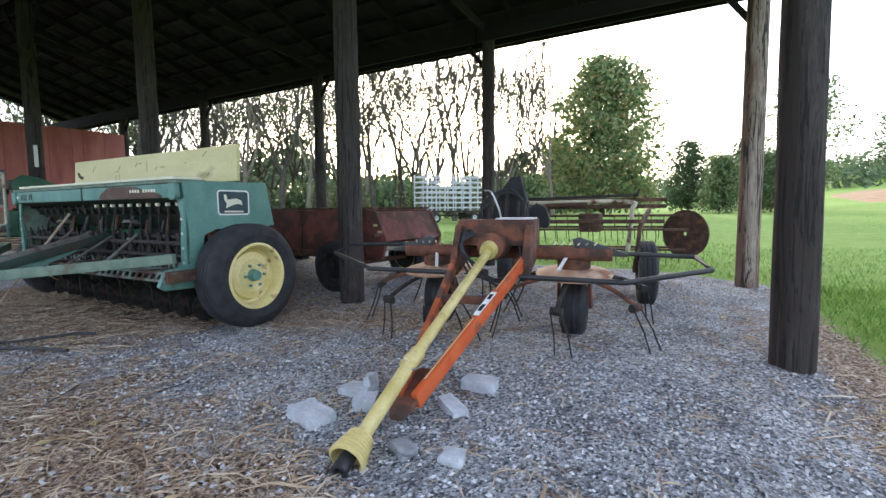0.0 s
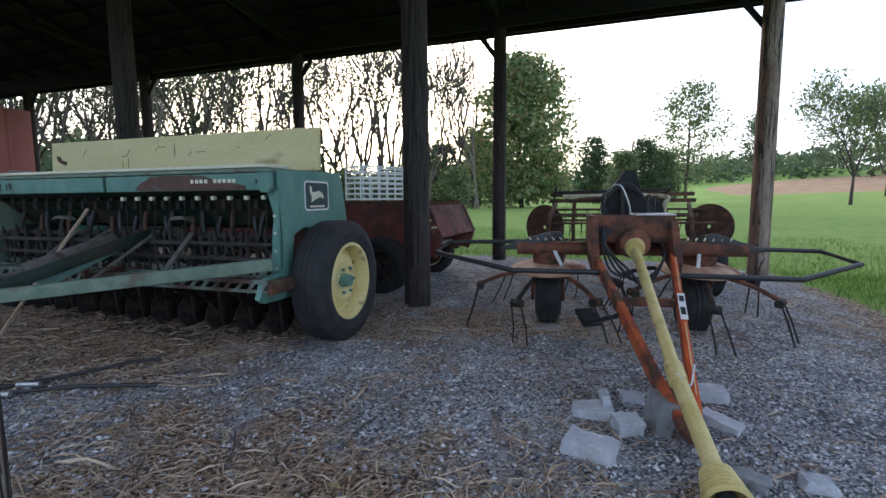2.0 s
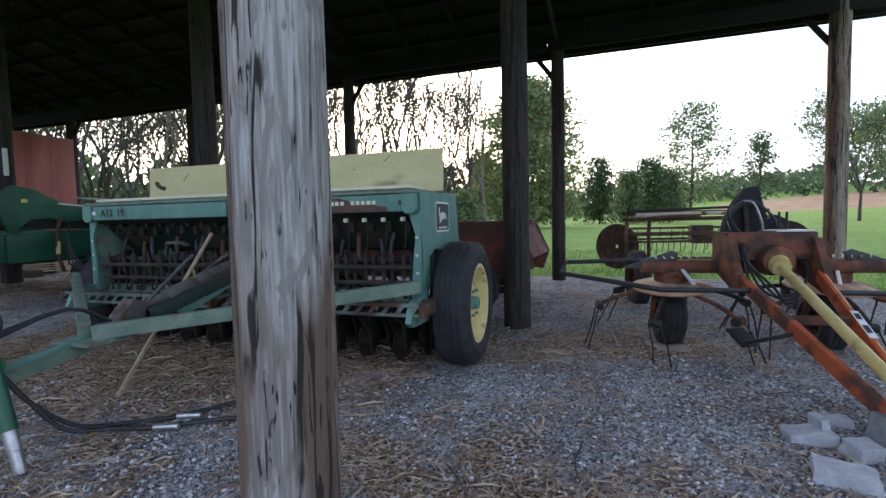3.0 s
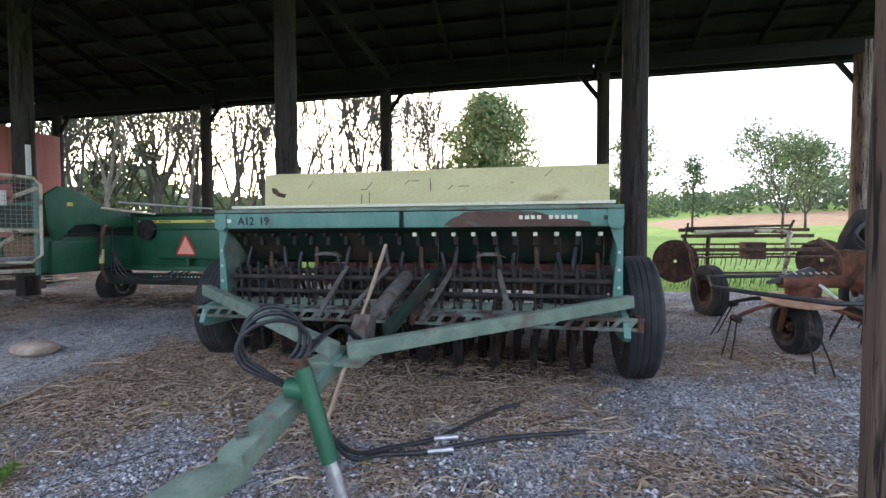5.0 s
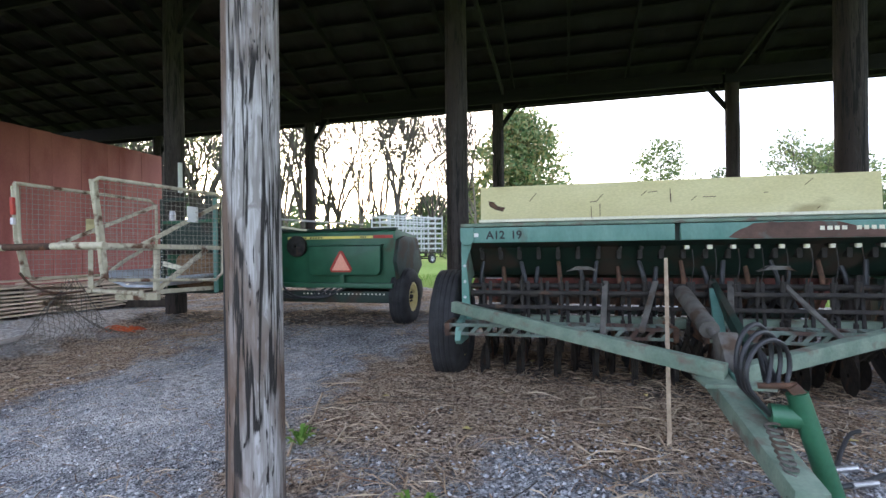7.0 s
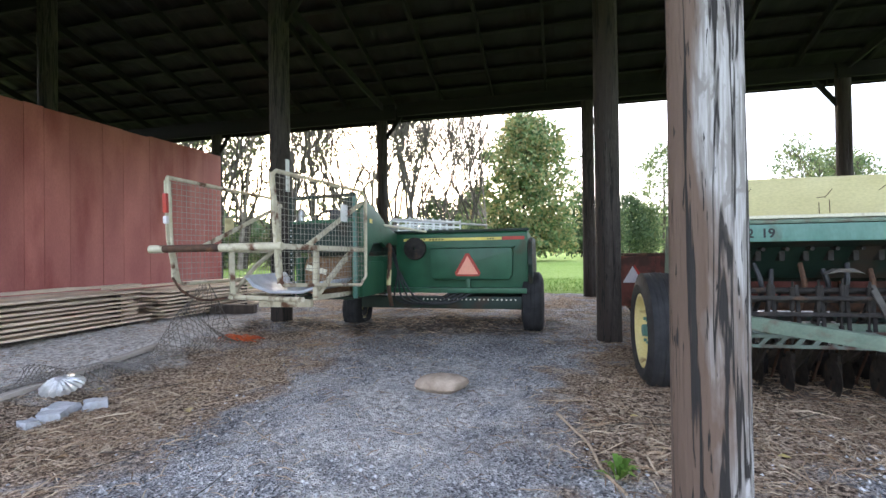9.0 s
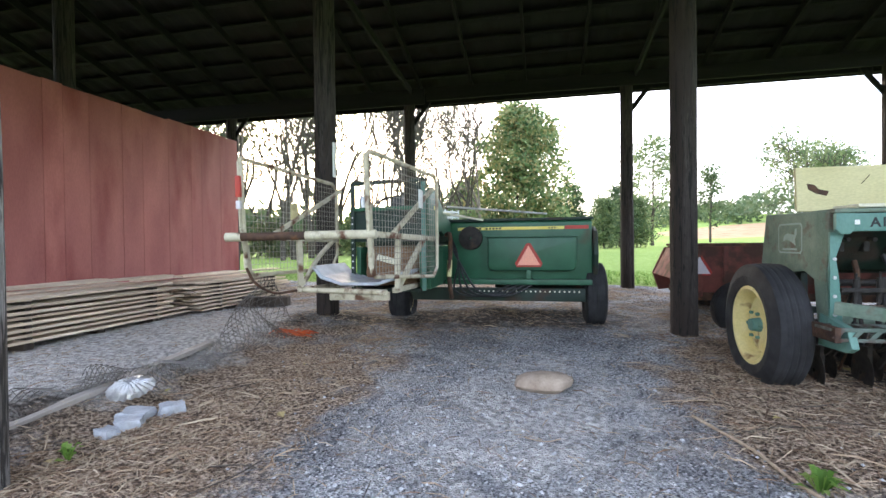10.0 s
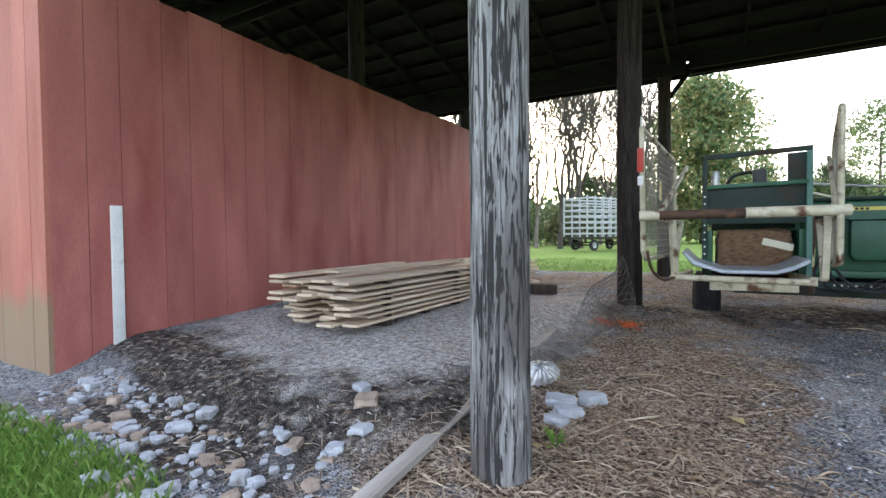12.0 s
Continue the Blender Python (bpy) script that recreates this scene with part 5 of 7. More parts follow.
        outer += [(r, 0.021 * k), (r + 0.011, 0.021 * k + 0.006), (r + 0.011, 0.021 * k + 0.013), (r + 0.001, 0.021 * k + 0.020)]
    inner = [(0.078, 0.148), (0.060, 0.05), (0.036, 0.0)]
    part("bell_guard", lathe(B(), outer + inner, 28, Matrix.Translation(p0) @ axis.to_track_quat("X", "Z").to_matrix().to_4x4()), PTO_YELLOW, shaft, "ribbed yellow bell guard")
    part("shaft_yoke", lathe(B(), [(0.036, 0.08), (0.042, 0.21), (0.024, 0.21), (0.024, 0.08)], 18, Matrix.Translation(p0) @ axis.to_track_quat("X", "Z").to_matrix().to_4x4()), BLACK, shaft, "black splined shaft yoke")
    part("bell_guard", rod(B(), (-0.01, -0.44, 0.83), (0.0, -0.26, 0.89), 0.07, 0.11, 20), PTO_YELLOW, shaft)
    part("guard_chain", tube(B(), [(-0.10, -1.9, 0.34), (-0.04, -1.92, 0.28), (0.05, -1.7, 0.32)], 0.006, 5, 4), STEEL, shaft)
    # rotors
    for s, cx, cy in ((-1, -0.68, 0.12), (1, 0.66, 0.15)):
        rotor = new("rotor")
        rotor.parent = d
        rotor.matrix_local = pose(cx, cy, 0.60, 6, 0, 10 * s)
        part("rotor_disc", lathe(B(), [(0.345, -0.012), (0.35, 0.0), (0.34, 0.012), (0.22, 0.05), (0.10, 0.07), (0.02, 0.07), (0.02, -0.02), (0.2, -0.015)], 40, pose(0, 0, 0, 0, -90, 0)), DISC_PAINT, rotor, "worn pinkish round rotor disc")
        part("rotor_hub", lathe(B(), [(0.15, 0.05), (0.15, 0.20), (0.12, 0.23), (0.02, 0.23), (0.02, 0.05)], 24, pose(0, 0, 0, 0, -90, 0)), ORANGE_RUST, rotor, "rusty orange rotor gearbox")
        for k in range(6):
            a = radians(60 * k + 14)
            ca, sa = math.cos(a), math.sin(a)
            arm = part("tine_arm", tube(B(), [(0.22 * ca, 0.22 * sa, -0.03), (0.45 * ca, 0.45 * sa, -0.07), (0.70 * ca, 0.70 * sa, -0.17)], 0.02, 8, 3), ORANGE_RUST if k % 2 else STEEL_DARK, rotor, "tubular tine arm")
            part("tine_clamp", rod(B(), (0.66 * ca - 0.05 * sa, 0.66 * sa + 0.05 * ca, -0.17), (0.66 * ca + 0.05 * sa, 0.66 * sa - 0.05 * ca, -0.17), 0.036), STEEL_DARK, arm)
            for o in (-0.045, 0.045):
                p = (0.68 * ca - o * sa, 0.68 * sa + o * ca, -0.18)
                q = ((0.76 + abs(o)) * ca - (o * 1.6 + 0.10) * sa, (0.76 + abs(o)) * sa + (o * 1.6 + 0.10) * ca, -0.55)
                part("tine", tube(B(), [p, tuple((i + j) / 2 + 0.01 for i, j in zip(p, q)), q], 0.0075, 6), STEEL_DARK, arm)
        for o in (-0.15, 0.15):
            part("wheel_leg", bar(B(), (cx + o * 0.9, cy + 0.02, 0.62), (cx + o, cy + 0.10, 0.26), 0.03, 0.05), ORANGE_RUST, d)
        wheel(d, cx, cy + 0.08, 0.265 + (0.05 if s < 0 else 0), 0.265, 0.22, 0.12, s, STEEL_DARK, ORANGE_RUST, 0, 4, "dark steel rim")
        part("stay_rod", bar(B(), (cx - s * 0.1, cy - 0.32, 0.66), (cx - s * 0.02, cy - 0.10, 0.83), 0.03, 0.02), WHITE, d)
        # bent guard rail round the rotor
        if s < 0:
            pts = [(-0.72, -0.02, 0.87), (-1.10, 0.04, 0.855), (-1.64, 0.06, 0.842), (-1.72, -0.20, 0.767), (-1.0, -0.74, 0.695), (-0.30, -0.60, 0.67)]
        else:
            pts = [(0.72, -0.02, 0.86), (1.10, 0.08, 0.80), (1.66, 0.15, 0.78), (1.725, -0.26, 0.72), (1.10, -0.68, 0.656), (0.30, -0.56, 0.65)]
        part("guard_rail", tube(B(), pts, 0.021, 10), BLACK, d, "bent black tubular guard rail")
        part("rail_plate", prism(B(), [(0.66, 0.93), (0.72, 0.95), (1.12, 0.81), (1.12, 0.78), (0.70, 0.80)], -0.035, -0.015, "y", 0.003), BLACK, d, "black guard rail gusset").matrix_local = Matrix.Diagonal((s, 1, 1, 1))
        for k in range(6):
            part("wire_stub", rod(B(), (s * (0.5 + 0.07 * k), -0.05, 0.88), (s * (0.52 + 0.07 * k), -0.02, 0.90), 0.008, seg=6), CAGE_PAINT, d)
    part("wheel_chock", prism(B(), [(-0.15, 0.0), (0.15, 0.0), (0.14, 0.035), (-0.13, 0.04)], -0.1, 0.1, "y", 0.004), GREY_WOOD, d).matrix_local = pose(-0.70, 0.0, 0.012)
    # black folded hood and hoses on the headstock
    part("rear_hood", prism(B(), [(-0.17, 1.10), (-0.14, 1.24), (-0.06, 1.40), (0.03, 1.52), (0.13, 1.53), (0.14, 1.42), (0.20, 1.26), (0.22, 1.10)], 0.28, 0.40, "y", 0.01), HOOD, d, "dull black sheet hood behind the headstock")
    part("hood_side", prism(B(), [(0.20, 1.02), (0.20, 1.20), (0.28, 1.26), (0.37, 1.22), (0.41, 1.10), (0.40, 1.02)], 0.30, 0.36, "y", 0.01), HOOD, d)
    for k in range(3):
        part("hood_hose", tube(B(), [(-0.22 + 0.03 * k, -0.08, 1.08), (-0.20, 0.10, 1.22 + 0.03 * k), (-0.02 + 0.02 * k, 0.20, 1.36 + 0.02 * k), (0.16, 0.20, 1.30), (0.20 + 0.02 * k, 0.06, 1.12), (0.16, -0.08, 1.05)], 0.010, 6, 6), HOSE, d)
    for x in (0.16, 0.22):
        part("hood_bracket", bar(B(), (x, -0.02, 1.06), (x + 0.01, 0.0, 1.28), 0.02, 0.03), STEEL_DARK, d)
    part("hood_post", bar(B(), (0.0, 0.18, 0.9), (0.0, 0.28, 1.40), 0.04, 0.06), STEEL_DARK, d)
    for k in range(4):
        pts = [(-0.15 + 0.02 * k, -0.16, 1.02), (-0.26, -0.34 - 0.03 * k, 0.98 - 0.03 * k), (-0.20 + 0.05 * k, -0.42, 0.66), (0.10, -0.36, 0.60 - 0.03 * k), (0.25, -0.30, 0.78), (0.18, -0.2, 0.98)]
        part("cable_loop", tube(B(), pts, 0.010, 6, 6), HOSE, d)
    part("control_lever", tube(B(), [(0.02, -0.05, 1.08), (0.0, -0.07, 1.2), (-0.07, -0.08, 1.36), (-0.14, -0.07, 1.38)], 0.009, 6, 4), STEEL, d)


build_tedder(tedder)


# ---- side-delivery rake ----
rake = thing("hay_rake", -1.68, 7.38, 0.02, 0, "rusty brown side-delivery hay rake with round end shields", "hay rake")


def build_rake(d):
    for x, y, r in ((-1.18, -0.15, 0.36), (1.30, 0.55, 0.36)):
        sh = part("end_shield", lathe(B(), [(r, -0.012), (r, 0.012), (r - 0.03, 0.02), (0.03, 0.02), (0.03, -0.012)], 36, pose(x, y, 0.78, 0, 0, 62)), RUSTY, d, "dark rusty round end shield")
    ends = (Vector((-1.14, -0.13, 0.78)), Vector((1.26, 0.53, 0.78)))
    for k in range(5):
        a = radians(72 * k + 20)
        o = Vector((-0.1 * math.cos(a), 0.28 * math.cos(a), 0.28 * math.sin(a)))
        b = part("tooth_bar", bar(B(), ends[0] + o, ends[1] + o, 0.035, 0.035), RUSTY, d)
        for i in range(14):
            p = ends[0].lerp(ends[1], (i + 0.5) / 14) + o
            part("tooth", tube(B(), [p, p + Vector((0.01, 0.03, -0.1)), p + Vector((0, 0.08, -0.2))], 0.006, 5), STEEL_DARK, b)
    for z, y in ((1.20, -0.05), (1.30, 0.10), (0.98, -0.30)):
        part("frame_bar", bar(B(), (-1.1, y - 0.15, z), (1.05, y + 0.35, z), 0.05, 0.06), RUSTY, d)
    part("arch", tube(B(), [(0.55, 0.12, 0.5), (0.60, 0.12, 1.12), (0.52, 0.1, 1.27), (-0.9, -0.2, 1.27)], 0.033, 10, 5), CAGE_PAINT, d, "pale worn arch tube")
    part("arch", tube(B(), [(-0.72, -0.28, 0.5), (-0.72, -0.28, 1.10), (-0.62, -0.27, 1.22), (0.0, -0.12, 1.24)], 0.03, 10, 5), RUSTY, d)
    part("top_bar", bar(B(), (-1.05, -0.22, 1.33), (0.68, 0.18, 1.37), 0.05, 0.04), STEEL_DARK, d)
    part("lever", bar(B(), (-1.05, -0.2, 1.12), (-1.0, -0.2, 1.42), 0.03, 0.03), STEEL_DARK, d)
    part("lever", bar(B(), (0.62, 0.14, 1.3), (0.70, 0.16, 1.46), 0.03, 0.03), STEEL_DARK, d)
    part("gear_case", box(B(), (-0.12, -0.16, 0.82), (0.18, 0.14, 1.10), 0.02), RUSTY, d)
    for x, y in ((-0.92, -1.02), (0.98, -1.22)):
        part("wheel_leg", bar(bar(B(), (x - 0.14, y, 0.39), (x - 0.14, y + 0.45, 0.95), 0.05, 0.06), (x - 0.14, y + 0.45, 0.95), (x - 0.1, y + 1.0, 1.15), 0.05, 0.06), RUSTY, d)
        wheel(d, x, y, 0.385, 0.385, 0.20, 0.20, 1, PAN_METAL if x > 0 else RUSTY, STEEL_DARK, 12, 3, "worn steel rim")


build_rake(rake)


# ---- manure spreader ----
spreader = thing("manure_spreader", -6.1, 5.9, 0.05, -1.5, "rust-red box manure spreader with a faded warning triangle", "spreader")


def build_spreader(d):
    part("side_wall", prism(B(), [(-1.98, 0.55), (1.9, 0.55), (2.0, 1.16), (-2.02, 1.16)], -0.66, -0.62, "y", 0.005), WAGON_RED, d, "oxidised red side wall")
    part("side_wall", prism(B(), [(-1.98, 0.55), (1.9, 0.55), (2.0, 1.16), (-2.02, 1.16)], 0.62, 0.66, "y", 0.005), WAGON_RED, d, "oxidised red side wall")
    part("bed", box(B(), (-1.95, -0.62, 0.55), (1.9, 0.62, 0.60), 0.004), GREY_WOOD, d)
    part("top_rail", box(B(), (-2.03, -0.70, 1.165), (2.02, -0.60, 1.20), 0.006), RUSTY, d)
    part("top_rail", box(B(), (-2.03, 0.60, 1.165), (2.02, 0.70, 1.20), 0.006), RUSTY, d)
    for k in range(4):
        x = -1.6 + k * 1.05
        part("side_rib", box(B(), (x - 0.03, -0.70, 0.56), (x + 0.03, -0.66, 1.16), 0.005), WAGON_RED, d)
    part("sill", box(B(), (-2.0, -0.68, 0.45), (2.0, -0.56, 0.55), 0.006), RUSTY, d)
    part("sill", box(B(), (-2.0, 0.56, 0.45), (2.0, 0.68, 0.55), 0.006), RUSTY, d)
    # flared beater hoods at the ends
    for s in (-1, 1):
        part("end_hood", prism(B(), [(s * 1.90, 1.16), (s * 2.06, 1.14), (s * 2.24, 0.74), (s * 2.15, 0.46), (s * 1.88, 0.50)], -0.72, -0.66, "y", 0.006), WAGON_RED, d, "flared red end plate")
        part("end_hood", prism(B(), [(s * 1.90, 1.16), (s * 2.06, 1.14), (s * 2.24, 0.74), (s * 2.15, 0.46), (s * 1.88, 0.50)], 0.66, 0.72, "y", 0.006), WAGON_RED, d, "flared red end plate")
        part("end_gate", bar(B(), (s * 2.02, 0, 1.13), (s * 2.22, 0, 0.72), 1.32, 0.03), WAGON_RED, d)
        part("beater_shaft", rod(B(), (s * 2.12, -0.85, 0.80), (s * 2.12, 0.8, 0.80), 0.03), RUSTY, d)
        for y in (-0.86, 0.86):
            wheel(d, s * 1.45, y, 0.36, 0.36, 0.24, 0.21, 1 if y < 0 else -1, RIM if (s > 0 and y > 0) else STEEL_DARK, STEEL_DARK, -90, 4)
        part("axle", rod(B(), (s * 1.45, -0.8, 0.36), (s * 1.45, 0.8, 0.36), 0.04), RUSTY, d)
    part("lettering_bars", box(box(B(), (2.02, -0.724, 0.93), (2.09, -0.721, 0.96)), (2.09, -0.724, 0.84), (2.17, -0.721, 0.87)), CREAM, d)
    slow_sign(d, -1.92, -0.715, 0.78, SIGN_WHITE, 0.36)


def slow_sign(d, x, y, z, field, w):
    """Triangular slow-vehicle emblem with cut corners, standing on its base and facing -y."""
    def tri(ww, cut):
        h = ww * 0.866
        return [(x - ww / 2 + cut, z), (x + ww / 2 - cut, z), (x + ww / 2 - cut / 2, z + cut * 0.87), (x + cut / 2, z + h - cut * 0.87), (x - cut / 2, z + h - cut * 0.87), (x - ww / 2 + cut / 2, z + cut * 0.87)]
    sign = part("warning_triangle", prism(B(), tri(w, 0.05), y - 0.004, y + 0.002, "y"), RED_SIGN, d, "slow-vehicle triangle with dark red border")
    inner = [(x - w * 0.36, z + w * 0.06), (x + w * 0.36, z + w * 0.06), (x, z + w * 0.685)]
    part("triangle_field", prism(B(), inner, y - 0.007, y - 0.004, "y"), field, sign)


build_spreader(spreader)


# ---- square baler ----
baler = thing("hay_baler", -10.6, 5.2, 0.18, 0, "green square hay baler with yellow stripe and orange warning triangle", "hay baler")


def build_baler(d):
    # cross housing
    part("feed_housing", prism(B(), [(-0.35, 0.62), (-0.35, 1.38), (-0.30, 1.42), (0.62, 1.34), (0.70, 0.62)], -0.72, 1.17, "x", 0.012), GREEN, d, "green sheet metal feed housing")
    part("top_rail", box(B(), (-0.74, -0.37, 1.405), (1.19, -0.28, 1.44), 0.006), GREEN_DARK, d)
    part("stripe", box(B(), (-0.60, -0.356, 1.285), (0.82, -0.351, 1.325)), STRIPE, d, "yellow stripe with small dark marks")
    bm = B()
    for k in range(10):
        if k != 4:
            box(bm, (-0.44 + 0.045 * k, -0.359, 1.293), (-0.412 + 0.045 * k, -0.3565, 1.317))
    for k in range(3):
        box(bm, (0.62 + 0.035 * k, -0.359, 1.293), (0.64 + 0.035 * k, -0.3565, 1.317))
    part("stripe_marks", bm, INK, d)
    part("red_stripe", box(B(), (0.83, -0.356, 1.285), (1.13, -0.351, 1.33)), RED_SIGN, d)
    part("twine_box", prism(B(), [(-0.18, 1.18), (0.96, 1.18), (0.98, 1.14), (0.97, 0.80), (0.92, 0.74), (-0.14, 0.74), (-0.18, 0.80)], -0.47, -0.352, "y", 0.03), GREEN, d, "green twine box")
    part("twine_box_lid", box(B(), (-0.20, -0.49, 1.18), (1.0, -0.345, 1.20), 0.008), GREEN, d)
    slow_sign(d, 0.36, -0.478, 0.79, ORANGE_SIGN, 0.41)
    part("sign_bracket", box(B(), (0.33, -0.46, 0.58), (0.39, -0.42, 0.76), 0.004), GREEN, d)
    part("rear_rail", box(B(), (-1.05, -0.48, 0.555), (1.16, -0.38, 0.625), 0.008), GREEN, d)
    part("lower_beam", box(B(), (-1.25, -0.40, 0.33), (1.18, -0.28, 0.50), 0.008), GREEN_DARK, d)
    bm = B()
    for k in range(22):
        rod(bm, (-0.3 + 0.062 * k, -0.405, 0.46), (-0.3 + 0.062 * k, -0.399, 0.46), 0.012, seg=8)
    part("bolt_row", bm, CREAM_WHITE, d)
    part("side_shield", prism(B(), [(-0.50, 0.95), (-0.38, 1.25), (-0.1, 1.32), (0.5, 1.30), (0.75, 0.85), (0.4, 0.62), (-0.35, 0.62)], 1.18, 1.24, "x", 0.02), GREEN_DARK, d, "rounded dark green side shield")
    part("pickup_drum", rod(B(), (-0.2, 0.85, 0.42), (1.15, 0.85, 0.42), 0.2, seg=20), GREEN_DARK, d)
    wheel(d, 1.22, -0.06, 0.40, 0.42, 0.27, 0.20, 1, RIM, STEEL_DARK, 0, 4)
    wheel(d, -1.54, 0.10, 0.26, 0.29, 0.30, 0.15, -1, RIM, STEEL_DARK, 0, 4)
    part("wheel_block", box(B(), (0.90, -0.1, -0.16), (1.06, 0.1, 0.02), 0.008), OLD_WOOD, d)
    part("axle", rod(B(), (-1.4, 0.1, 0.36), (1.15, 0.0, 0.40), 0.05), GREEN_DARK, d)
    # bale chamber running north, its mouth to the south
    for x in (-1.50, -0.76):
        part("chamber_wall", box(B(), (x - 0.025, -1.72, 0.62), (x + 0.025, 1.6, 1.08), 0.006), GREEN, d, "green bale chamber wall")
    part("chamber_floor", box(B(), (-1.50, -1.75, 0.58), (-0.76, 1.6, 0.615), 0.006), GREEN_DARK, d)
    part("chamber_top", box(B(), (-1.48, -1.45, 1.09), (-0.78, 1.6, 1.14), 0.006), GREEN_DARK, d)
    part("knotter_cover", prism(B(), [(-1.30, 1.14), (-1.30, 1.46), (-1.2, 1.52), (-0.2, 1.50), (0.1, 1.36), (0.1, 1.14)], -1.50, -0.78, "x", 0.02), GREEN_DARK, d, "dark green knotter cover")
    cover = part("side_cover", prism(B(), [(-1.66, 1.28), (-1.69, 1.62), (-1.50, 1.76), (-1.20, 1.70), (-0.85, 1.50), (-0.40, 1.40), (-0.37, 1.24), (-0.85, 1.20), (-1.0, 1.28), (-1.30, 1.26), (-1.48, 1.05), (-1.58, 1.05)], -0.745, -0.69, "x", 0.015), GREEN, d, "green knotter hood with a small badge")
    part("cover_badge", box(B(), (-0.6895, -1.40, 1.50), (-0.687, -1.32, 1.55)), STRIPE, cover)
    part("lower_cover", box(B(), (-0.76, -1.62, 0.60), (-0.68, -0.95, 1.02), 0.02), GREEN, d, "green chamber side cover")
    for x in (-1.54, -0.72):
        part("frame_post", bar(B(), (x, -1.77, 0.60), (x, -1.77, 1.80), 0.045, 0.04), GREEN_DARK if x < -1 else TEAL, d)
    part("frame_top", bar(B(), (-1.56, -1.77, 1.79), (-0.70, -1.77, 1.81), 0.045, 0.045), GREEN_DARK, d)
    part("frame_bar", bar(B(), (-1.54, -1.77, 1.50), (-0.72, -1.77, 1.51), 0.04, 0.04), GREEN, d)
    part("frame_panel", box(B(), (-1.53, -1.755, 1.14), (-0.73, -1.735, 1.50), 0.004), GREEN_DARK, d, "dark green rear panel")
    part("frame_plate", box(B(), (-0.88, -1.76, 1.52), (-0.74, -1.74, 1.78), 0.004), GREEN_DARK, d)
    for k in range(12):
        part("bolt_head", rod(B(), (-1.54, -1.795, 0.64 + 0.07 * k), (-1.54, -1.785, 0.64 + 0.07 * k), 0.010, seg=6), STEEL, d)
    part("knotter_wheel", tube(B(), [(-1.36, -1.5, 1.50), (-1.31, -1.52, 1.61), (-1.18, -1.53, 1.65), (-1.08, -1.52, 1.63)], 0.018, 8, 4), BLACK, d)
    part("knotter_box", box(box(B(), (-1.14, -1.6, 1.48), (-1.02, -1.46, 1.67), 0.02), (-1.12, -1.7, 1.40), (-1.06, -1.6, 1.50), 0.01), BLACK, d)
    part("counter_lamp", rod(rod(B(), (-1.45, -1.7, 1.52), (-1.45, -1.7, 1.59), 0.04), (-1.45, -1.7, 1.59), (-1.45, -1.7, 1.66), 0.045, 0.03), STEEL, d)
    part("gear_guard", lathe(B(), [(0.16, 0), (0.16, 0.06), (0.06, 0.08), (0.02, 0.08), (0.02, 0.0)], 24, pose(-0.42, -0.36, 1.18, 0, 0, -90)), STEEL_DARK, d)
    part("pipe", tube(B(), [(-0.66, -0.85, 1.22), (-0.60, -0.95, 1.22), (-0.58, -1.0, 1.05), (-0.60, -1.0, 0.7), (-0.58, -0.95, 0.42)], 0.028, 10, 5), RUSTY, d)
    part("pipe_sleeve", rod(B(), (-0.59, -1.0, 0.90), (-0.60, -1.0, 0.70), 0.032), CREAM, d)
    for k in range(4):
        part("hose", tube(B(), [(-0.62, -0.80, 1.22 - 0.04 * k), (-0.5, -0.9, 0.9), (-0.55 + 0.1 * k, -0.85, 0.50), (-0.2 + 0.1 * k, -0.55, 0.42), (0.1 + 0.1 * k, -0.45, 0.55)], 0.013, 6, 5), HOSE, d)
    part("long_rod", rod(B(), (-0.7, -0.6, 1.60), (0.6, -0.2, 1.50), 0.014), STEEL, d)
    part("white_rod", rod(B(), (-0.70, -0.9, 1.50), (-0.25, -0.4, 1.42), 0.016), CREAM_WHITE, d)
    bm = box(B(), (-1.44, -1.70, 0.63), (-0.82, -0.95, 1.09), 0.10)
    bmesh.ops.subdivide_edges(bm, edges=bm.edges[:], cuts=3, use_grid_fill=True)
    for v in bm.verts:
        v.co += Vector((noise.noise(v.co * 9), noise.noise(v.co * 9 + Vector((5, 0, 0))), noise.noise(v.co * 9 + Vector((0, 7, 0))))) * 0.03
    tagged(part("hay_bale", bm, BALE, None, "", 60), "brown weathered hay bale in the baler mouth", "hay bale").matrix_world = pose(-10.6, 5.2, 0.18)


build_baler(baler)


# ---- bale thrower cage behind the baler ----
cage = new("bale_thrower")
cage.parent = baler
cage.matrix_local = pose(-1.30, -2.3, -0.18)
tagged(cage, "chipped cream bale thrower with wire mesh sides and pan")


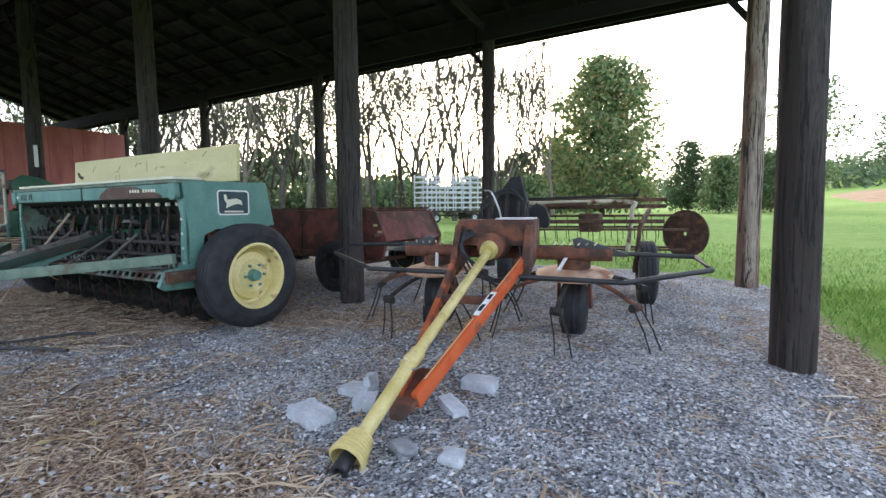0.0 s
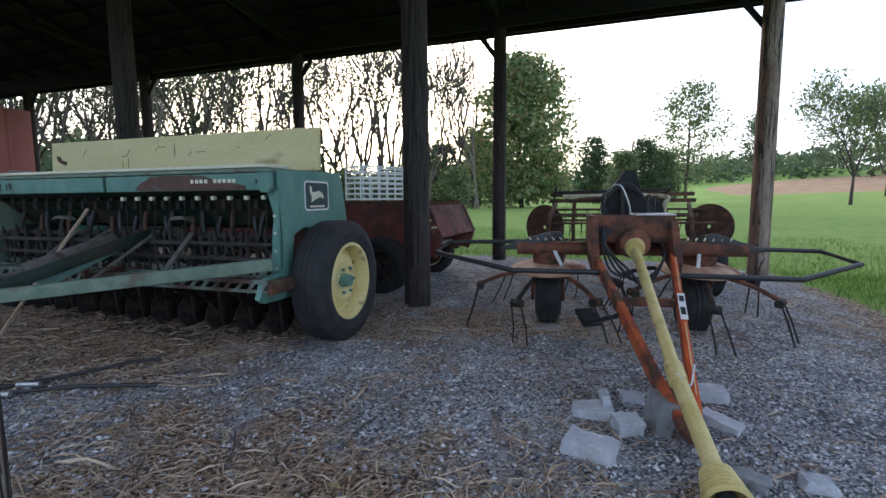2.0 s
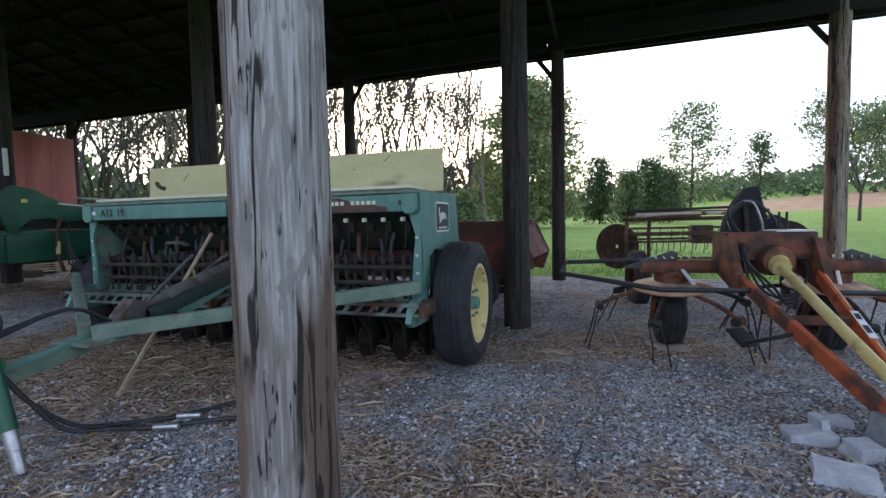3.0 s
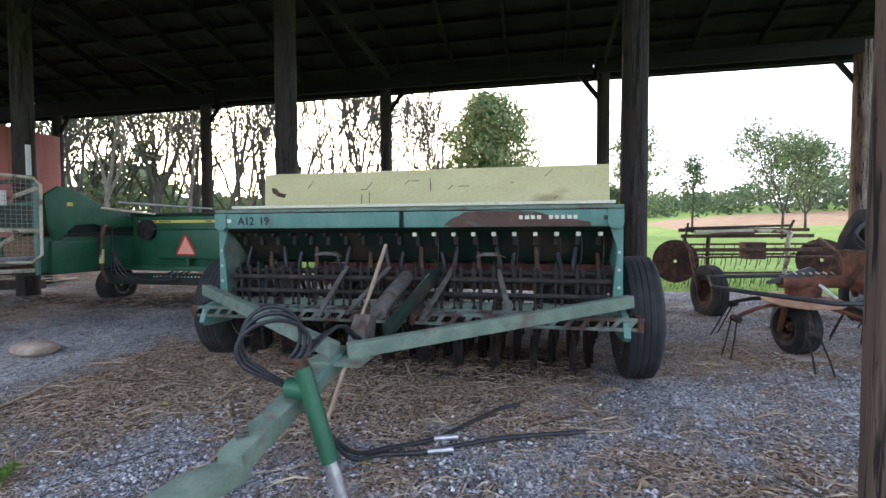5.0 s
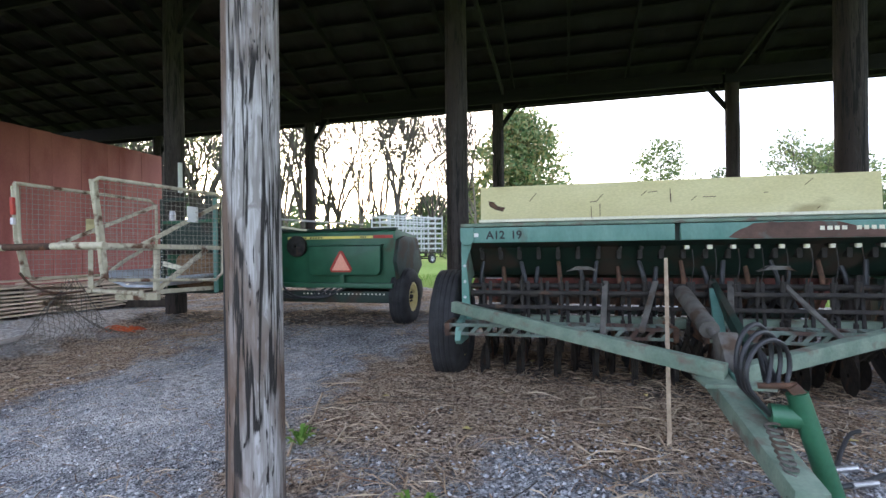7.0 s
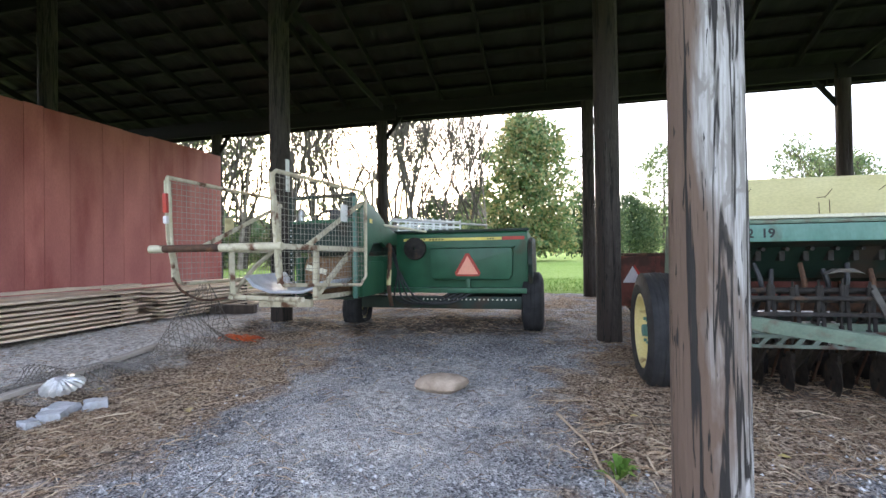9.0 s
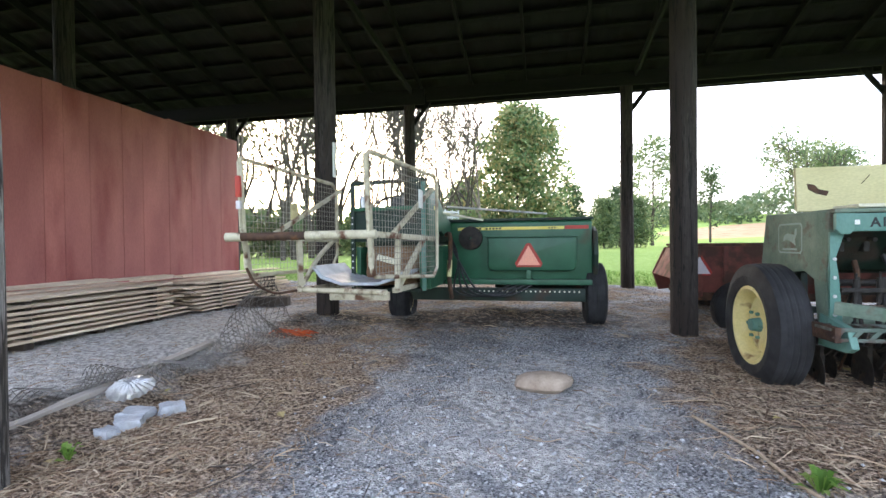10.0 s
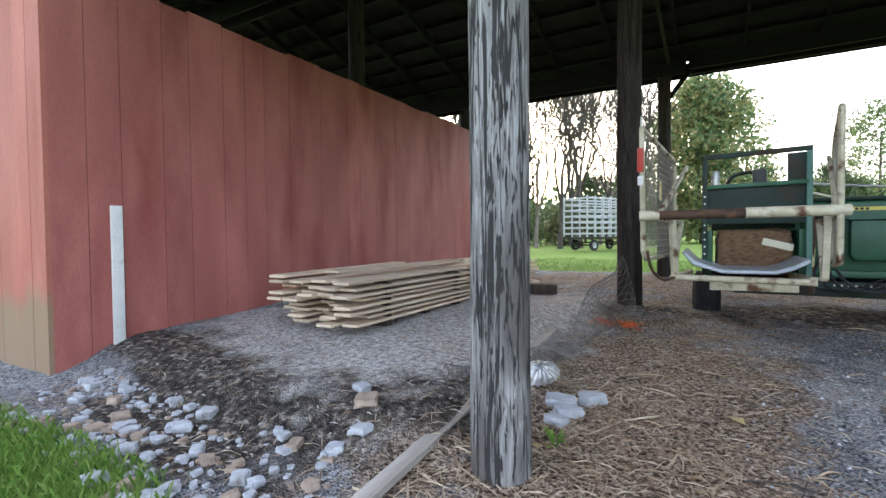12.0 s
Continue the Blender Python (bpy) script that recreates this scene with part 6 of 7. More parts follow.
def mesh_side(d, origin, along, pts, label, plate):
    """Tubular frame with welded wire mesh, standing on a plan line; pts are (distance along it, height)."""
    o, u = Vector((*origin, 0)), Vector((*along, 0)).normalized()

    def P(q, z):
        return o + u * q + Vector((0, 0, z))
    side = part("side_frame", tube(B(), [P(*p) for p in pts] + [P(*pts[0])], 0.019, 10, 0), CAGE_PAINT, d, label)
    ys, zs = [p[0] for p in pts], [p[1] for p in pts]

    def span(fixed, axis):
        hits = []
        for a, b in zip(pts, pts[1:] + pts[:1]):
            if (a[axis] - fixed) * (b[axis] - fixed) < 0:
                f = (fixed - a[axis]) / (b[axis] - a[axis])
                hits.append(a[1 - axis] + f * (b[1 - axis] - a[1 - axis]))
        return (min(hits), max(hits)) if len(hits) > 1 else None
    bm = B()
    q = min(ys) + 0.05
    while q < max(ys):
        s = span(q, 0)
        if s:
            rod(bm, P(q, s[0]), P(q, s[1]), 0.0024, seg=4)
        q += 0.054
    z = min(zs) + 0.05
    while z < max(zs):
        s = span(z, 1)
        if s:
            rod(bm, P(s[0], z), P(s[1], z), 0.0024, seg=4)
        z += 0.054
    part("wire_mesh", bm, WIRE_PALE, d, "square welded wire mesh")
    part("upright_plate", bar(bar(B(), P(*plate[0]), P(*plate[1]), 0.012, 0.07, 0.003), P(*plate[1]), P(*plate[2]), 0.012, 0.07, 0.003), CAGE_PAINT, d, "bent cream flat-iron upright")
    return side


def build_cage(d):
    mesh_side(d, (-0.64, -0.91), (0.12, 1.62), [(0.0, 2.03), (1.52, 1.99), (1.62, 1.93), (1.62, 1.18), (1.50, 1.02), (0.16, 1.03), (0.06, 1.10)], "chipped cream tube frame with rust", [(0.0, 2.0), (0.02, 1.45), (0.10, 1.06)])
    mesh_side(d, (0.52, -1.01), (0.22, 1.48), [(0.0, 1.97), (0.06, 2.02), (1.42, 2.0), (1.50, 1.92), (1.49, 1.04), (1.38, 0.95), (0.14, 1.03), (0.07, 1.12)], "chipped cream tube frame", [(0.0, 2.0), (0.07, 1.42), (0.10, 1.05)])
    part("cross_bar", rod(B(), (-0.62, -1.11, 1.36), (0.56, -0.95, 1.37), 0.033, seg=14), RUSTY, d, "rusty round push bar with cream paint")
    part("cross_bar_sleeve", rod(B(), (0.02, -1.023, 1.3655), (0.58, -0.947, 1.370), 0.036, seg=14), CAGE_PAINT, d)
    part("cross_bar_sleeve", rod(B(), (-0.63, -1.111, 1.36), (-0.50, -1.094, 1.361), 0.036, seg=14), CAGE_PAINT, d)
    part("rail", bar(B(), (0.55, -0.95, 1.37), (0.70, 0.48, 1.34), 0.035, 0.05), CAGE_PAINT, d)
    part("rail", bar(B(), (-0.58, -0.95, 1.365), (-0.44, 0.55, 1.34), 0.035, 0.045), CAGE_PAINT, d)
    part("brace", bar(B(), (-0.55, -0.62, 1.37), (-0.40, 0.56, 1.90), 0.03, 0.042), CAGE_PAINT, d)
    part("brace", bar(B(), (0.58, -0.55, 1.37), (0.70, 0.46, 1.88), 0.03, 0.045), CAGE_PAINT, d)
    # hangers from the rails down to the pan
    part("strut", bar(B(), (-0.474, -0.25, 1.35), (-0.45, -0.27, 0.88), 0.05, 0.045), CAGE_PAINT, d)
    part("strut", bar(B(), (0.566, -0.34, 1.35), (0.554, -0.34, 0.87), 0.05, 0.045), CAGE_PAINT, d)
    part("strut", bar(B(), (0.62, 0.34, 1.33), (0.552, -0.34, 0.88), 0.045, 0.045), CAGE_PAINT, d)
    part("strut", tube(B(), [(-0.44, 0.40, 1.32), (-0.45, 0.10, 1.16), (-0.455, -0.16, 0.96), (-0.45, -0.30, 0.88)], 0.024, 8, 4), CAGE_PAINT, d)
    part("rub_rail", tube(B(), [(-0.45, -0.30, 0.86), (-0.44, -0.24, 0.853), (0.0, -0.34, 0.856), (0.49, -0.47, 0.862)], 0.026, 10, 3), CAGE_PAINT, d)
    part("base_board", bar(B(), (-0.19, -0.17, 0.79), (0.42, -0.18, 0.797), 0.05, 0.08), CAGE_PAINT, d, "faded cream bumper board")
    for x in (-0.42, 0.50):
        part("base_side", bar(B(), (x, -0.26, 0.86), (x * 0.9, 0.95, 0.82), 0.05, 0.05), CAGE_PAINT, d)
    part("pan", prism(B(), [(-0.40, 1.07), (-0.31, 0.965), (-0.10, 0.895), (0.28, 0.895), (0.40, 0.935), (0.50, 1.0), (0.49, 1.02), (0.39, 0.955), (0.27, 0.915), (-0.10, 0.915), (-0.30, 0.985), (-0.39, 1.085)], -0.12, 0.62, "y", 0.003), PAN_METAL, d, "bluish sheet metal bale pan")
    part("pan_edge", tube(B(), [(-0.40, -0.125, 1.07), (-0.31, -0.125, 0.965), (-0.10, -0.125, 0.90), (0.28, -0.125, 0.90), (0.40, -0.125, 0.94), (0.50, -0.125, 1.0)], 0.013, 8), PAN_METAL, d)
    part("loose_slat", bar(B(), (0.20, 0.10, 1.16), (0.42, 0.14, 1.10), 0.02, 0.06), CREAM_WHITE, d, "loose white slat in the bale mouth")
    part("hook", tube(B(), [(-0.60, -0.90, 1.10), (-0.58, -0.80, 0.96), (-0.52, -0.60, 0.86), (-0.45, -0.35, 0.86)], 0.012, 8, 4), RUSTY, d)
    part("reflector", bar(B(), (-0.645, -0.925, 1.70), (-0.645, -0.93, 1.88), 0.045, 0.03), RED_SIGN, d, "red reflector sleeve")
    part("reflector", bar(B(), (-0.645, -0.925, 1.60), (-0.645, -0.925, 1.67), 0.04, 0.03), SIGN_WHITE, d, "faded white reflector band")
    part("plate", box(B(), (-0.58, -0.22, 1.53), (-0.572, -0.08, 1.70), 0.003), CREAM, d, "yellow number plate")
    part("tag", box(B(), (0.655, -0.03, 1.64), (0.663, 0.13, 1.82), 0.003), WHITE, d, "white paper tag").matrix_local = pose(0.02, 0, 0)


build_cage(cage)


# ---- lumber stack ----
def lumber(name, x, y, turn, length, layers, across, seed, ends=0.12):
    rng = random.Random(seed)
    z = zat(x, y + length / 2) + 0.0
    st = thing(name, x, y, z, turn, "stack of rough-sawn pale boards beside the red wall", "lumber stack", "board stacks")
    zz = 0.05
    for s in (0.2, 0.5, 0.8):
        part("bearer", box(B(), (-0.58, length * s - 0.05, -0.14), (0.52, length * s + 0.05, 0.05), 0.006), OLD_WOOD, st)
    w = 1.06 / across
    meshes = []
    for k in range(4):
        me = mesh_of("board", box(B(), (-w * (0.46 + 0.01 * k), 0, 0), (w * (0.46 + 0.01 * k), length * (1 - 0.02 * k), 0.028), 0.003), smooth=0)
        me.materials.append(BOARD)
        meshes.append(me)
    for i in range(layers):
        for j in range(across):
            o = share("board", rng.choice(meshes), st, pose(-0.53 + w * (j + 0.5) + rng.uniform(-0.03, 0.03), rng.uniform(-ends, ends) * (1.6 if i > layers - 3 else 1), zz + i * 0.058 + rng.uniform(0, 0.008), 0, 0, rng.uniform(-1.3, 1.3)))
        if i < layers - 1:
            for s in (0.2, 0.8):
                part("sticker", box(B(), (-0.52, length * s - 0.03, zz + i * 0.058 + 0.029), (0.52, length * s + 0.03, zz + i * 0.058 + 0.057)), OLD_WOOD, st)
    for k in range(2):
        share("board", meshes[k], st, pose(-0.38 + 0.42 * k, -0.2 + 0.35 * k, zz + layers * 0.058 + 0.004 + 0.036 * k, 0, 0, 6 - 9 * k))
    return st


lumber("lumber_stack", -15.56, 1.62, 0.5, 2.6, 8, 5, 1, 0.2)
lumber("lumber_stack", -15.55, 4.45, -0.5, 2.45, 8, 5, 2, 0.1)
tagged(part("timber_block", box(B(), (-0.5, -0.09, 0), (0.35, 0.09, 0.16), 0.012), OLD_WOOD), "short black timber under the board stack", "timber").matrix_world = pose(-14.62, 5.6, zat(-14.6, 5.6), 0, 0, 12)
tagged(part("wall_plank", box(B(), (-0.02, -0.05, 0), (0.02, 0.05, 1.42), 0.006), WHITE), "white weathered plank upright against the red wall", "plank").matrix_world = pose(WALL_X + 0.055, 0.51, 0.14)
tagged(part("edging_board", bar(B(), (-13.42, -0.42, 0.03), (-13.44, 2.72, 0.29), 0.09, 0.04, 0.004), GREY_WOOD), "grey weathered edging board lying on the ground", "board")


# ---- stones, blocks and litter ----
def rough_block(name, x, y, size, turn, seed, material, label, category, group="", tilt=(0, 0), sink=0.2, round_off=0.15, uneven=0.18):
    """Broken block or stone: a cube drawn towards a ball, with knocked corners and pitted faces."""
    bm = B()
    bmesh.ops.create_cube(bm, size=1)
    bmesh.ops.subdivide_edges(bm, edges=bm.edges[:], cuts=4, use_grid_fill=True)
    for v in bm.verts:
        ball = v.co.normalized() * 0.58
        v.co = v.co.lerp(ball, round_off)
        n = noise.noise(v.co * 1.7 + Vector((seed * 3.1, 0, 0)))
        chip = max(0, noise.noise(v.co * 2.3 + Vector((0, seed * 5.3, 0)))) * 0.35
        k = 1 + (uneven + 0.3 * round_off) * n - chip * max(0, v.co.length - 0.5)
        v.co = Vector((v.co.x * size[0] * k, v.co.y * size[1] * k, v.co.z * size[2] * (1 + (uneven + 0.02) * n)))
        v.co += Vector([noise.noise(v.co * 22 + Vector((seed, i * 9, 0))) for i in range(3)]) * 0.008
    ob = tagged(part(name, bm, material, None, "", 35), label, category, group)
    ob.matrix_world = pose(x, y, zat(x, y) + size[2] * (0.5 - sink), tilt[0], tilt[1], turn)
    return ob


for i, (x, y, sx, sy, sz, turn, tx, ty) in enumerate((
        (-1.97, 1.86, 0.27, 0.19, 0.10, -14, 0, 3), (-1.97, 2.27, 0.25, 0.17, 0.085, 2, 0, -6), (-1.79, 2.13, 0.15, 0.13, 0.12, 24, 8, 0),
        (-1.75, 2.53, 0.15, 0.10, 0.07, 8, 0, 0), (-1.63, 2.24, 0.09, 0.24, 0.27, 14, 0, 12), (-1.31, 2.72, 0.24, 0.16, 0.11, 4, 0, 0), (-1.31, 2.34, 0.23, 0.11, 0.08, -32, 0, 10), (-1.90, 2.32, 0.05, 0.13, 0.19, 12, 0, -8))):
    rough_block("concrete_block", x, y, (sx * 0.9, sy * 0.9, sz * 0.9), turn, i + 1, CONCRETE_DARK if i == 4 else CONCRETE, "broken pale grey concrete block on gravel", "block", "broken blocks", (tx, ty), round_off=0.0, uneven=0.03, sink=0.3)
rough_block("stone", -1.04, 1.86, (0.12, 0.10, 0.06), 0, 21, CONCRETE, "small pale grey stone on gravel", "stone", "loose stones", round_off=0.4)
rough_block("stone", -1.30, 1.82, (0.16, 0.10, 0.05), -30, 22, CONCRETE_DARK, "flat grey stone on gravel", "stone", "loose stones", round_off=0.3)
rough_block("fieldstone", -10.05, 2.44, (0.40, 0.28, 0.16), -12, 23, SANDSTONE, "flat tan fieldstone lying on the gravel", "stone", sink=0.2, round_off=0.85, uneven=0.08)
for i, (x, y, sx, sy, sz, t) in enumerate(((-12.98, 1.36, 0.20, 0.16, 0.08, 15), (-12.90, 1.22, 0.17, 0.14, 0.08, 30), (-12.80, 1.50, 0.17, 0.12, 0.09, 50), (-12.93, 1.08, 0.14, 0.10, 0.06, -10))):
    rough_block("paving_block", x, y, (sx, sy, sz), t, 30 + i, CONCRETE, "pale broken paving block in the litter", "block", "paving blocks")
rg = np.random.default_rng(9)
for i in range(290):
    x, y = rg.uniform(-16.7, -13.5), rg.uniform(-0.8, 0.12)
    y += 0.25 * (x + 15) * -0.15
    s = 0.03 + 0.085 * rg.uniform(0, 1) ** 2.6
    rough_block("rubble_stone", x, y, (s, s * rg.uniform(0.6, 0.9), s * rg.uniform(0.4, 0.7)), rg.uniform(0, 360), 50 + i, RUBBLE if i % 4 else SANDSTONE, "pale grey rubble stone by the dirt bank", "stone", "rubble stones", round_off=0.3)


def shell_lamp():
    """Crumpled ribbed aluminium dish."""
    bm = B()
    n, rings = 40, 7
    grid = []
    for i in range(rings):
        f = i / (rings - 1)
        ring = []
        for k in range(n):
            a = 2 * math.pi * k / n
            r = 0.02 + 0.125 * f
            rib = 0.009 * f * (1 if k % 2 else -1)
            ring.append(bm.verts.new((r * math.cos(a) * 1.15, r * math.sin(a) * 0.8, 0.08 * (1 - f ** 2) + rib + 0.02 * noise.noise(Vector((k * 0.3, i, 0))))))
        grid.append(ring)
    for a, b in zip(grid, grid[1:]):
        for k in range(n):
            bm.faces.new((a[k], a[(k + 1) % n], b[(k + 1) % n], b[k]))
    bm.faces.new(grid[0])
    bmesh.ops.solidify(bm, geom=bm.faces[:], thickness=0.004)
    ob = tagged(part("aluminium_dish", bm, ALU, None, "", 20), "crumpled ribbed aluminium dish on the dirt", "dish")
    ob.matrix_world = pose(-13.20, 1.53, zat(-13.20, 1.53) + 0.10, 32, -8, 40)


shell_lamp()


def chicken_wire():
    """Sagging hexagonal wire netting draped from the cage to the ground."""
    bm = B()
    nu, nv = 44, 15

    def at(u, v):
        x = -12.75 - 0.75 * u + 0.10 * math.sin(v * 9 + u * 5)
        y = 3.0 - 1.5 * u + 0.5 * v * (1 - u) - 0.6 * v * u
        base = zat(x, y)
        z = base + 0.04 + (0.85 * (1 - v)) * math.exp(-((u - 0.18) / 0.16) ** 2) + 0.06 * (1 - v) + 0.03 * math.sin(u * 21 + v * 7)
        return Vector((x - 0.25 * v, y, z))
    for i in range(nu):
        for j in range(nv):
            u0, v0 = (i + 0.5 * (j % 2)) / nu, j / nv
            p = at(u0, v0)
            for du in (0.5 / nu, -0.5 / nu):
                if 0 <= u0 + du <= 1:
                    rod(bm, p, at(u0 + du, v0 + 1 / nv), 0.0032, seg=3)
    tagged(part("wire_netting", bm, WIRE, None, "", 0), "sagging rusty chicken wire lying over the dirt", "wire netting")


chicken_wire()
bm = B()
for k in range(26):
    a = k * 2.4
    p = Vector((-13.0 + 0.16 * math.cos(a) * ((k % 5) / 5), 3.62 + 0.12 * math.sin(a * 1.3), 0))
    p.z = zat(p.x, p.y) + 0.03
    tube(bm, [p, p + Vector((0.10 * math.cos(a), 0.08 * math.sin(a), 0.03)), p + Vector((0.2 * math.cos(a + 0.6), 0.14 * math.sin(a + 0.6), 0.0))], 0.006, 4, 3)
tagged(part("twine_tangle", bm, ORANGE), "tangle of orange baler twine on the dirt", "twine", kind="stuff")
tagged(part("cable", tube(B(), [(x, y, zat(x, y) + 0.014) for x, y in ((-9.05, 2.0), (-8.95, 1.75), (-8.85, 1.5), (-8.8, 1.2), (-8.7, 0.95))], 0.010, 6, 4), STICK), "thin brown stick cable on the litter", "stick")
rb = np.random.default_rng(4)
for i in range(70):
    x, y = rb.choice([-4.6, -6.0, -8.0, -12.3]) + rb.normal(0, 0.9), rb.uniform(0.3, 2.4)
    a, l = rb.uniform(0, math.pi), rb.uniform(0.15, 0.5)
    pts = [(x + math.cos(a) * l * f + rb.normal(0, 0.02), y + math.sin(a) * l * f + rb.normal(0, 0.02), 0) for f in (-0.5, 0, 0.5)]
    pts = [(px, py, zat(px, py) + 0.015) for px, py, _ in pts]
    tagged(part("twig", tube(B(), pts, rb.uniform(0.0025, 0.005), 5, 3), STICK if i % 3 else BARK), "dry brown twig lying in the litter", "twig", "fallen twigs")


def scatter(name, n, place, shape, material, label, category):
    """Many small pieces of one sort, joined: shape gives vertices about the origin and faces."""
    g = np.random.default_rng(len(name) * 7 + n)
    x, y = place(g, n)
    z = height(x, y)
    n = len(x)
    v0, f0 = shape
    v0 = np.array(v0)
    a = g.uniform(0, 2 * math.pi, n)
    ca, sa = np.cos(a)[:, None], np.sin(a)[:, None]
    s = g.uniform(0.55, 1.5, (n, 1))
    jit = g.uniform(0.75, 1.25, (n, len(v0), 3))
    vv = v0[None] * jit * s[:, :, None]
    X = vv[:, :, 0] * ca - vv[:, :, 1] * sa + x[:, None]
    Y = vv[:, :, 0] * sa + vv[:, :, 1] * ca + y[:, None]
    Z = vv[:, :, 2] + z[:, None]
    V = np.stack([X, Y, Z], 2).reshape(-1, 3)
    base = (np.arange(n) * len(v0))[:, None]
    F = [(row + b).tolist() for b in base[:, 0] for row in (np.array(f) for f in f0)]
    return soup(name, V.tolist(), F, material, label, category)


def pad(g, n, need=None, low=0.0):
    x, y = g.uniform(-16.8, 1.8, n), g.uniform(-2.6, 9.2, n) ** 1.0
    y = -2.6 + (y + 2.6) * g.uniform(0, 1, n) ** 0.45
    c = covers(x, y)
    keep = c["grass"] < 0.35
    if need == "litter":
        nz = np.array([noise.noise(Vector((a * 1.3, b * 1.3, 3))) for a, b in zip(x, y)])
        nz = nz + 0.9 * np.array([noise.noise(Vector((a * 4.1, b * 4.1, 7))) for a, b in zip(x, y)])
        keep &= (c["litter"] + c["dirt_shade"] * np.where(x < -13.4, -0.9, 0.3) - c["pale"] + 0.55 * nz + g.uniform(-0.25, 0.25, n)) > 0.45
    if need == "stone":
        keep &= (c["litter"] + c["dirt_shade"] * 1.3 + c["pale"] * 0.9 + g.uniform(-0.3, 0.3, n)) < 0.62
        keep &= (x > -7.5) | (g.uniform(0, 1, n) < 0.45)
    return x[keep], y[keep]


def lawn(g, n):
    k = n // 3
    x = np.concatenate([g.uniform(-18, 5, k), g.uniform(0.8, 5, k), g.uniform(-18.5, -13.6, n - 2 * k)])
    y = np.concatenate([8.5 + 9 * g.uniform(0, 1, k) ** 1.8, g.uniform(-1, 9, k), g.uniform(-2.4, -0.3, n - 2 * k)])
    keep = covers(x, y)["grass"] + g.uniform(-0.3, 0.3, n) > 0.6
    return x[keep], y[keep]


octa = ([(0.0125, 0, 0.002), (0.002, 0.010, 0), (-0.0115, 0.002, 0.003), (0, -0.0105, 0.001), (0.002, 0.001, 0.010), (0, 0, -0.004)], [(0, 1, 4), (1, 2, 4), (2, 3, 4), (3, 0, 4), (1, 0, 5), (2, 1, 5), (3, 2, 5), (0, 3, 5)])
straw_shape = ([(-0.055, -0.0018, 0.004), (-0.055, 0.0018, 0.004), (0, -0.002, 0.013), (0, 0.002, 0.013), (0.055, -0.0016, 0.003), (0.055, 0.0016, 0.003)], [(0, 2, 3, 1), (2, 4, 5, 3)])
blade = ([(-0.004, 0, 0), (0.004, 0, 0), (0.012, 0.004, 0.05), (0.03, 0.01, 0.075)], [(0, 1, 2), (0, 2, 3)])
leaf_shape = ([(-0.035, 0, 0.006), (0, 0.022, 0.014), (0.04, 0, 0.008), (0, -0.02, 0.016)], [(0, 3, 2, 1)])
scatter("gravel", 120000, lambda g, n: pad(g, n, "stone"), octa, PEBBLE, "loose blue-grey crushed gravel stones", "gravel")
scatter("straw_litter", 125000, lambda g, n: pad(g, n, "litter"), straw_shape, STRAW, "dry brown straw and needle litter", "straw")
long_straw = ([(-0.12, -0.0022, 0.006), (-0.12, 0.0022, 0.006), (-0.02, -0.0025 + 0.02, 0.02), (-0.02, 0.0025 + 0.02, 0.02), (0.12, -0.002, 0.004), (0.12, 0.002, 0.004)], [(0, 2, 3, 1), (2, 4, 5, 3)])
scatter("long_straw", 9000, lambda g, n: pad(g, n, "litter"), long_straw, STRAW, "long pale hay stems strewn over the ground", "straw")
scatter("fallen_leaves", 420, lambda g, n: pad(g, n, "litter"), leaf_shape, DEAD_LEAF, "scattered dry tan fallen leaves", "leaves")
scatter("lawn_grass", 90000, lawn, blade, GRASS_BLADE, "short mown green grass blades", "grass")

scatter("stray_straw", 16000, lambda g, n: pad(g, n), straw_shape, STRAW, "single dry straws strewn over the gravel", "straw")


def dirt_bank(g, n):
    x, y = g.uniform(-17, -13.5, n), g.uniform(-0.6, 3.4, n)
    nz = np.array([noise.noise(Vector((a * 2.3, b * 3.1, 5))) for a, b in zip(x, y)])
    keep = nz + g.uniform(-0.25, 0.25, n) > 0.0
    return x[keep], y[keep]


chip_shape = ([(-0.026, 0, 0.003), (0, 0.006, 0.008), (0.03, 0.002, 0.004), (0.004, -0.007, 0.009)], [(0, 3, 2, 1)])
CHIP = leafy("pale_wood_chips", [(0.30, 0.27, 0.24), (0.46, 0.43, 0.39), (0.60, 0.57, 0.53), (0.16, 0.13, 0.11)], 0.0)
scatter("wood_chips", 2600, dirt_bank, chip_shape, CHIP, "pale splinters and bark chips on dark dirt", "chips")
for i, (x, y, s) in enumerate(((-13.83, 0.22, 0.12), (-13.9, 0.08, 0.10), (-14.17, -0.02, 0.10), (-13.95, 0.42, 0.18), (-14.1, 0.56, 0.12))):
    rough_block("flat_stone", x, y, (s, s * 0.8, 0.05), 40 * i, 200 + i, CONCRETE if i != 3 else SANDSTONE, "flat pale stone lying beside the edging board", "stone", "flat stones", round_off=0.4)


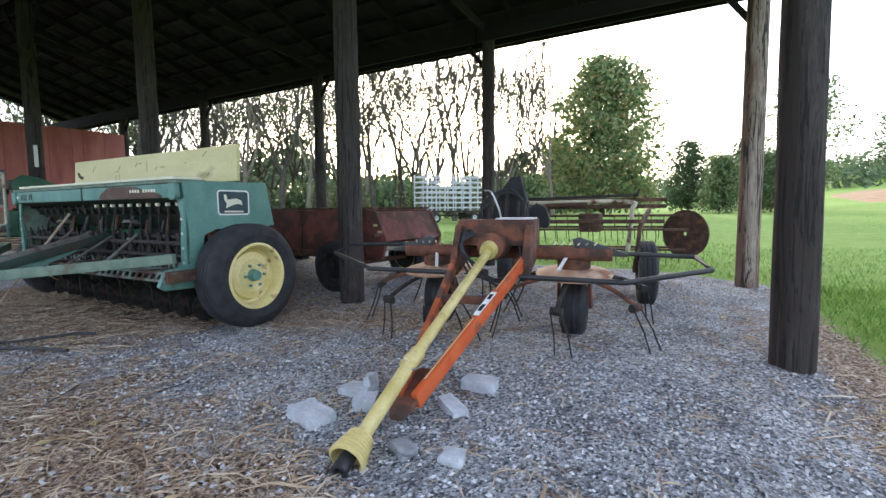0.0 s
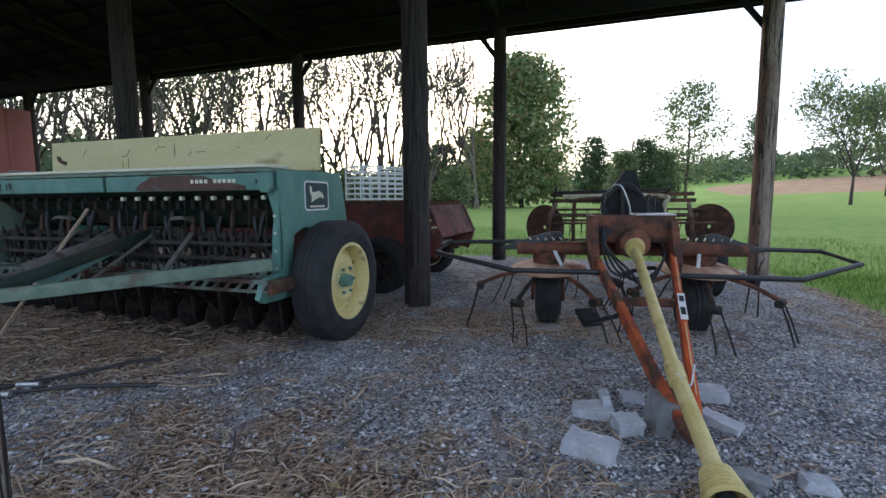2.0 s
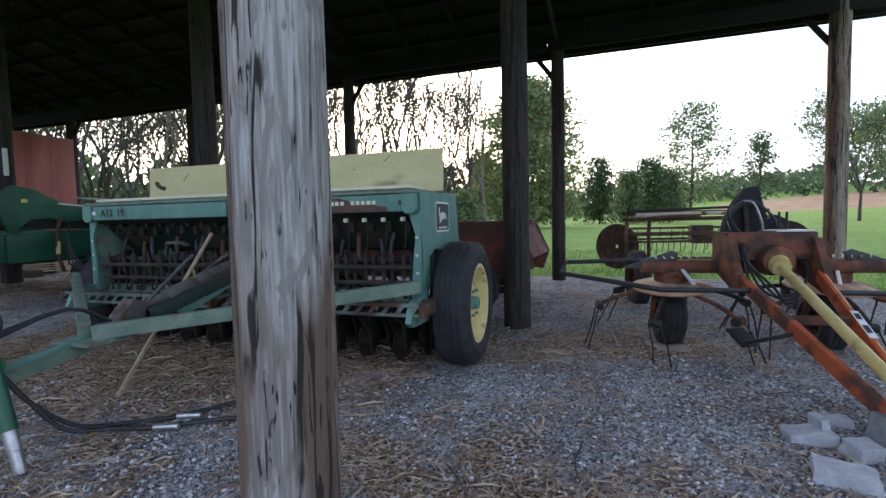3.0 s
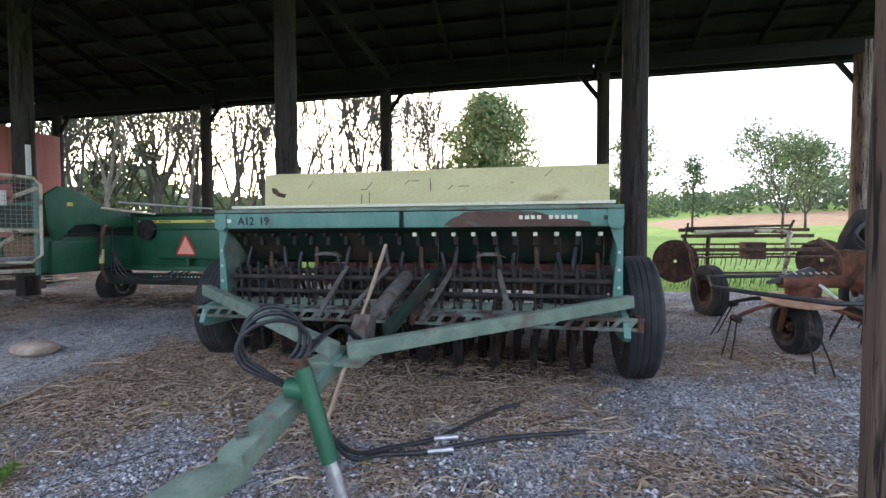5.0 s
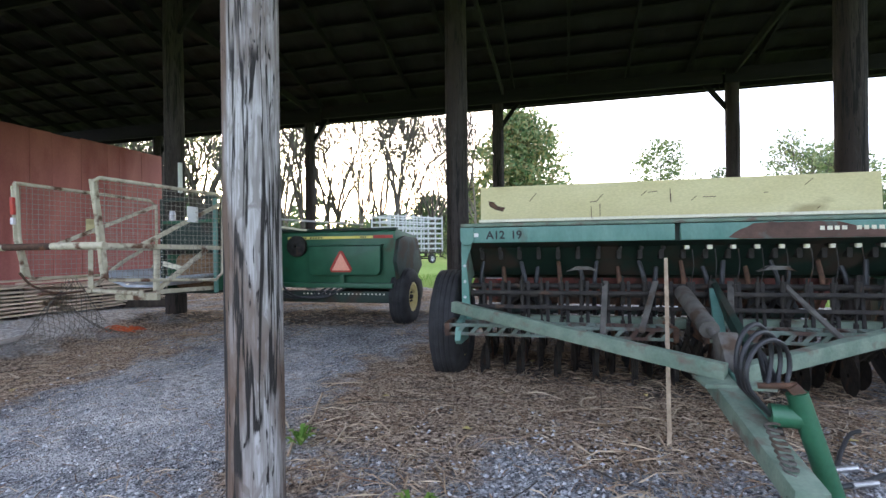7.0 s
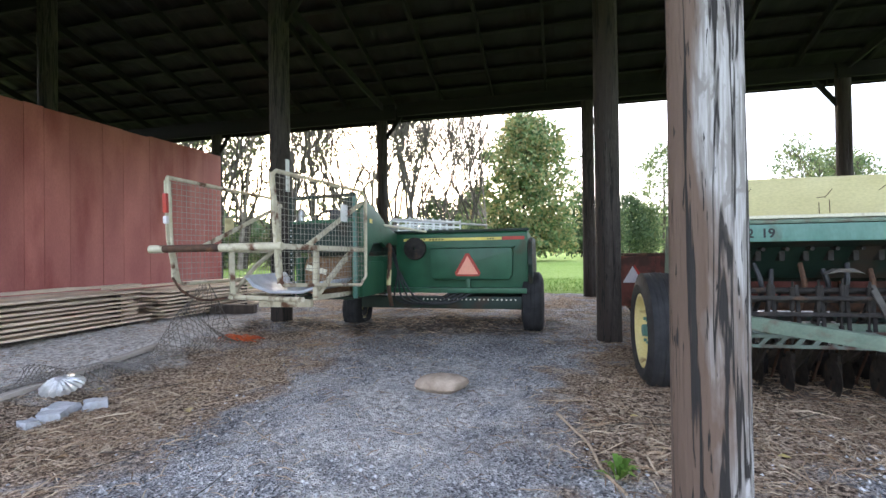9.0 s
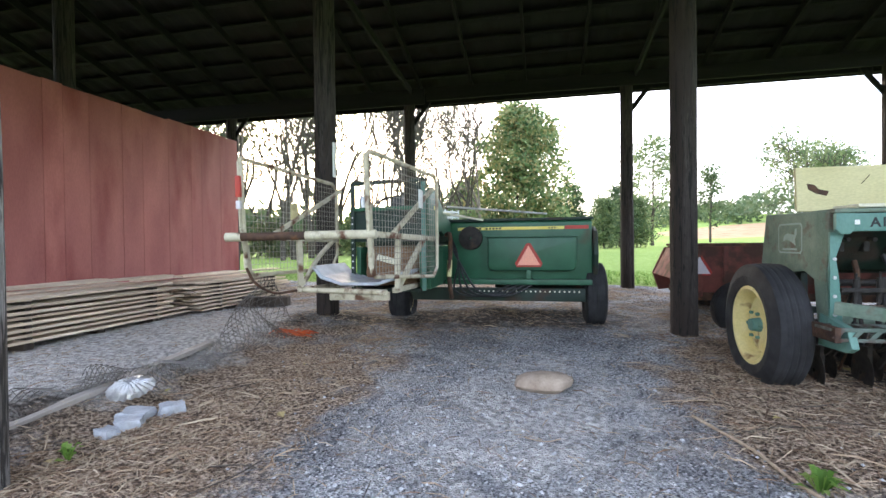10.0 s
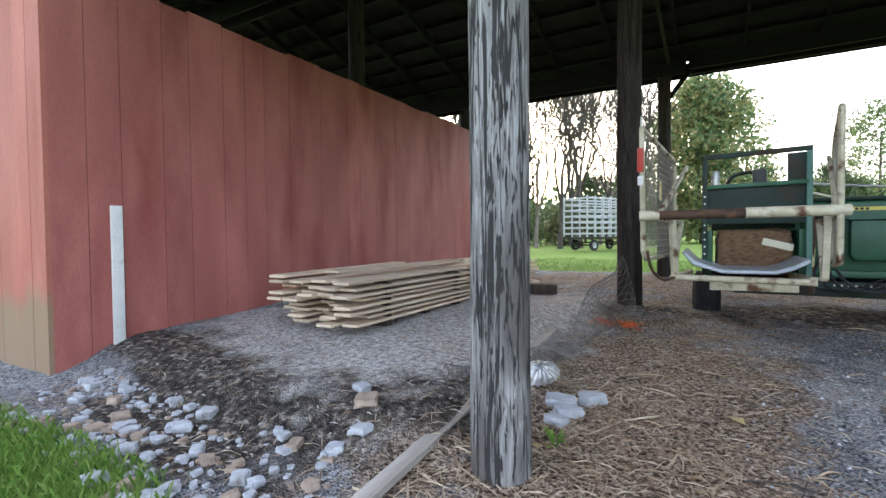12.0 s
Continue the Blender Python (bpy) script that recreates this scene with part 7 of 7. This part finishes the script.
def weed(x, y, n, seed):
    g = np.random.default_rng(seed)
    V, F = [], []
    for k in range(n):
        a, l, up = g.uniform(0, 2 * math.pi), g.uniform(0.05, 0.14), g.uniform(0.03, 0.12)
        d, s = Vector((math.cos(a), math.sin(a), 0)), Vector((-math.sin(a), math.cos(a), 0))
        b = len(V)
        V += [tuple(d * 0.01), tuple(d * l * 0.6 + s * 0.016 + Vector((0, 0, up))), tuple(d * l + Vector((0, 0, up * 0.9))), tuple(d * l * 0.6 - s * 0.016 + Vector((0, 0, up)))]
        F.append((b, b + 1, b + 2, b + 3))
    me = bpy.data.meshes.new("weed")
    me.from_pydata(V, [], F)
    me.materials.append(GRASS_BLADE)
    ob = new("weed", me)
    ob.location = (x, y, zat(x, y))
    tagged(ob, "small bright green weed in the straw", "weed", "ground weeds", "stuff")


for i, (x, y, n) in enumerate(((-7.75, 0.55, 26), (-8.72, 1.12, 24), (-8.0, 0.1, 18), (-12.85, 0.75, 12), (-7.1, 0.15, 30))):
    weed(x, y, n, i)


# ---- hay wagon and shed far off ----
wagon = thing("hay_wagon", -19.3, 34.5, zat(-19.3, 34.5) + 0.12, 60, "pale grey slatted hay wagon standing on the grass", "wagon")


def build_wagon(d):
    half = 2.85
    part("deck", box(B(), (-half, -1.15, 0.85), (half, 1.15, 0.97), 0.01), STEEL_DARK, d)
    for y in (-1.12, 1.12):
        for k in range(7):
            part("slat", box(B(), (-half, y - 0.02, 1.15 + 0.42 * k), (half, y + 0.02, 1.27 + 0.42 * k), 0.005), WAGON_GREY, d)
        for k in range(8):
            x = -half + 0.05 + (2 * half - 0.1) * k / 7
            part("stake", box(B(), (x - 0.045, y - 0.05, 0.97), (x + 0.045, y + 0.05, 3.9), 0.005), WAGON_GREY, d)
    for x in (-half, half):
        for k in range(7):
            part("slat", box(B(), (x - 0.02, -1.1, 1.15 + 0.42 * k), (x + 0.02, 1.1, 1.27 + 0.42 * k), 0.005), WAGON_GREY, d)
    for x in (-1.9, 1.8):
        for s in (-1, 1):
            wheel(d, x, s * 0.9, 0.38, 0.38, 0.22, 0.2, -s, WAGON_GREY, STEEL_DARK, 90, 3, "white rim")
        part("axle", rod(B(), (x, -0.9, 0.4), (x, 0.9, 0.4), 0.05, seg=8), STEEL_DARK, d)
    part("reach", box(B(), (-3.4, -0.06, 0.5), (2.6, 0.06, 0.62)), STEEL_DARK, d)


build_wagon(wagon)
shed = thing("shed", -49, 74, zat(-49, 74), 20, "small red shed among the trees", "shed")
part("wall", box(B(), (-3, -2, 0), (3, 2, 2.4), 0.02), WAGON_RED, shed)
part("roof", prism(B(), [(-2.3, 2.4), (2.3, 2.4), (0, 3.7)], -3.2, 3.2, "x"), ROOF_TIN, shed)


# ---- wall boards ----
def boards(parent, length, top, seed, turned):
    """Vertical boards of three widths, tight joints."""
    rng = random.Random(seed)
    kinds = {}
    for w in (0.30, 0.42, 0.60):
        me = mesh_of("wall_board", box(B(), (0, 0, 0), (0.045, w - 0.006, top), 0.0012), smooth=0)
        me.materials.append(BARN_BLEACHED if turned else BARN_RED)
        kinds[w] = me
    at = 0.0
    while at < length:
        w = rng.choice((0.30, 0.42, 0.60))
        o, low = rng.uniform(0, 0.003), rng.uniform(-0.02, 0.02)
        if turned:
            m = pose(-at, 0.045 - o, low) @ Matrix(((0, -1, 0, 0), (-1, 0, 0, 0), (0, 0, 1, 0), (0, 0, 0, 1)))
        else:
            m = pose(-0.045 + o, at, low)
        share("wall_board", kinds[w], parent, m)
        at += w


boards(wall, 8.0, WALL_TOP, 1, False)
boards(south, 5.9, WALL_TOP + 0.6, 2, True)
